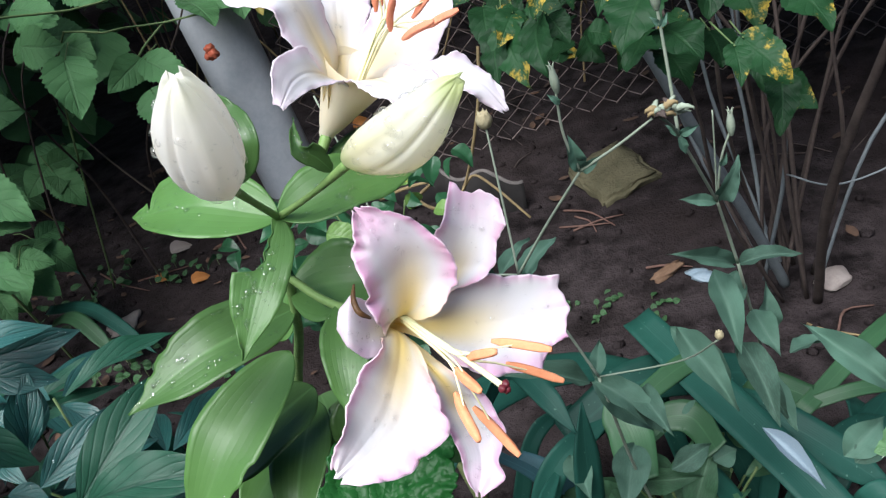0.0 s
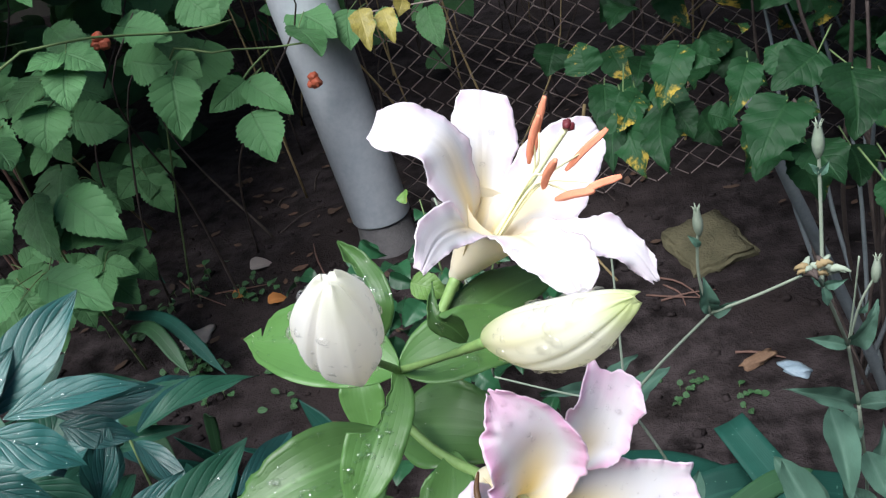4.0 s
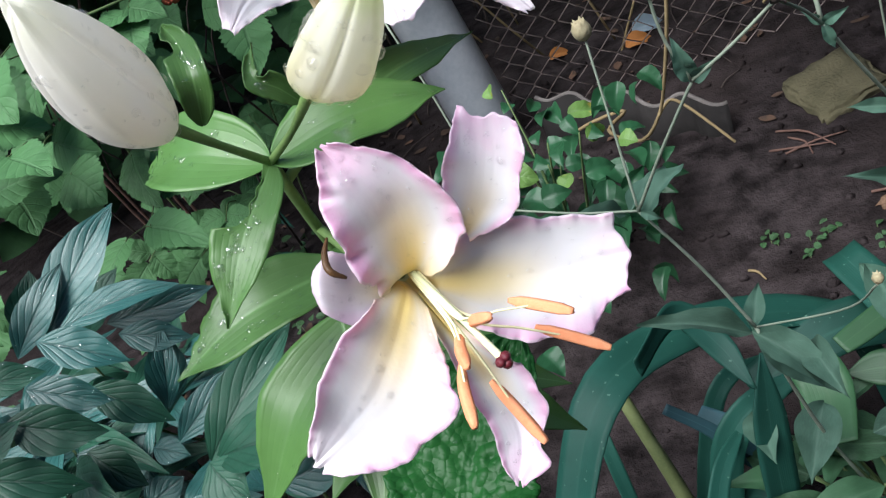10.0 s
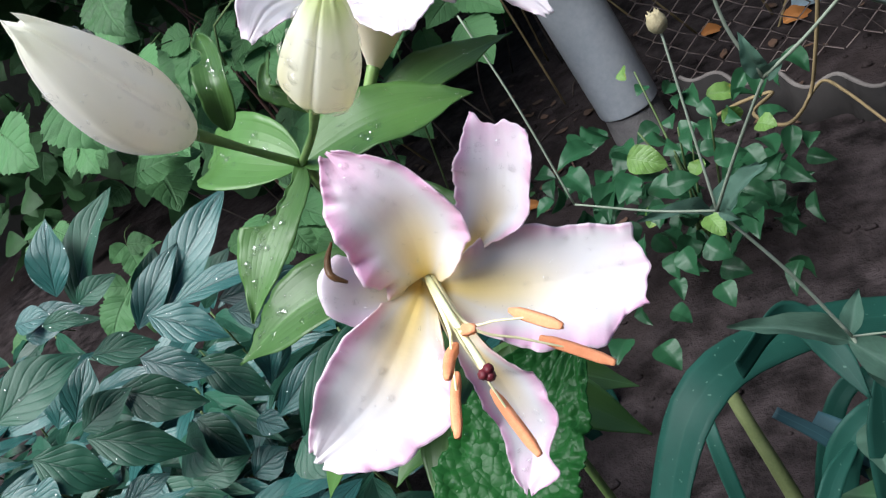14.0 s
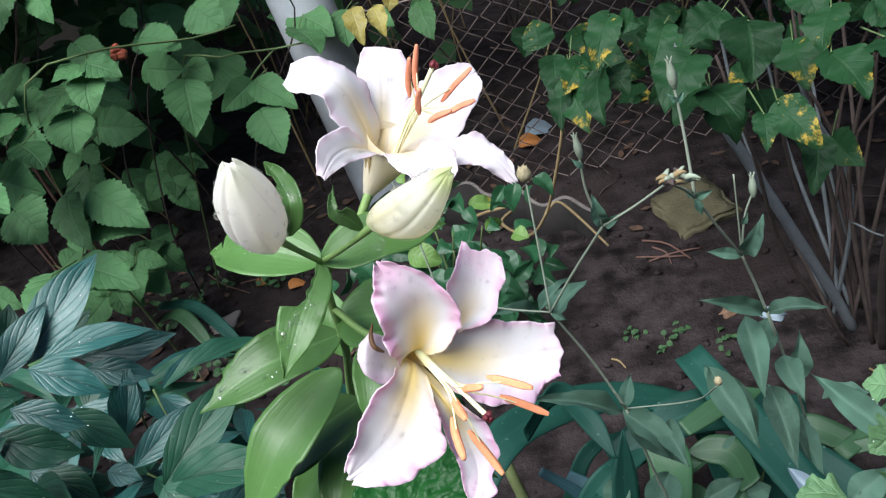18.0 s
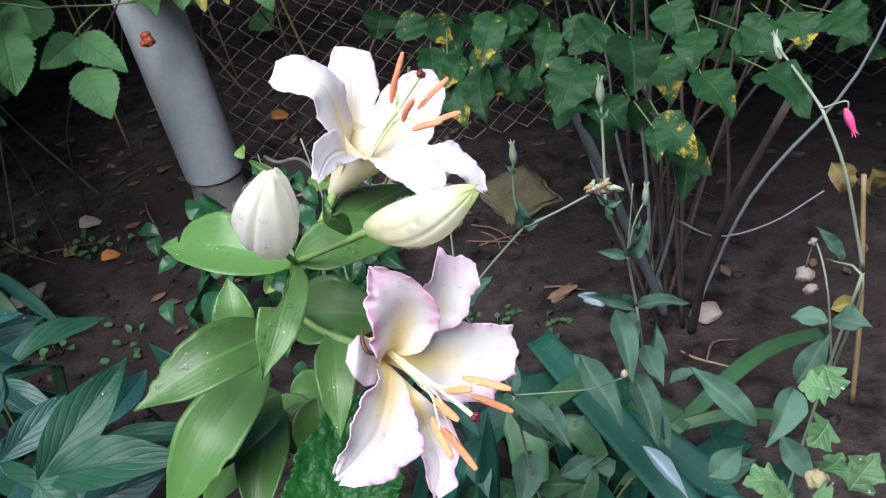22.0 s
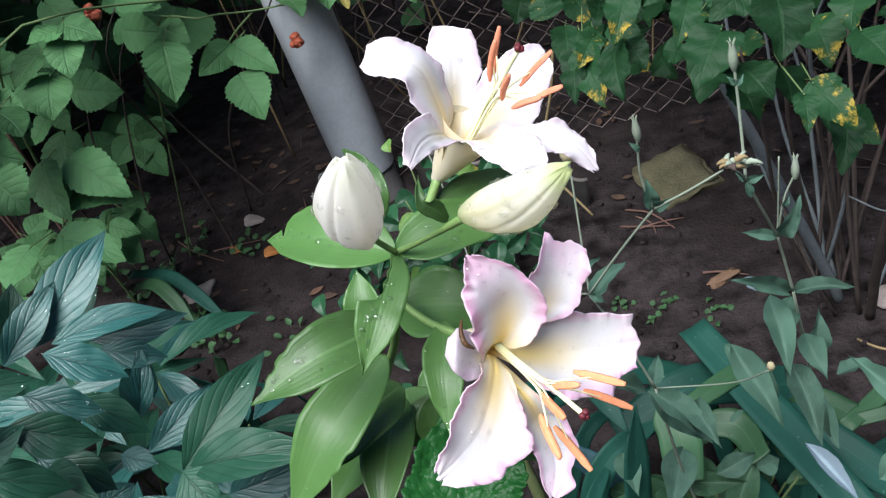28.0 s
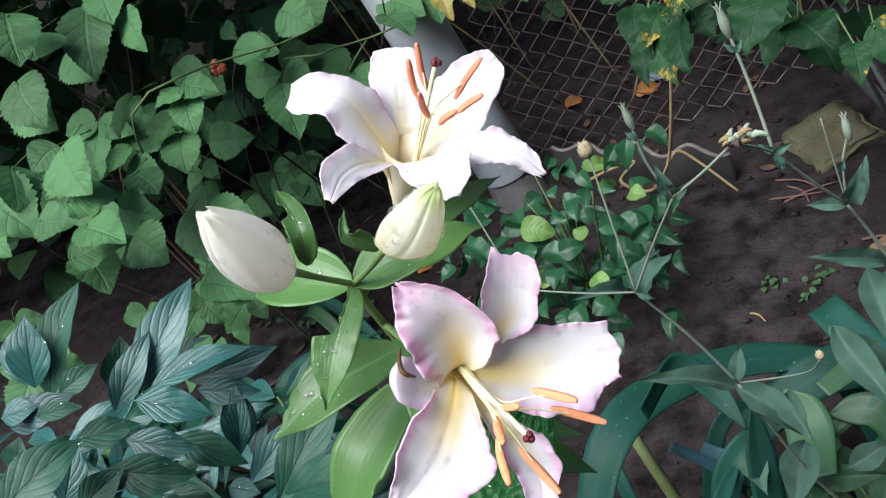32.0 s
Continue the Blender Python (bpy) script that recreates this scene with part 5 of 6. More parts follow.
LOBED_SET = leaf_set("leaf", lobed, 3, LOBED_LEAF, n=56, m=8, fold=0.15, droop=0.3, wavy=0.04, heart=-0.10)


def leaf_drops(leaf, count, seed, size):
    """Rain drops resting on a placed leaf."""
    rnd = random.Random(seed)
    m = leaf.matrix_basis
    up = unit(tuple(m.col[2][:3]))
    scale = (m.col[0].length, m.col[1].length, m.col[2].length)
    verts, faces = [], []
    vs = leaf.data.vertices
    for _ in range(count):
        p = m @ vs[rnd.randrange(len(vs))].co
        drop_data(verts, faces, np.array(p), up, size * (0.3 + 0.9 * rnd.random() ** 2), rnd)
    inv = m.inverted()
    film = part("rain_water", mesh_of("rain_water", [inv @ Vector(v) for v in verts], faces), WATER, leaf, "clear rain drops")
    tagged(film, kind="stuff")


def leafy(parent, rows, meshes, hint, seed, spread=0.35, stalk=None, stalk_r=0.0012, other=None, share=0.0, petiole=0.0, drops=0):
    rnd = random.Random(seed)
    for r in rows:
        h = unit(np.array(hint) + np.array([rnd.gauss(0, spread) for _ in range(3)]))
        me = rnd.choice(other) if other and rnd.random() < share else rnd.choice(meshes)
        leaf = part("leaf", me, None, parent, "", placed(r[0:3], r[3:6], r[6], h, rnd.gauss(0, 0.12)))
        if drops:
            leaf_drops(leaf, drops, seed + len(parent.children), 0.0028)
        if petiole:
            b, t = np.array(r[0:3]), np.array(r[3:6])
            e = b - unit(t - b) * petiole * 0.4 + np.array((rnd.gauss(0, 0.012), 0.06, rnd.gauss(-0.02, 0.012)))
            tube("petiole", [b, (b + e) / 2, e], [stalk_r * 0.7, stalk_r], stalk, parent, 5, 5)


# peony clump
peony = thing("peony", "dark blue-green glossy peony foliage wet with rain", "plant")
for k, rows in enumerate((PEONY_A, PEONY_B, PEONY_C, PEONY_D)):
    leafy(peony, [(*r[:6], r[6] * 1.12) for r in rows], PEONY_SET, (0.50, -0.58, 0.66), 60 + k, 0.15, drops=12)


def random_rows(seed, count, lo, hi, size, width, down=0.3):
    rnd = random.Random(seed)
    rows = []
    for _ in range(count):
        b = [rnd.uniform(lo[i], hi[i]) for i in range(3)]
        d = unit((rnd.gauss(0.1, 1), rnd.gauss(-0.5, 0.7), rnd.gauss(-down, 0.35))) * size * rnd.uniform(0.7, 1.25)
        rows.append((*b, *(np.array(b) + d), width * rnd.uniform(0.75, 1.2)))
    return rows


def shoots(parent, seed, count, lo, hi, leaflets, size, half, meshes, rise, stem):
    """Leafy shoots: leaflets spreading round the end of a stem."""
    rnd = random.Random(seed)
    for _ in range(count):
        top = np.array([rnd.uniform(lo[i], hi[i]) for i in range(3)])
        lean = np.array((rnd.gauss(0.02, 0.05), rnd.gauss(-0.03, 0.05), 0))
        tube("stem", [(top[0] - 3 * lean[0], top[1] - 3 * lean[1], -0.02), top * 0.5 + np.array((top[0] - 2 * lean[0], top[1] - 2 * lean[1], 0.0)) * 0.5, top], [0.004, 0.003, 0.002], stem, parent, 7, 5)
        start = rnd.uniform(0, 6.28)
        for k in range(leaflets):
            w = start + 6.28 * k / leaflets + rnd.gauss(0, 0.2)
            L = size * rnd.uniform(0.75, 1.2)
            d = np.array((math.cos(w), math.sin(w), rise + rnd.gauss(0, 0.15)))
            b = top + unit(d) * 0.015
            t = b + unit(d) * L
            h = unit(np.array((0.1, -0.35, 1.0)) + np.array([rnd.gauss(0, 0.15) for _ in range(3)]))
            part("leaf", rnd.choice(meshes), None, parent, "", placed(b, t, half * rnd.uniform(0.8, 1.15), h, rnd.gauss(0, 0.15)))


shoots(peony, 7, 26, (-1.15, 0.42, 0.26), (-0.62, 0.96, 0.48), 6, 0.165, 0.0225, PEONY_SET, -0.12, GREEN_STEM)
shoots(peony, 9, 28, (-2.1, 0.55, 0.22), (-1.3, 1.3, 0.50), 6, 0.165, 0.0225, PEONY_SET, -0.10, GREEN_STEM)
shoots(peony, 8, 18, (-1.40, 0.50, 0.22), (-0.90, 1.15, 0.48), 6, 0.165, 0.0225, PEONY_SET, -0.10, GREEN_STEM)

# left shrub with three-part leaves hanging over the fence line
VINE_HINT = (0.30, -0.65, 0.70)
vine = thing("bramble", "rambling green bramble with toothed three-part leaves", "shrub")
for k, rows in enumerate((VINE_A, VINE_B, VINE_C, VINE_D, VINE_E)):
    leafy(vine, [(*r[:3], *(np.array(r[:3]) * 0.10 + np.array(r[3:6]) * 0.90), r[6] * 0.86) for r in rows], VINE_SET, VINE_HINT, 80 + k, 0.30, GREEN_STEM, 0.0014, None, 0.0, 0.05)


def threes(parent, seed, count, lo, hi, size, meshes, hint):
    """Three-part leaves: an end leaflet and two at its sides."""
    rnd = random.Random(seed)
    for _ in range(count):
        c = np.array([rnd.uniform(lo[i], hi[i]) for i in range(3)])
        n = unit(np.array(hint) + np.array([rnd.gauss(0, 0.25) for _ in range(3)]))
        d = np.array((rnd.gauss(0.1, 0.8), rnd.gauss(-0.4, 0.4), rnd.gauss(-0.6, 0.3)))
        d = unit(d - n * (d @ n))
        s = np.cross(n, d)
        L = size * rnd.uniform(0.7, 1.2)
        for w, f in ((0.0, 1.0), (1.25, 0.8), (-1.25, 0.8)):
            q = d * math.cos(w) + s * math.sin(w)
            b = c + q * 0.012 + d * (0.02 if w == 0 else 0)
            part("leaf", rnd.choice(meshes), None, parent, "", placed(b, b + q * L * f, L * f * rnd.uniform(0.36, 0.46), n, rnd.gauss(0, 0.12)))
        tube("petiole", [c + d * 0.02, c - d * 0.03 - n * 0.02, c - d * 0.05 - n * 0.07], [0.0012, 0.0016], GREEN_STEM, parent, 5, 5)


threes(vine, 17, 16, (-2.3, 1.6, 0.2), (-1.2, 2.3, 0.95), 0.115, VINE_SET, VINE_HINT)
threes(vine, 21, 14, (-2.1, 1.15, 0.45), (-1.28, 1.95, 0.85), 0.10, VINE_SET, VINE_HINT)
threes(vine, 20, 5, (-2.3, 1.1, 0.1), (-1.25, 1.7, 0.45), 0.11, VINE_SET, VINE_HINT)
leafy(vine, random_rows(18, 22, (-1.7, 2.3, 0.5), (-0.2, 2.6, 1.2), 0.10, 0.05), VINE_SET, VINE_HINT, 91, 0.35)
leafy(vine, [(-0.575, 1.936, 0.714, -0.553, 1.865, 0.649, 0.03), (-0.53, 1.959, 0.698, -0.509, 1.905, 0.641, 0.026), (-0.483, 1.974, 0.708, -0.491, 1.935, 0.684, 0.022)], YELLOW_SET, VINE_HINT, 95, 0.2, GREEN_STEM, 0.0012, None, 0.0, 0.04)
for k in range(12):
    rnd = random.Random(400 + k)
    x, y = rnd.uniform(-2.2, -0.9), rnd.uniform(1.9, 2.6)
    a = np.array((x, y, -0.02))
    b = a + np.array((rnd.uniform(-0.4, 0.5), rnd.uniform(-0.5, 0.1), rnd.uniform(0.6, 1.1)))
    tube("cane", [a, a * 0.66 + b * 0.34 + np.array((rnd.gauss(0, 0.06), rnd.gauss(0, 0.05), 0.06)), a * 0.3 + b * 0.7 + np.array((rnd.gauss(0, 0.07), rnd.gauss(0, 0.05), 0.1)), b], [0.004, 0.003, 0.0025, 0.0015], CANE, vine, 18, 6, 0.12)

# Unseen leaves added overhead to shade the fence side of the bed.
leafy(vine, random_rows(19, 300, (-2.6, 1.4, 1.25), (-1.15, 3.0, 1.9), 0.17, 0.085), VINE_SET, VINE_HINT, 92, 0.4)


def leaf_screen(parent, seed, count, lo, hi, size, meshes, hint, material):
    """A mass of added leaves, too dense to count, to shade or screen."""
    rnd = random.Random(seed)
    src = []
    for me in meshes:
        small = [v.co.copy() for v in me.vertices]
        src.append((small, [tuple(p.vertices) for p in me.polygons]))
    verts, faces = [], []
    for _ in range(count):
        vs, fs = rnd.choice(src)
        b = np.array([rnd.uniform(lo[i], hi[i]) for i in range(3)])
        d = unit((rnd.gauss(0.1, 1), rnd.gauss(-0.3, 0.8), rnd.gauss(-0.3, 0.35))) * size * rnd.uniform(0.7, 1.25)
        h = unit(np.array(hint) + np.array([rnd.gauss(0, 0.35) for _ in range(3)]))
        m = placed(b, b + d, size * rnd.uniform(0.36, 0.48), h)
        o = len(verts)
        verts.extend(m @ v for v in vs)
        faces.extend(tuple(o + k for k in f) for f in fs)
    tagged(part("foliage", mesh_of("foliage", verts, faces), material, parent), kind="stuff")


COARSE_SET = leaf_set("leaf", ovate, 2, VINE_LEAF, n=8, m=4, fold=0.1, droop=0.3)
# Unseen leaf layer, added to darken the gaps behind the bramble.
leaf_screen(vine, 301, 1300, (-3.8, 1.35, 1.28), (-1.2, 3.0, 1.9), 0.16, COARSE_SET, VINE_HINT, VINE_LEAF)
threes(vine, 23, 9, (-1.62, 1.60, 0.14), (-1.28, 1.85, 0.30), 0.10, VINE_SET, VINE_HINT)
# right shrub
BUSH_HINT = (-0.05, -0.65, 0.70)
bush = thing("currant_bush", "green currant bush with yellow-blotched leaves and bare canes", "shrub")
for k, rows in enumerate((BUSH_A, BUSH_B, BUSH_C)):
    leafy(bush, [(*r[:3], *(np.array(r[:3]) * 0.15 + np.array(r[3:6]) * 0.85), r[6] * 0.68) for r in rows], BUSH_SET, BUSH_HINT, 110 + k, 0.22, GREEN_STEM, 0.0012, None, 0.0, 0.05)
leafy(bush, random_rows(27, 190, (-0.05, 1.40, 0.60), (1.3, 2.0, 1.15), 0.08, 0.036), BUSH_SET, BUSH_HINT, 120, 0.35)
# Leaves added above the view, only to shade the bush below.
leafy(bush, random_rows(28, 420, (-0.3, 1.25, 1.05), (1.7, 2.4, 1.5), 0.17, 0.085), BUSH_SET, BUSH_HINT, 121, 0.4)
leafy(bush, random_rows(31, 130, (-0.02, 1.36, 0.52), (0.75, 1.8, 0.98), 0.06, 0.027), BUSH_SET, BUSH_HINT, 123, 0.45)
leafy(bush, random_rows(29, 150, (0.55, 1.55, 0.42), (1.5, 2.15, 1.0), 0.085, 0.036), BUSH_SET, BUSH_HINT, 122, 0.35, None, 0.001, YELLOW_SET, 0.08)
# Leaves added out of view to keep light off the ground behind.
leaf_screen(bush, 302, 1000, (0.0, 1.95, 1.05), (2.2, 3.0, 1.75), 0.15, COARSE_SET, BUSH_HINT, BUSH_LEAF)
for k in range(20):
    rnd = random.Random(500 + k)
    a = np.array((0.345 + rnd.gauss(0, 0.028), 1.43 + rnd.gauss(0, 0.04), -0.02))
    b = a + np.array((rnd.uniform(-0.30, 0.32), rnd.uniform(-0.3, 0.25), rnd.uniform(0.7, 1.0)))
    tube("cane", [a, a * 0.6 + b * 0.4 + np.array((rnd.gauss(0, 0.035), rnd.gauss(0, 0.03), 0.03)), a * 0.25 + b * 0.75 + np.array((rnd.gauss(0, 0.02), rnd.gauss(0, 0.02), 0.0)), b], [0.0052 * rnd.uniform(0.5, 1.1), 0.0036, 0.0020], (CANE, CANE, GREY_CANE)[k % 3], bush, 14, 7, 0.10)
tube("cane", [(0.345, 1.39, -0.02), (0.306, 1.353, 0.117), (0.165, 1.231, 0.547), (0.10, 1.17, 0.74)], [0.010, 0.0095, 0.009, 0.007], GREY_CANE, bush, 14, 8, 0.03)
tube("cane", [(0.38, 1.33, -0.02), (0.36, 1.15, 0.35), (0.41, 1.01, 0.68)], [0.009, 0.008, 0.006], CANE, bush, 14, 8, 0.05)

# rose seedling
rose = thing("rose_seedling", "young rose with small rounded glossy leaves", "plant")
for k, rows in enumerate((ROSE, ROSE_B)):
    leafy(rose, [(*r[:3], *(np.array(r[:3]) * 0.2 + np.array(r[3:6]) * 0.8), r[6] * 0.78) for r in rows], ROSE_SET, (0.1, -0.5, 0.85), 130 + k, 0.55, None, 0.001, YOUNG_ROSE_SET, 0.07)
leafy(rose, random_rows(37, 130, (-0.66, 1.32, 0.05), (-0.22, 1.75, 0.33), 0.055, 0.020), ROSE_SET, (0.1, -0.5, 0.85), 140, 0.5, None, 0.001, YOUNG_ROSE_SET, 0.06)
for k in range(7):
    rnd = random.Random(600 + k)
    a = np.array((-0.48 + rnd.gauss(0, 0.02), 1.55 + rnd.gauss(0, 0.02), -0.02))
    b = a + np.array((rnd.uniform(-0.2, 0.22), rnd.uniform(-0.25, 0.12), rnd.uniform(0.25, 0.42)))
    tube("stem", [a, (a + b) / 2 + np.array((0.01, 0, 0.04)), b], [0.004, 0.003, 0.0015], GREEN_STEM, rose, 8, 6)

# campions
campion = thing("campion", "grey-felted rose campion with thin forking stems and pods", "plant")
for k, rows in enumerate((CAMP_A, CAMP_B, CAMP_C)):
    leafy(campion, [(*r[:6], r[6] * 0.64) for r in rows if r[6] > 0.005], CAMPION_SET, (0.0, -0.5, 0.85), 150 + k, 0.15)
ND, NE, NF, NB, NC = (-0.071, 0.682, 0.671), (-0.024, 0.698, 0.509), (0.006, 0.658, 0.777), (0.129, 0.755, 0.650), (0.148, 0.794, 0.539)
KNOT = (0.093, 0.680, 0.775)
for pts, r in (
    ([(0.02, 0.86, 0.0), (-0.01, 0.76, 0.28), NE], 0.0030), ([NE, (-0.045, 0.692, 0.59), ND], 0.0022), ([ND, (-0.035, 0.672, 0.722), NF], 0.0020),
    ([NF, (0.0, 0.652, 0.82), (0.003, 0.648, 0.868)], 0.0018), ([NF, (0.04, 0.644, 0.80), (0.072, 0.628, 0.826)], 0.0018),
    ([ND, (-0.068, 0.703, 0.735), (-0.065, 0.727, 0.806)], 0.0016), ([NE, (0.054, 0.625, 0.575), (0.082, 0.557, 0.653)], 0.0013),
    ([ND, (-0.12, 0.69, 0.68), (-0.185, 0.70, 0.70)], 0.0015), ([(-0.185, 0.70, 0.70), (-0.19, 0.71, 0.80), (-0.20, 0.72, 0.88)], 0.0014),
    ([(0.20, 0.98, 0.0), (0.18, 0.88, 0.30), NC], 0.0032), ([NC, (0.138, 0.776, 0.60), NB], 0.0026), ([NB, (0.112, 0.715, 0.71), KNOT], 0.0022),
    ([KNOT, (0.094, 0.686, 0.84), (0.093, 0.685, 0.899)], 0.0022), ([KNOT, (0.085, 0.655, 0.80), (0.072, 0.628, 0.826)], 0.0018),
    ([NB, (0.138, 0.750, 0.70), (0.150, 0.748, 0.73)], 0.0018), ([NB, (0.131, 0.745, 0.70), (0.133, 0.735, 0.76)], 0.0013),
    ([(0.36, 0.80, 0.0), (0.36, 0.72, 0.4), (0.354, 0.649, 0.665)], 0.0030), ([(0.354, 0.649, 0.665), (0.315, 0.640, 0.80), (0.318, 0.836, 0.841)][:2] + [(0.290, 0.650, 0.866)], 0.0026),
    ([(0.290, 0.650, 0.866), (0.300, 0.720, 0.860), (0.318, 0.836, 0.845)], 0.0022), ([(0.290, 0.650, 0.866), (0.305, 0.636, 0.878), (0.308, 0.636, 0.868)], 0.0012),
):
    tube("stem", pts, [r * 0.74, r * 0.6], CAMPION_STEM, campion, 12, 7)


for k, (p, d, L) in enumerate((
    (NF, (-0.05, -0.2, 1.0), 0.036), (NF, (0.7, -0.3, 0.5), 0.024), (NF, (-0.15, -0.1, 0.9), 0.030), (KNOT, (0.5, -0.3, 0.3), 0.020), (KNOT, (0.2, -0.2, -0.9), 0.020), (KNOT, (-0.4, -0.1, 0.6), 0.016),
    ((0.133, 0.735, 0.70), (0.4, -0.2, 0.8), 0.016), ((0.003, 0.648, 0.846), (-0.5, -0.1, 0.8), 0.014), ((0.093, 0.685, 0.87), (0.5, -0.1, 0.8), 0.014), ((0.093, 0.685, 0.872), (-0.5, -0.1, 0.8), 0.012),
    (NB, (0.4, -0.3, 0.8), 0.05), (ND, (0.5, -0.2, -0.3), 0.020))):
    q = np.array(p) + unit(d) * L
    part("leaf", CAMPION_SET[k % 3], None, campion, "", placed(p, q, L * 0.20, (0.1, -0.8, 0.4)))


def campion_bud(p, d, size, material, label):
    """A ribbed calyx that narrows to a ring of small pointed teeth."""
    p, d = np.array(p), unit(d)
    a = unit(np.cross(d, (0.3, 0.9, 0.2)))
    b = np.cross(d, a)
    verts, faces = tube_data([p - d * size, p - d * size * 0.3, p + d * size * 0.4, p + d * size * 0.9], [size * q for q in (0.12, 0.25, 0.30, 0.28, 0.21, 0.16)], 18, 20)
    vs = np.array(verts[:19 * 20]).reshape(19, 20, 3)
    cen = vs.mean(axis=1, keepdims=True)
    vs = cen + (vs - cen) * np.array([1.08 if k % 2 else 0.90 for k in range(20)])[None, :, None]
    verts = [*vs.reshape(-1, 3), *verts[19 * 20:]]
    for k in range(5):
        w = k * 1.257 + 0.3
        r = math.cos(w) * a + math.sin(w) * b
        foot = p + d * size * 0.85 + r * size * 0.13
        tv, tf = tube_data([foot, foot + d * size * 0.2 + r * size * 0.05, foot + d * size * (0.32 + 0.06 * (k % 3)) + r * size * 0.16], [size * 0.07, size * 0.05, size * 0.012], 5, 5)
        o = len(verts)
        verts = [*verts, *tv]
        faces = [*faces, *(tuple(o + q for q in f) for f in tf)]
    part("flower_bud", mesh_of("flower_bud", verts, faces), material, campion, label)


campion_bud((0.003, 0.648, 0.868), (0, -0.05, 1), 0.012, CAMPION_STEM, "closed felted bud")
campion_bud((0.093, 0.685, 0.899), (0, -0.05, 1), 0.014, CAMPION_STEM, "closed felted bud")
campion_bud((0.318, 0.836, 0.845), (0.0, 0.6, 0.6), 0.015, CAMPION_STEM, "closed felted bud")
campion_bud((0.150, 0.748, 0.735), (0.05, 0, 1), 0.013, CAMPION_STEM, "closed felted bud")
campion_bud((0.310, 0.634, 0.858), (0.3, -0.2, -0.8), 0.013, PINK_BLOOM, "furled magenta flower")


def seed_pod(x, y, z, r):
    verts, faces = [], []
    prof = [(0.25, -1.0), (0.7, -0.75), (1.0, -0.15), (0.98, 0.3), (0.72, 0.75), (0.5, 0.95), (0.34, 0.9)]
    seg = 20
    for q, h in prof:
        for k in range(seg):
            w = 6.283 * k / seg
            e = q * (1 + 0.05 * math.cos(10 * w)) * r
            up = 0.35 * r * (k % 4 == 0) if h > 0.92 else 0
            verts.append((x + e * math.cos(w) * (1 + (up > 0) * 0.3), y + e * math.sin(w) * (1 + (up > 0) * 0.3), z + 1.1 * r * h + up))
    for i in range(len(prof) - 1):
        for k in range(seg):
            faces.append((i * seg + k, i * seg + (k + 1) % seg, (i + 1) * seg + (k + 1) % seg, (i + 1) * seg + k))
    faces += [tuple(range(seg))[::-1], tuple((len(prof) - 1) * seg + k for k in range(seg))]
    part("seed_pod", mesh_of("seed_pod", verts, faces), POD, campion, "ribbed straw-coloured seed pod with toothed rim")


seed_pod(-0.065, 0.727, 0.812, 0.0074)
seed_pod(0.082, 0.557, 0.657, 0.0036)
rnd = random.Random(61)
for k in range(13):
    w = k * 2.4
    d = unit((math.cos(w), 0.6 * math.sin(w) - 0.2, rnd.uniform(-0.25, 0.8)))
    b = np.array((0.078 + rnd.uniform(-0.008, 0.010), 0.630, 0.828 + rnd.uniform(-0.004, 0.004)))
    L = rnd.uniform(0.007, 0.014)
    e = b + d * L
    tube("seed_head", [b, (b + e) / 2 + np.array((0, -0.001, 0.0022)), e, e + np.array((0.0, 0.0, -0.002))], [0.0032, 0.0030, 0.0016, 0.0005], (DRY, CAMPION_STEM, CANE, CAMPION_STEM)[k % 4], campion, 8, 6, 0.15, "withered frilled seed head")
campion_bud((0.088, 0.633, 0.822), (0.9, 0.1, -0.1), 0.009, CAMPION_STEM, "green withered calyx")


# iris straps
iris = thing("iris_clump", "flat blue-green iris leaves speckled with drops, some cut", "plant")


def strap(points, half, hint, seed, cut=False, material=IRIS_LEAF):
    shape = (lambda v: 0.85 + 0.15 * math.sin(3 * v)) if cut else (lambda v: (0.75 + 0.25 * math.sin(3 * v)) * max(0.03, 1 - max(0, (v - 0.75) / 0.25) ** 1.6))
    p = np.array(points)
    fn = blade_fn(points, np.cross(p[-1] - p[0], hint), half, shape, 0.05, 0.08, 0.0006, 1.0, seed, hint)
    part("leaf", sheet("leaf", fn, 26, 6, 0.0018), material, iris)


strap([(0.30, 0.62, 0.02), (0.20, 0.74, 0.20), (0.04, 1.06, 0.272)], 0.028, (0.1, -0.5, 0.8), 1, True)
strap([(-0.34, 0.66, 0.18), (-0.25, 0.80, 0.34), (-0.17, 0.91, 0.325), (-0.05, 1.00, 0.25), (0.12, 1.06, 0.12)], 0.030, (0.0, -0.5, 0.85), 2)
strap([(-0.10, 0.92, 0.20), (0.03, 0.98, 0.22), (0.2, 1.02, 0.15)], 0.034, (0.0, -0.5, 0.85), 3, True)
strap([(0.10, 0.95, 0.20), (0.18, 0.853, 0.227), (0.30, 0.76, 0.15)], 0.026, (0.0, -0.5, 0.85), 4)
strap([(0.22, 0.88, 0.20), (0.40, 1.02, 0.20), (0.58, 1.16, 0.10)], 0.0135, (0.0, -0.5, 0.85), 5, True, STRAP_GREEN)
strap([(0.16, 0.89, 0.18), (0.30, 0.90, 0.20), (0.44, 0.93, 0.14)], 0.010, (0.0, -0.5, 0.85), 6, True, STRAP_GREEN)
strap([(0.15, 0.92, 0.19), (0.19, 0.92, 0.22), (0.24, 0.90, 0.20)], 0.020, (0.0, -0.5, 0.85), 9, True, STRAP_GREEN)
strap([(-0.10, 0.75, 0.0), (-0.08, 0.80, 0.2), (-0.06, 0.86, 0.32)], 0.022, (0.5, -0.6, 0.4), 7)
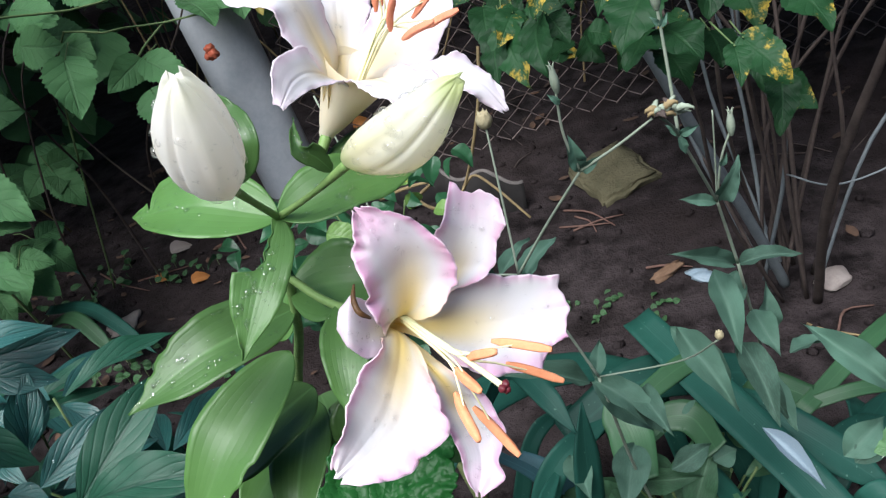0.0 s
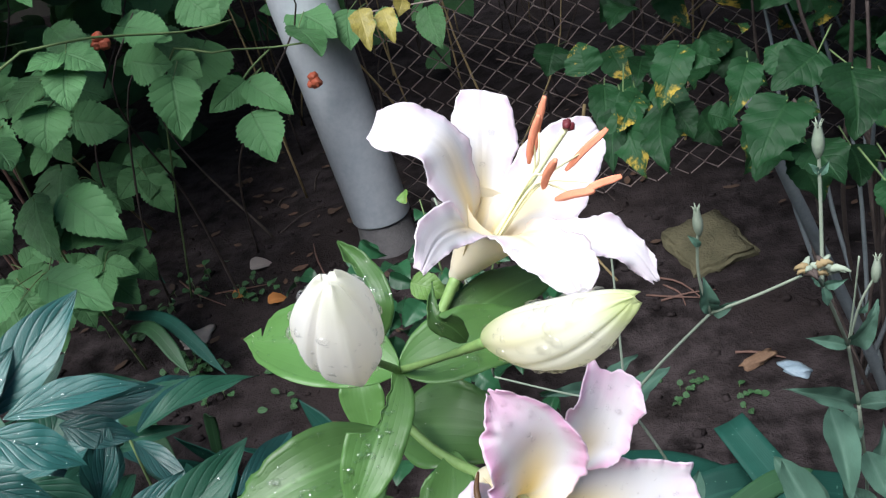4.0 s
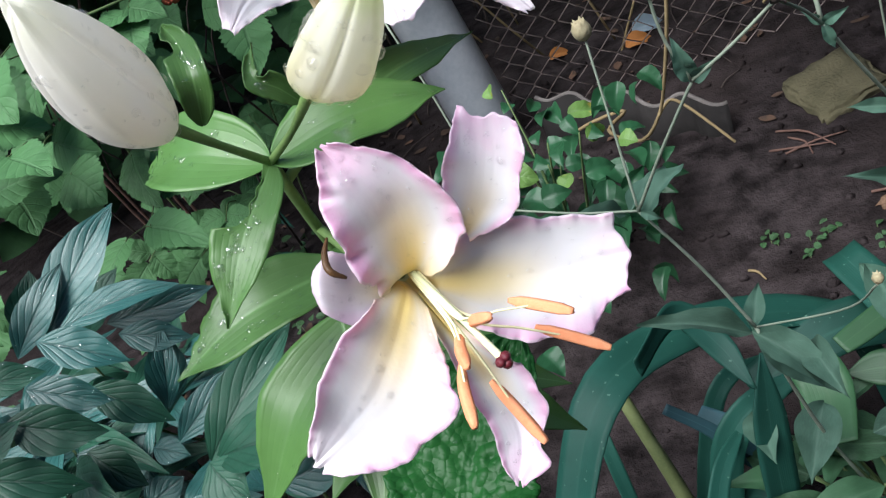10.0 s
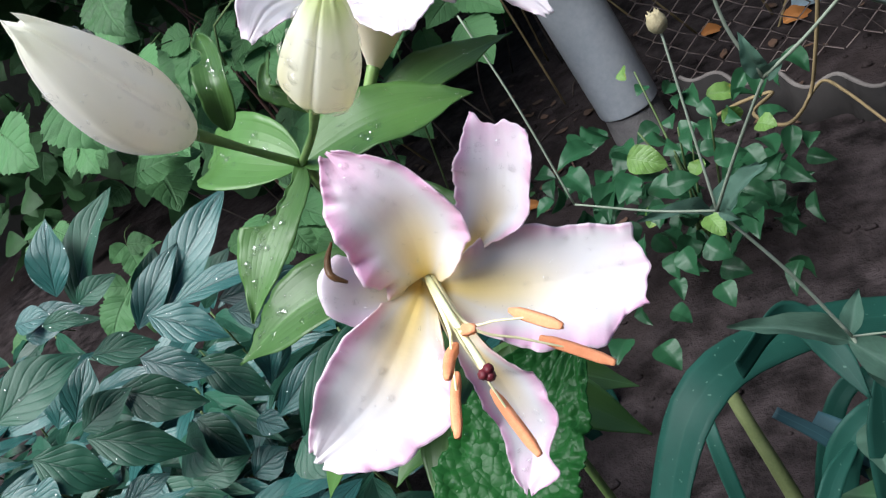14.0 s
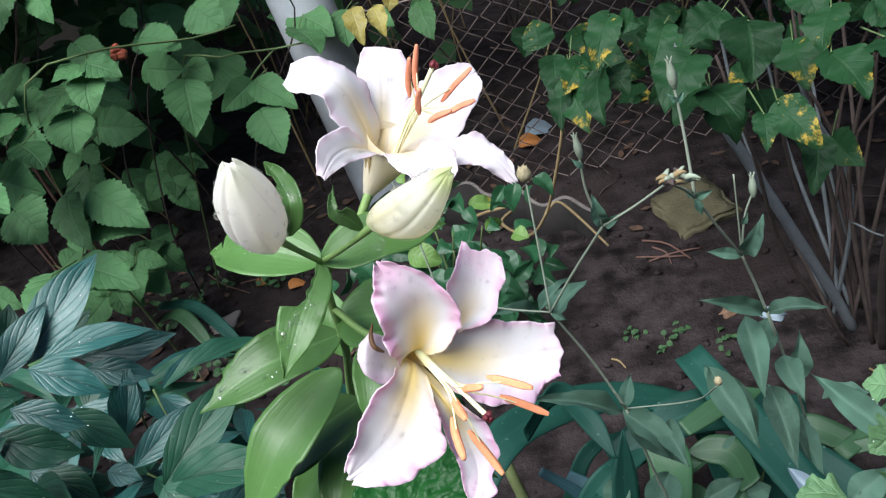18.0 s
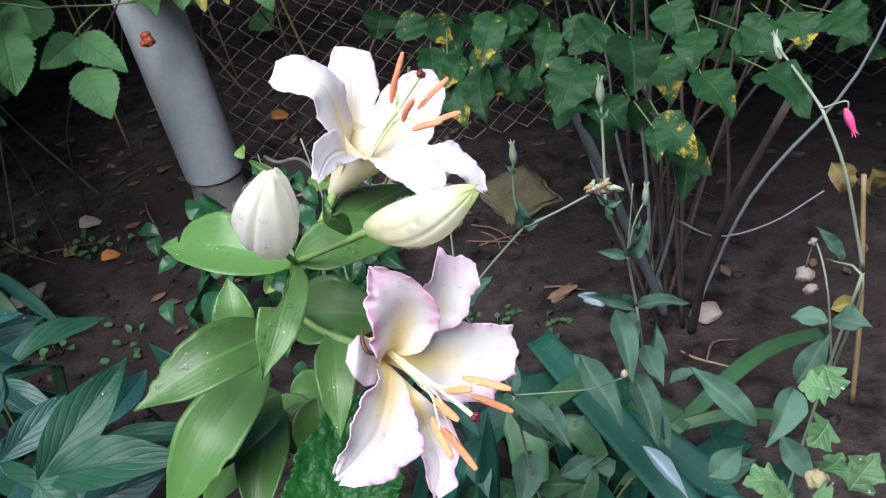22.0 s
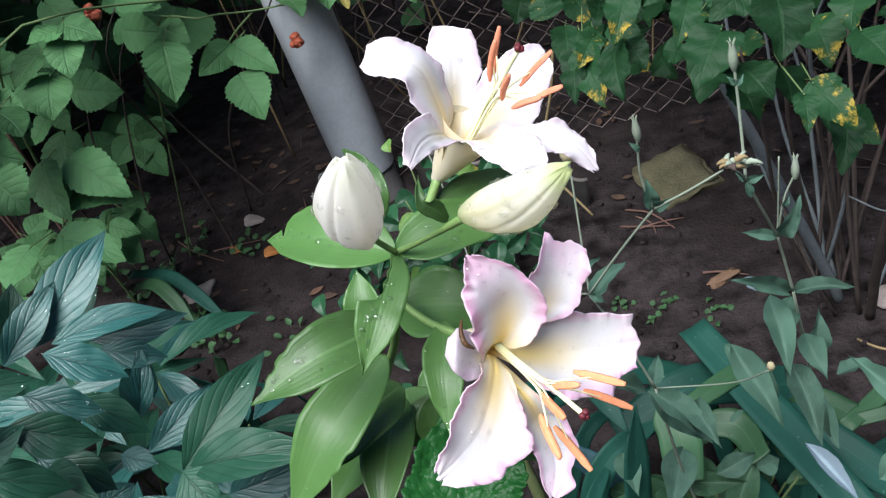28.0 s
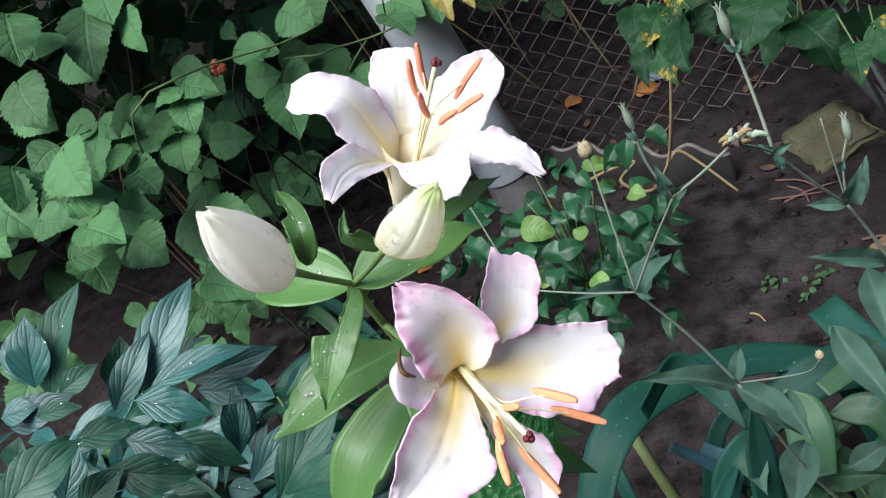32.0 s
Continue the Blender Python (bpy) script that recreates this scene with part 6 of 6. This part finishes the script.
strap([(-0.18, 0.80, 0.0), (-0.13, 0.85, 0.2), (-0.02, 0.93, 0.22)], 0.020, (0.2, -0.6, 0.6), 8)
for k in range(9):
    rnd = random.Random(700 + k)
    a = np.array((rnd.uniform(-0.3, 0.3), rnd.uniform(0.62, 0.95), 0.0))
    e = a + np.array((rnd.uniform(-0.16, 0.2), rnd.uniform(-0.1, 0.25), rnd.uniform(0.12, 0.26)))
    strap([a, (a + e) / 2 + np.array((0, 0, 0.08)), e], rnd.uniform(0.010, 0.020), (rnd.gauss(0, 0.3), -0.6, 0.7), 30 + k)
strap([(-0.009, 0.787, 0.235), (-0.008, 0.856, 0.249), (-0.027, 0.904, 0.281)], 0.030, (0.0, -0.6, 0.8), 60, False, STRAP_GREEN)
strap([(-0.183, 0.815, 0.378), (-0.143, 0.897, 0.373), (-0.108, 0.883, 0.33), (-0.076, 0.835, 0.292)], 0.016, (0.0, -0.6, 0.8), 61)
strap([(0.018, 0.907, 0.26), (0.079, 0.95, 0.259), (0.138, 0.985, 0.244)], 0.016, (0.0, -0.5, 0.85), 62, False, STRAP_GREEN)
strap([(0.095, 0.817, 0.229), (0.074, 0.883, 0.229), (0.016, 0.89, 0.232)], 0.022, (0.0, -0.5, 0.85), 63, False, STRAP_GREEN)
# Low straps added over the soil to stand in for dark, shaded gaps.
for k in range(18):
    rnd = random.Random(720 + k)
    a = np.array((rnd.uniform(-0.34, 0.40), rnd.uniform(0.55, 0.92), 0.0))
    e = a + np.array((rnd.uniform(-0.22, 0.25), rnd.uniform(-0.12, 0.22), rnd.uniform(0.01, 0.07)))
    strap([a, (a + e) / 2 + np.array((0, 0, rnd.uniform(0.04, 0.10))), e], rnd.uniform(0.014, 0.024), (rnd.gauss(0, 0.3), -0.6, 0.7), 730 + k, k % 3 == 0)
strap([(-0.172, 0.902, 0.194), (-0.133, 0.885, 0.170), (-0.081, 0.880, 0.122)], 0.019, (0.1, -0.55, 0.8), 64, False, BLUE_STRAP)
strap([(-0.200, 0.880, 0.240), (-0.150, 0.870, 0.190), (-0.120, 0.868, 0.110)], 0.009, (0.1, -0.55, 0.8), 65, False, BLUE_STRAP)
tube("flower_stalk", [(-0.272, 0.945, 0.255), (-0.258, 0.920, 0.195), (-0.238, 0.890, 0.100), (-0.225, 0.868, -0.01)], [0.0095, 0.0095, 0.0105, 0.012], PALE_STALK, iris, 14, 10, 0.02, "pale yellow-green cut flower stalk")
for k in range(5):
    rnd = random.Random(760 + k)
    a = np.array((rnd.uniform(-0.9, -0.6), rnd.uniform(1.0, 1.25), 0.0))
    e = a + np.array((rnd.uniform(-0.1, 0.12), rnd.uniform(-0.1, 0.1), rnd.uniform(0.15, 0.28)))
    strap([a, (a + e) / 2 + np.array((0.02, 0, 0.03)), e], rnd.uniform(0.012, 0.022), (rnd.gauss(0, 0.3), -0.7, 0.5), 50 + k)

for k, (a, e, h) in enumerate((((-1.36, 1.80, 0.10), (-1.00, 1.55, 0.07), 0.017), ((-1.20, 1.40, 0.10), (-0.92, 1.16, 0.14), 0.020), ((-1.13, 1.27, 0.12), (-0.99, 1.19, 0.11), 0.017),
                               ((-0.93, 1.28, 0.02), (-0.88, 1.26, 0.20), 0.016), ((-1.66, 2.19, 0.08), (-1.35, 2.0, 0.06), 0.016), ((-1.32, 1.73, 0.10), (-1.08, 1.54, 0.09), 0.018), ((-1.05, 1.22, 0.03), (-0.80, 1.06, 0.20), 0.018))):
    a, e = np.array(a), np.array(e)
    strap([a, (a + e) / 2 + np.array((0.0, 0.02, 0.05)), e], h, (0.1, -0.5, 0.85), 800 + k, False, (IRIS_LEAF, STRAP_GREEN)[k % 2])
BASAL_LEAF = leaf_material("basal_leaf", (0.040, 0.105, 0.050), (0.07, 0.15, 0.08), "pinnate", 6.0, 1.6, gloss=0.6, relief=0.2, vary=0.6, mark=0.15)
BASAL_SET = leaf_set("leaf", spear, 4, BASAL_LEAF, n=18, m=8, fold=0.22, droop=0.5, wavy=0.04)
basal = thing("leafy_rosette", "low rosette of soft mid-green leaves among the iris", "plant")
for k in range(26):
    rnd = random.Random(1500 + k)
    b = np.array((rnd.uniform(-0.06, 0.16), rnd.uniform(0.76, 0.92), rnd.uniform(0.08, 0.20)))
    d = unit((rnd.gauss(0, 0.8), rnd.gauss(-0.2, 0.7), rnd.uniform(0.1, 0.7))) * rnd.uniform(0.07, 0.12)
    h = unit((rnd.gauss(0, 0.3), -0.6 + rnd.gauss(0, 0.2), 0.75))
    part("leaf", BASAL_SET[k % 4], None, basal, "", placed(b, b + d, rnd.uniform(0.015, 0.024), h, rnd.gauss(0, 0.2)))
    tube("stem", [(0.05, 0.84, -0.02), (b + np.array((0.05, 0.84, -0.02))) / 2, b], [0.003, 0.002], GREEN_STEM, basal, 6, 5)

# crinkled dark leaf under the lower flower
primrose = thing("crinkled_plant", "dark green crinkled wet leaf below the lily flower", "plant")
fnc = blade_fn([(-0.208, 0.381, 0.610), (-0.202, 0.445, 0.635), (-0.183, 0.499, 0.662), (-0.149, 0.546, 0.691)], (0.95, 0.22, -0.12), 0.050,
               lambda v: max(0.04, math.sin(math.pi * v ** 0.9) ** 0.6) * (1 + 0.06 * ((v * 19) % 1)), 0.1, 0.14, 0.003, 4, 77, (0.3, -0.55, 0.78))


def crinkled(u, v):
    p = fnc(u, v)
    return p + np.array((0, -0.5, 0.85)) * (0.0018 * abs(math.sin(34 * v - 9 * abs(u))) ** 0.6 + 0.0030 * noise.noise(Vector((u * 4.5, v * 9, 3.0))) + 0.0016 * noise.noise(Vector((u * 13, v * 26, 7.0))))


leaf = part("leaf", sheet("leaf", crinkled, 110, 44, 0.0008), CRINKLED_LEAF, primrose)
droplets(leaf, [crinkled], 60, 5, (0.0006, 0.002))
tube("petiole", [(-0.208, 0.381, 0.610), (-0.28, 0.46, 0.3), (-0.32, 0.56, -0.02)], [0.003, 0.005], GREEN_STEM, primrose, 10, 7)

# small lobed plant at the bed's near corner
mum = thing("chrysanthemum", "bright green lobed chrysanthemum leaves with a faded bud", "plant")
leafy(mum, [(*r[:3], *(np.array(r[:3]) + 0.94 * (np.array(r[3:6]) - np.array(r[:3]))), r[6] * 0.84) for r in CHRYS], LOBED_SET, (0, -0.5, 0.85), 170, 0.35, drops=4)
tube("stem", [(0.27, 0.52, 0.0), (0.25, 0.42, 0.4), (0.195, 0.37, 0.70)], [0.004, 0.003, 0.002], GREEN_STEM, mum, 10, 6)
tube("stem", [(0.27, 0.52, 0.0), (0.29, 0.42, 0.4), (0.27, 0.38, 0.74)], [0.004, 0.003, 0.002], GREEN_STEM, mum, 10, 6)
part("flower_bud", pebble(41, 0.008, 0.008, 0.008, 0.5), POD, mum, "faded cream flower bud", pose(0.189, 0.366, 0.707))

# ---------------------------------------------------------------- litter
def lying(name, me, material, x, y, z, turn, label, category, group=""):
    return tagged(part(name, me, material, None, "", pose(x, y, ground_height(x, y) + z, 0, 0, turn)), label, category, group)


lying("flat_stone", pebble(51, 0.035, 0.03, 0.012, 0.25), PALE_STONE, 0.42, 1.36, 0.006, 20, "flat round pale pinkish stone on the soil", "stone")
lying("flat_stone", pebble(52, 0.045, 0.035, 0.014, 0.5), PALE_STONE, -1.2, 1.8, 0.006, 50, "flat irregular pale stone on the soil", "stone")
lying("white_shard", pebble(53, 0.030, 0.018, 0.008, 0.6), SHELL, 0.20, 1.46, 0.006, -30, "broken bluish-white shard on the soil", "shard")
lying("dead_leaf", pebble(54, 0.035, 0.014, 0.008, 0.9), DEAD_LEAF, 0.14, 1.50, 0.008, 30, "curled brown dead leaf on the soil", "dead leaf")
tube_w = tube("dry_stalk", [(-0.50, 2.02, 0.05), (-0.42, 1.97, 0.09), (-0.345, 1.95, 0.10), (-0.371, 1.85, 0.117), (-0.296, 1.775, 0.111), (-0.262, 1.88, 0.10), (-0.215, 1.85, 0.20), (-0.159, 1.814, 0.349), (-0.13, 1.82, 0.46)], [0.0045, 0.004], DRY, None, 48, 6, 0.06)
tube("side_stalk", [(-0.262, 1.88, 0.10), (-0.235, 1.93, 0.10), (-0.19, 1.87, 0.09), (-0.12, 1.79, 0.03)], [0.004, 0.003], DRY, tube_w, 16, 6, 0.06)
tagged(tube_w, "looped straw-coloured dry stalk by the fence", "dry stalk")

thicket = thing("thicket", "tangle of dead brown stems and leaves behind the fence", "undergrowth")
for k in range(90):
    rnd = random.Random(800 + k)
    a = np.array((rnd.uniform(-1.6, 1.6), rnd.uniform(2.35, 3.9), -0.02))
    b = a + np.array((rnd.gauss(0, 0.25), rnd.gauss(0, 0.15), rnd.uniform(0.3, 1.2)))
    tube("stalk", [a, (a + b) / 2 + np.array((rnd.gauss(0, 0.06), 0, 0.05)), b], [0.004, 0.003, 0.002], (CANE, DRY, CANE)[k % 3], thicket, 8, 5)
# Overhead layer, out of view, added to put this thicket in shade.
leaf_screen(thicket, 304, 1100, (-5.0, 2.3, 2.2), (-1.0, 5.6, 2.8), 0.22, COARSE_SET, VINE_HINT, VINE_LEAF)
leaf_screen(thicket, 303, 1300, (-4.9, 2.5, 0.1), (-1.6, 5.2, 2.2), 0.17, COARSE_SET, VINE_HINT, VINE_LEAF)
# High leaves, out of view, added to block sky over the fence.
leafy(thicket, random_rows(48, 320, (-2.4, 2.35, 1.15), (1.8, 3.4, 2.1), 0.2, 0.1), VINE_SET, VINE_HINT, 191, 0.4)
leafy(thicket, random_rows(49, 260, (-4.8, 2.4, 0.3), (-1.2, 4.8, 1.5), 0.16, 0.08), VINE_SET, VINE_HINT, 192, 0.4)
leafy(thicket, random_rows(47, 200, (-2.8, 2.9, 0.1), (2.4, 4.6, 1.6), 0.12, 0.06), VINE_SET, VINE_HINT, 190, 0.4)


# ---------------------------------------------------------------- weeds, twigs, dead leaves and scraps
CLOVER_LEAF = leaf_material("weed_leaf", (0.036, 0.10, 0.034), (0.11, 0.23, 0.08), "pinnate", 5.0, 1.5, gloss=0.5)
WEED_SET = leaf_set("leaf", roundish, 2, CLOVER_LEAF, n=10, m=6, fold=0.15, droop=0.3)


def weed(x, y, count, size, spread, height, seed):
    rnd = random.Random(seed)
    ob = thing("weed_seedling", "tiny bright green weed seedlings on the soil", "weed", "weeds on the bed")
    rows = []
    for _ in range(count):
        bx, by = x + rnd.gauss(0, spread), y + rnd.gauss(0, spread)
        bz = ground_height(bx, by) + rnd.uniform(0.2, 1.0) * height
        d = unit((rnd.gauss(0, 1), rnd.gauss(-0.2, 1), rnd.gauss(0.1, 0.3))) * size * rnd.uniform(0.7, 1.3)
        rows.append((bx, by, bz, bx + d[0], by + d[1], bz + d[2], size * 0.42))
        if len(rows) % 2:
            tube("stem", [(bx, by, bz - height), (bx, by, bz)], [0.0008, 0.0006], GREEN_STEM, ob, 2, 4)
    leafy(ob, rows, WEED_SET, (0, -0.4, 0.9), seed, 0.25)


for k, (x, y, c, s, sp, h) in enumerate((
    (-1.15, 1.63, 34, 0.022, 0.055, 0.05), (-1.06, 1.57, 12, 0.022, 0.03, 0.04), (-0.079, 1.475, 9, 0.014, 0.014, 0.012), (0.009, 1.45, 9, 0.015, 0.016, 0.012),
    (0.104, 1.405, 8, 0.015, 0.016, 0.012), (-1.087, 1.977, 12, 0.022, 0.035, 0.03), (-1.10, 1.98, 8, 0.02, 0.04, 0.03), (-0.02, 1.40, 4, 0.012, 0.01, 0.01),
    (-0.88, 1.55, 8, 0.018, 0.04, 0.02), (-1.30, 2.05, 14, 0.025, 0.06, 0.04), (-1.42, 1.9, 16, 0.028, 0.07, 0.05), (0.05, 1.2, 8, 0.018, 0.03, 0.02))):
    weed(x, y, c, s, sp, h, 900 + k)


TWIG = plain_material("reddish_twig", (0.10, 0.058, 0.046), (0.17, 0.10, 0.08), 40, 0.8, 0.5)


def twig(a, b, r, seed, material=DRY):
    rnd = random.Random(seed)
    a, b = np.array((*a, 0.0)), np.array((*b, 0.0))
    a[2], b[2] = ground_height(a[0], a[1]) + r, ground_height(b[0], b[1]) + r * 1.5
    m = (a + b) / 2 + np.array((rnd.gauss(0, 0.012), rnd.gauss(0, 0.012), 0.004))
    tagged(tube("twig", [a, m, b], [r, r * 0.9, r * 0.5], material, None, 6, 5), "thin dry brown twig lying on the soil", "twig", "twigs on the bed")


for k, (a, b) in enumerate((((-0.042, 1.838), (0.064, 1.708)), ((-0.06, 1.76), (0.06, 1.72)), ((-0.03, 1.73), (0.09, 1.75)), ((-0.02, 1.80), (0.02, 1.70)), ((-0.128, 1.40), (-0.10, 1.365)),
                            ((-1.361, 2.083), (-1.159, 1.924)), ((-1.22, 2.0), (-1.05, 2.02)), ((0.34, 1.26), (0.44, 1.19)), ((0.38, 1.22), (0.46, 1.27)), ((-0.9, 2.02), (-0.98, 2.2)), ((0.10, 1.53), (0.19, 1.50)))):
    twig(a, b, 0.0028 if k < 9 else 0.003, 950 + k, DRY if k in (4, 7) else TWIG)
for k in range(26):
    rnd = random.Random(980 + k)
    x, y, w, L = rnd.uniform(-1.5, 1.1), rnd.uniform(1.75, 2.6), rnd.uniform(0, 3.14), rnd.uniform(0.05, 0.2)
    twig((x, y), (x + L * math.cos(w), y + L * math.sin(w)), rnd.uniform(0.0012, 0.003), 1200 + k, CANE)


def dead_leaves():
    rnd = random.Random(77)
    verts, faces = [], []
    for _ in range(300):
        if rnd.random() < 0.7:
            x, y = rnd.uniform(-1.8, 1.3), rnd.uniform(1.85, 3.0)
        else:
            x, y = rnd.uniform(-1.6, 1.1), rnd.uniform(1.25, 1.9)
            if -0.6 < x < 0.5:
                continue
        s, w, cz = rnd.uniform(0.007, 0.024), rnd.uniform(0, 6.3), rnd.uniform(-0.4, 0.5)
        base = len(verts)
        for i in range(5):
            v = i / 4
            hw = s * 0.55 * math.sin(math.pi * (0.06 + 0.88 * v))
            for u in (-1, 0, 1):
                px, py = u * hw, (v - 0.5) * 2 * s
                z = 0.006 + s * (0.5 * cz * u * u + 0.7 * cz * (v - 0.5) ** 2) + rnd.uniform(0, 0.002)
                gx, gy = x + px * math.cos(w) - py * math.sin(w), y + px * math.sin(w) + py * math.cos(w)
                verts.append((gx, gy, ground_height(gx, gy) + z))
        for i in range(4):
            for j in range(2):
                a = base + i * 3 + j
                faces.append((a, a + 1, a + 4, a + 3))
    m, t, b = shader("leaf_litter")
    geo = t.nodes.new("ShaderNodeNewGeometry")
    col = blend(t, geo.outputs["Random Per Island"], (0.03, 0.02, 0.014), (0.14, 0.075, 0.045))
    col = blend(t, ramp(t, noise_at(t, 60, 3), 0.4, 0.7), col, (0.05, 0.03, 0.02))
    t.links.new(col, b.inputs["Base Color"])
    b.inputs["Roughness"].default_value = 0.8
    tagged(part("dead_leaves", mesh_of("dead_leaves", verts, faces), m), "scattered small curled brown dead leaves on the soil", "dead leaves", kind="stuff")


dead_leaves()

ORANGE_LEAF = plain_material("orange_dead_leaf", (0.34, 0.12, 0.03), (0.42, 0.2, 0.06), 30, 0.7)
for k, (x, y, s, mt, lb) in enumerate((
    (-1.01, 1.917, 0.026, ORANGE_LEAF, "curled orange-brown dead leaf on the soil"), (-1.126, 1.953, 0.022, ORANGE_LEAF, "curled orange-brown dead leaf on the soil"),
    (-1.117, 2.104, 0.032, PALE_STONE, "pale pinkish dried leaf on the soil"), (-0.357, 2.50, 0.040, ORANGE_LEAF, "orange dried leaf behind the fence"),
    (-0.33, 2.57, 0.05, SHELL, "crumpled white scrap behind the fence"), (-0.609, 2.60, 0.032, ORANGE_LEAF, "orange dried leaf behind the fence"), (0.70, 1.32, 0.03, YELLOW_LEAF, "yellow fallen leaf on the soil"))):
    me = unit_leaf("fallen_leaf", roundish, 12, 6, 0.5, 0.9, 60 + k, 0.1, 9)
    me.materials.append(mt)
    ob = part("fallen_leaf", me, None, None, "", placed((x - s, y, ground_height(x, y) + 0.012), (x + s, y + 0.01, ground_height(x, y) + 0.014), s * 0.6, (0.1, -0.6, 0.8)))
    tagged(ob, lb, "scrap" if mt is SHELL else "dead leaf")

for k, (a, b) in enumerate((((-1.566, 1.95, 1.10), (-1.74, 1.95, 0.62)), ((-1.70, 1.93, 1.05), (-1.62, 1.96, 0.60)), ((-1.667, 1.94, 0.95), (-1.58, 1.95, 0.55)), ((-1.40, 1.97, 0.95), (-1.70, 1.9, 0.55)))):
    a, b = np.array(a), np.array(b)
    tube("cane", [a, a * 0.6 + b * 0.4 + np.array((0.03, 0, 0)), b, (b[0] - 0.05, b[1] + 0.1, -0.02)], [0.003, 0.0045, 0.005], TWIG, vine, 18, 6, 0.1)
# berries and arching stalks of the bramble
for k, (x, y, z) in enumerate(((-0.735, 1.97, 0.572), (-0.728, 1.965, 0.560), (-0.742, 1.972, 0.556), (-1.055, 1.723, 0.818), (-1.062, 1.72, 0.806), (-1.046, 1.722, 0.805))):
    part("berry", pebble(70 + k, 0.012, 0.012, 0.012, 0.35), BERRY, vine, "dull red berry", pose(x, y, z))
for pts in ([(-0.80, 1.80, 0.78), (-0.863, 1.707, 0.80), (-0.99, 1.511, 0.875), (-1.089, 1.414, 0.849), (-1.2, 1.5, 0.5), (-1.3, 1.7, -0.02)], [(-0.70, 1.95, 0.66), (-0.796, 1.945, 0.665), (-0.915, 1.893, 0.695), (-1.05, 1.9, 0.66), (-1.3, 2.0, -0.02)],
            [(-0.80, 1.945, 0.665), (-0.845, 1.915, 0.64), (-0.867, 1.897, 0.623)]):
    tube("cane", pts, [0.0025, 0.003], GREEN_STEM, vine, 24, 6, 0.08)

# dry campion remains by the bush
dry_plant = thing("dry_campion", "withered stalks with white papery pods near the bush", "dry plant")
tube("stalk", [(0.60, 1.15, 0.0), (0.545, 1.10, 0.25), (0.546, 1.164, 0.305), (0.546, 1.185, 0.27), (0.546, 1.195, 0.225)], [0.003, 0.002, 0.0015], CAMPION_STEM, dry_plant, 20, 6)
tube("stalk", [(0.60, 1.15, 0.0), (0.56, 1.02, 0.33), (0.545, 1.125, 0.300)], [0.003, 0.002], CAMPION_STEM, dry_plant, 14, 6)
for k, (x, y, z, r) in enumerate(((0.546, 1.195, 0.213, 0.017), (0.553, 1.18, 0.19, 0.012), (0.54, 1.165, 0.31, 0.007))):
    part("pod", pebble(80 + k, r, r * 0.8, r * 0.9, 0.5), PALE_STONE, dry_plant, "white papery pod", pose(x, y, z))
OLIVE_DEAD = plain_material("olive_dead_leaf", (0.16, 0.12, 0.045), (0.26, 0.20, 0.09), 40, 0.75, 0.7)
straw = tube("straw", [(0.60, 1.06, 0.0), (0.58, 1.049, 0.241), (0.56, 1.068, 0.50)], [0.005, 0.0045, 0.004], DRY, None, 12, 7, 0.05)
tagged(straw, "upright brown dry hollow stalk", "dry stalk")
for k, (a, b, h) in enumerate((((0.547, 1.143, 0.48), (0.571, 1.123, 0.42), 0.022), ((0.590, 1.095, 0.49), (0.60, 1.11, 0.43), 0.020))):
    me = unit_leaf("withered_leaf", ovate, 14, 8, 0.6, 0.9, 90 + k, 0.15, 8, 0.0, 0.08)
    me.materials.append(OLIVE_DEAD)
    tagged(part("withered_leaf", me, None, straw, "crumpled brown withered leaf", placed(a, b, h, (0, -0.8, 0.5))))
tube("cane", [(0.34, 1.30, 0.30), (0.368, 1.154, 0.359), (0.451, 1.133, 0.387), (0.527, 1.121, 0.444)], [0.0018, 0.0015], GREY_CANE, bush, 14, 6)

# torn bluish scrap among the iris leaves
me = unit_leaf("torn_scrap", spear, 12, 6, 0.4, 0.5, 95, 0.1, 7)
me.materials.append(SHELL)
tagged(part("torn_scrap", me, None, None, "", placed((0.14, 0.738, 0.344), (0.188, 0.671, 0.305), 0.0105, (0, -0.5, 0.85))), "torn pale bluish scrap caught on iris leaves", "scrap")
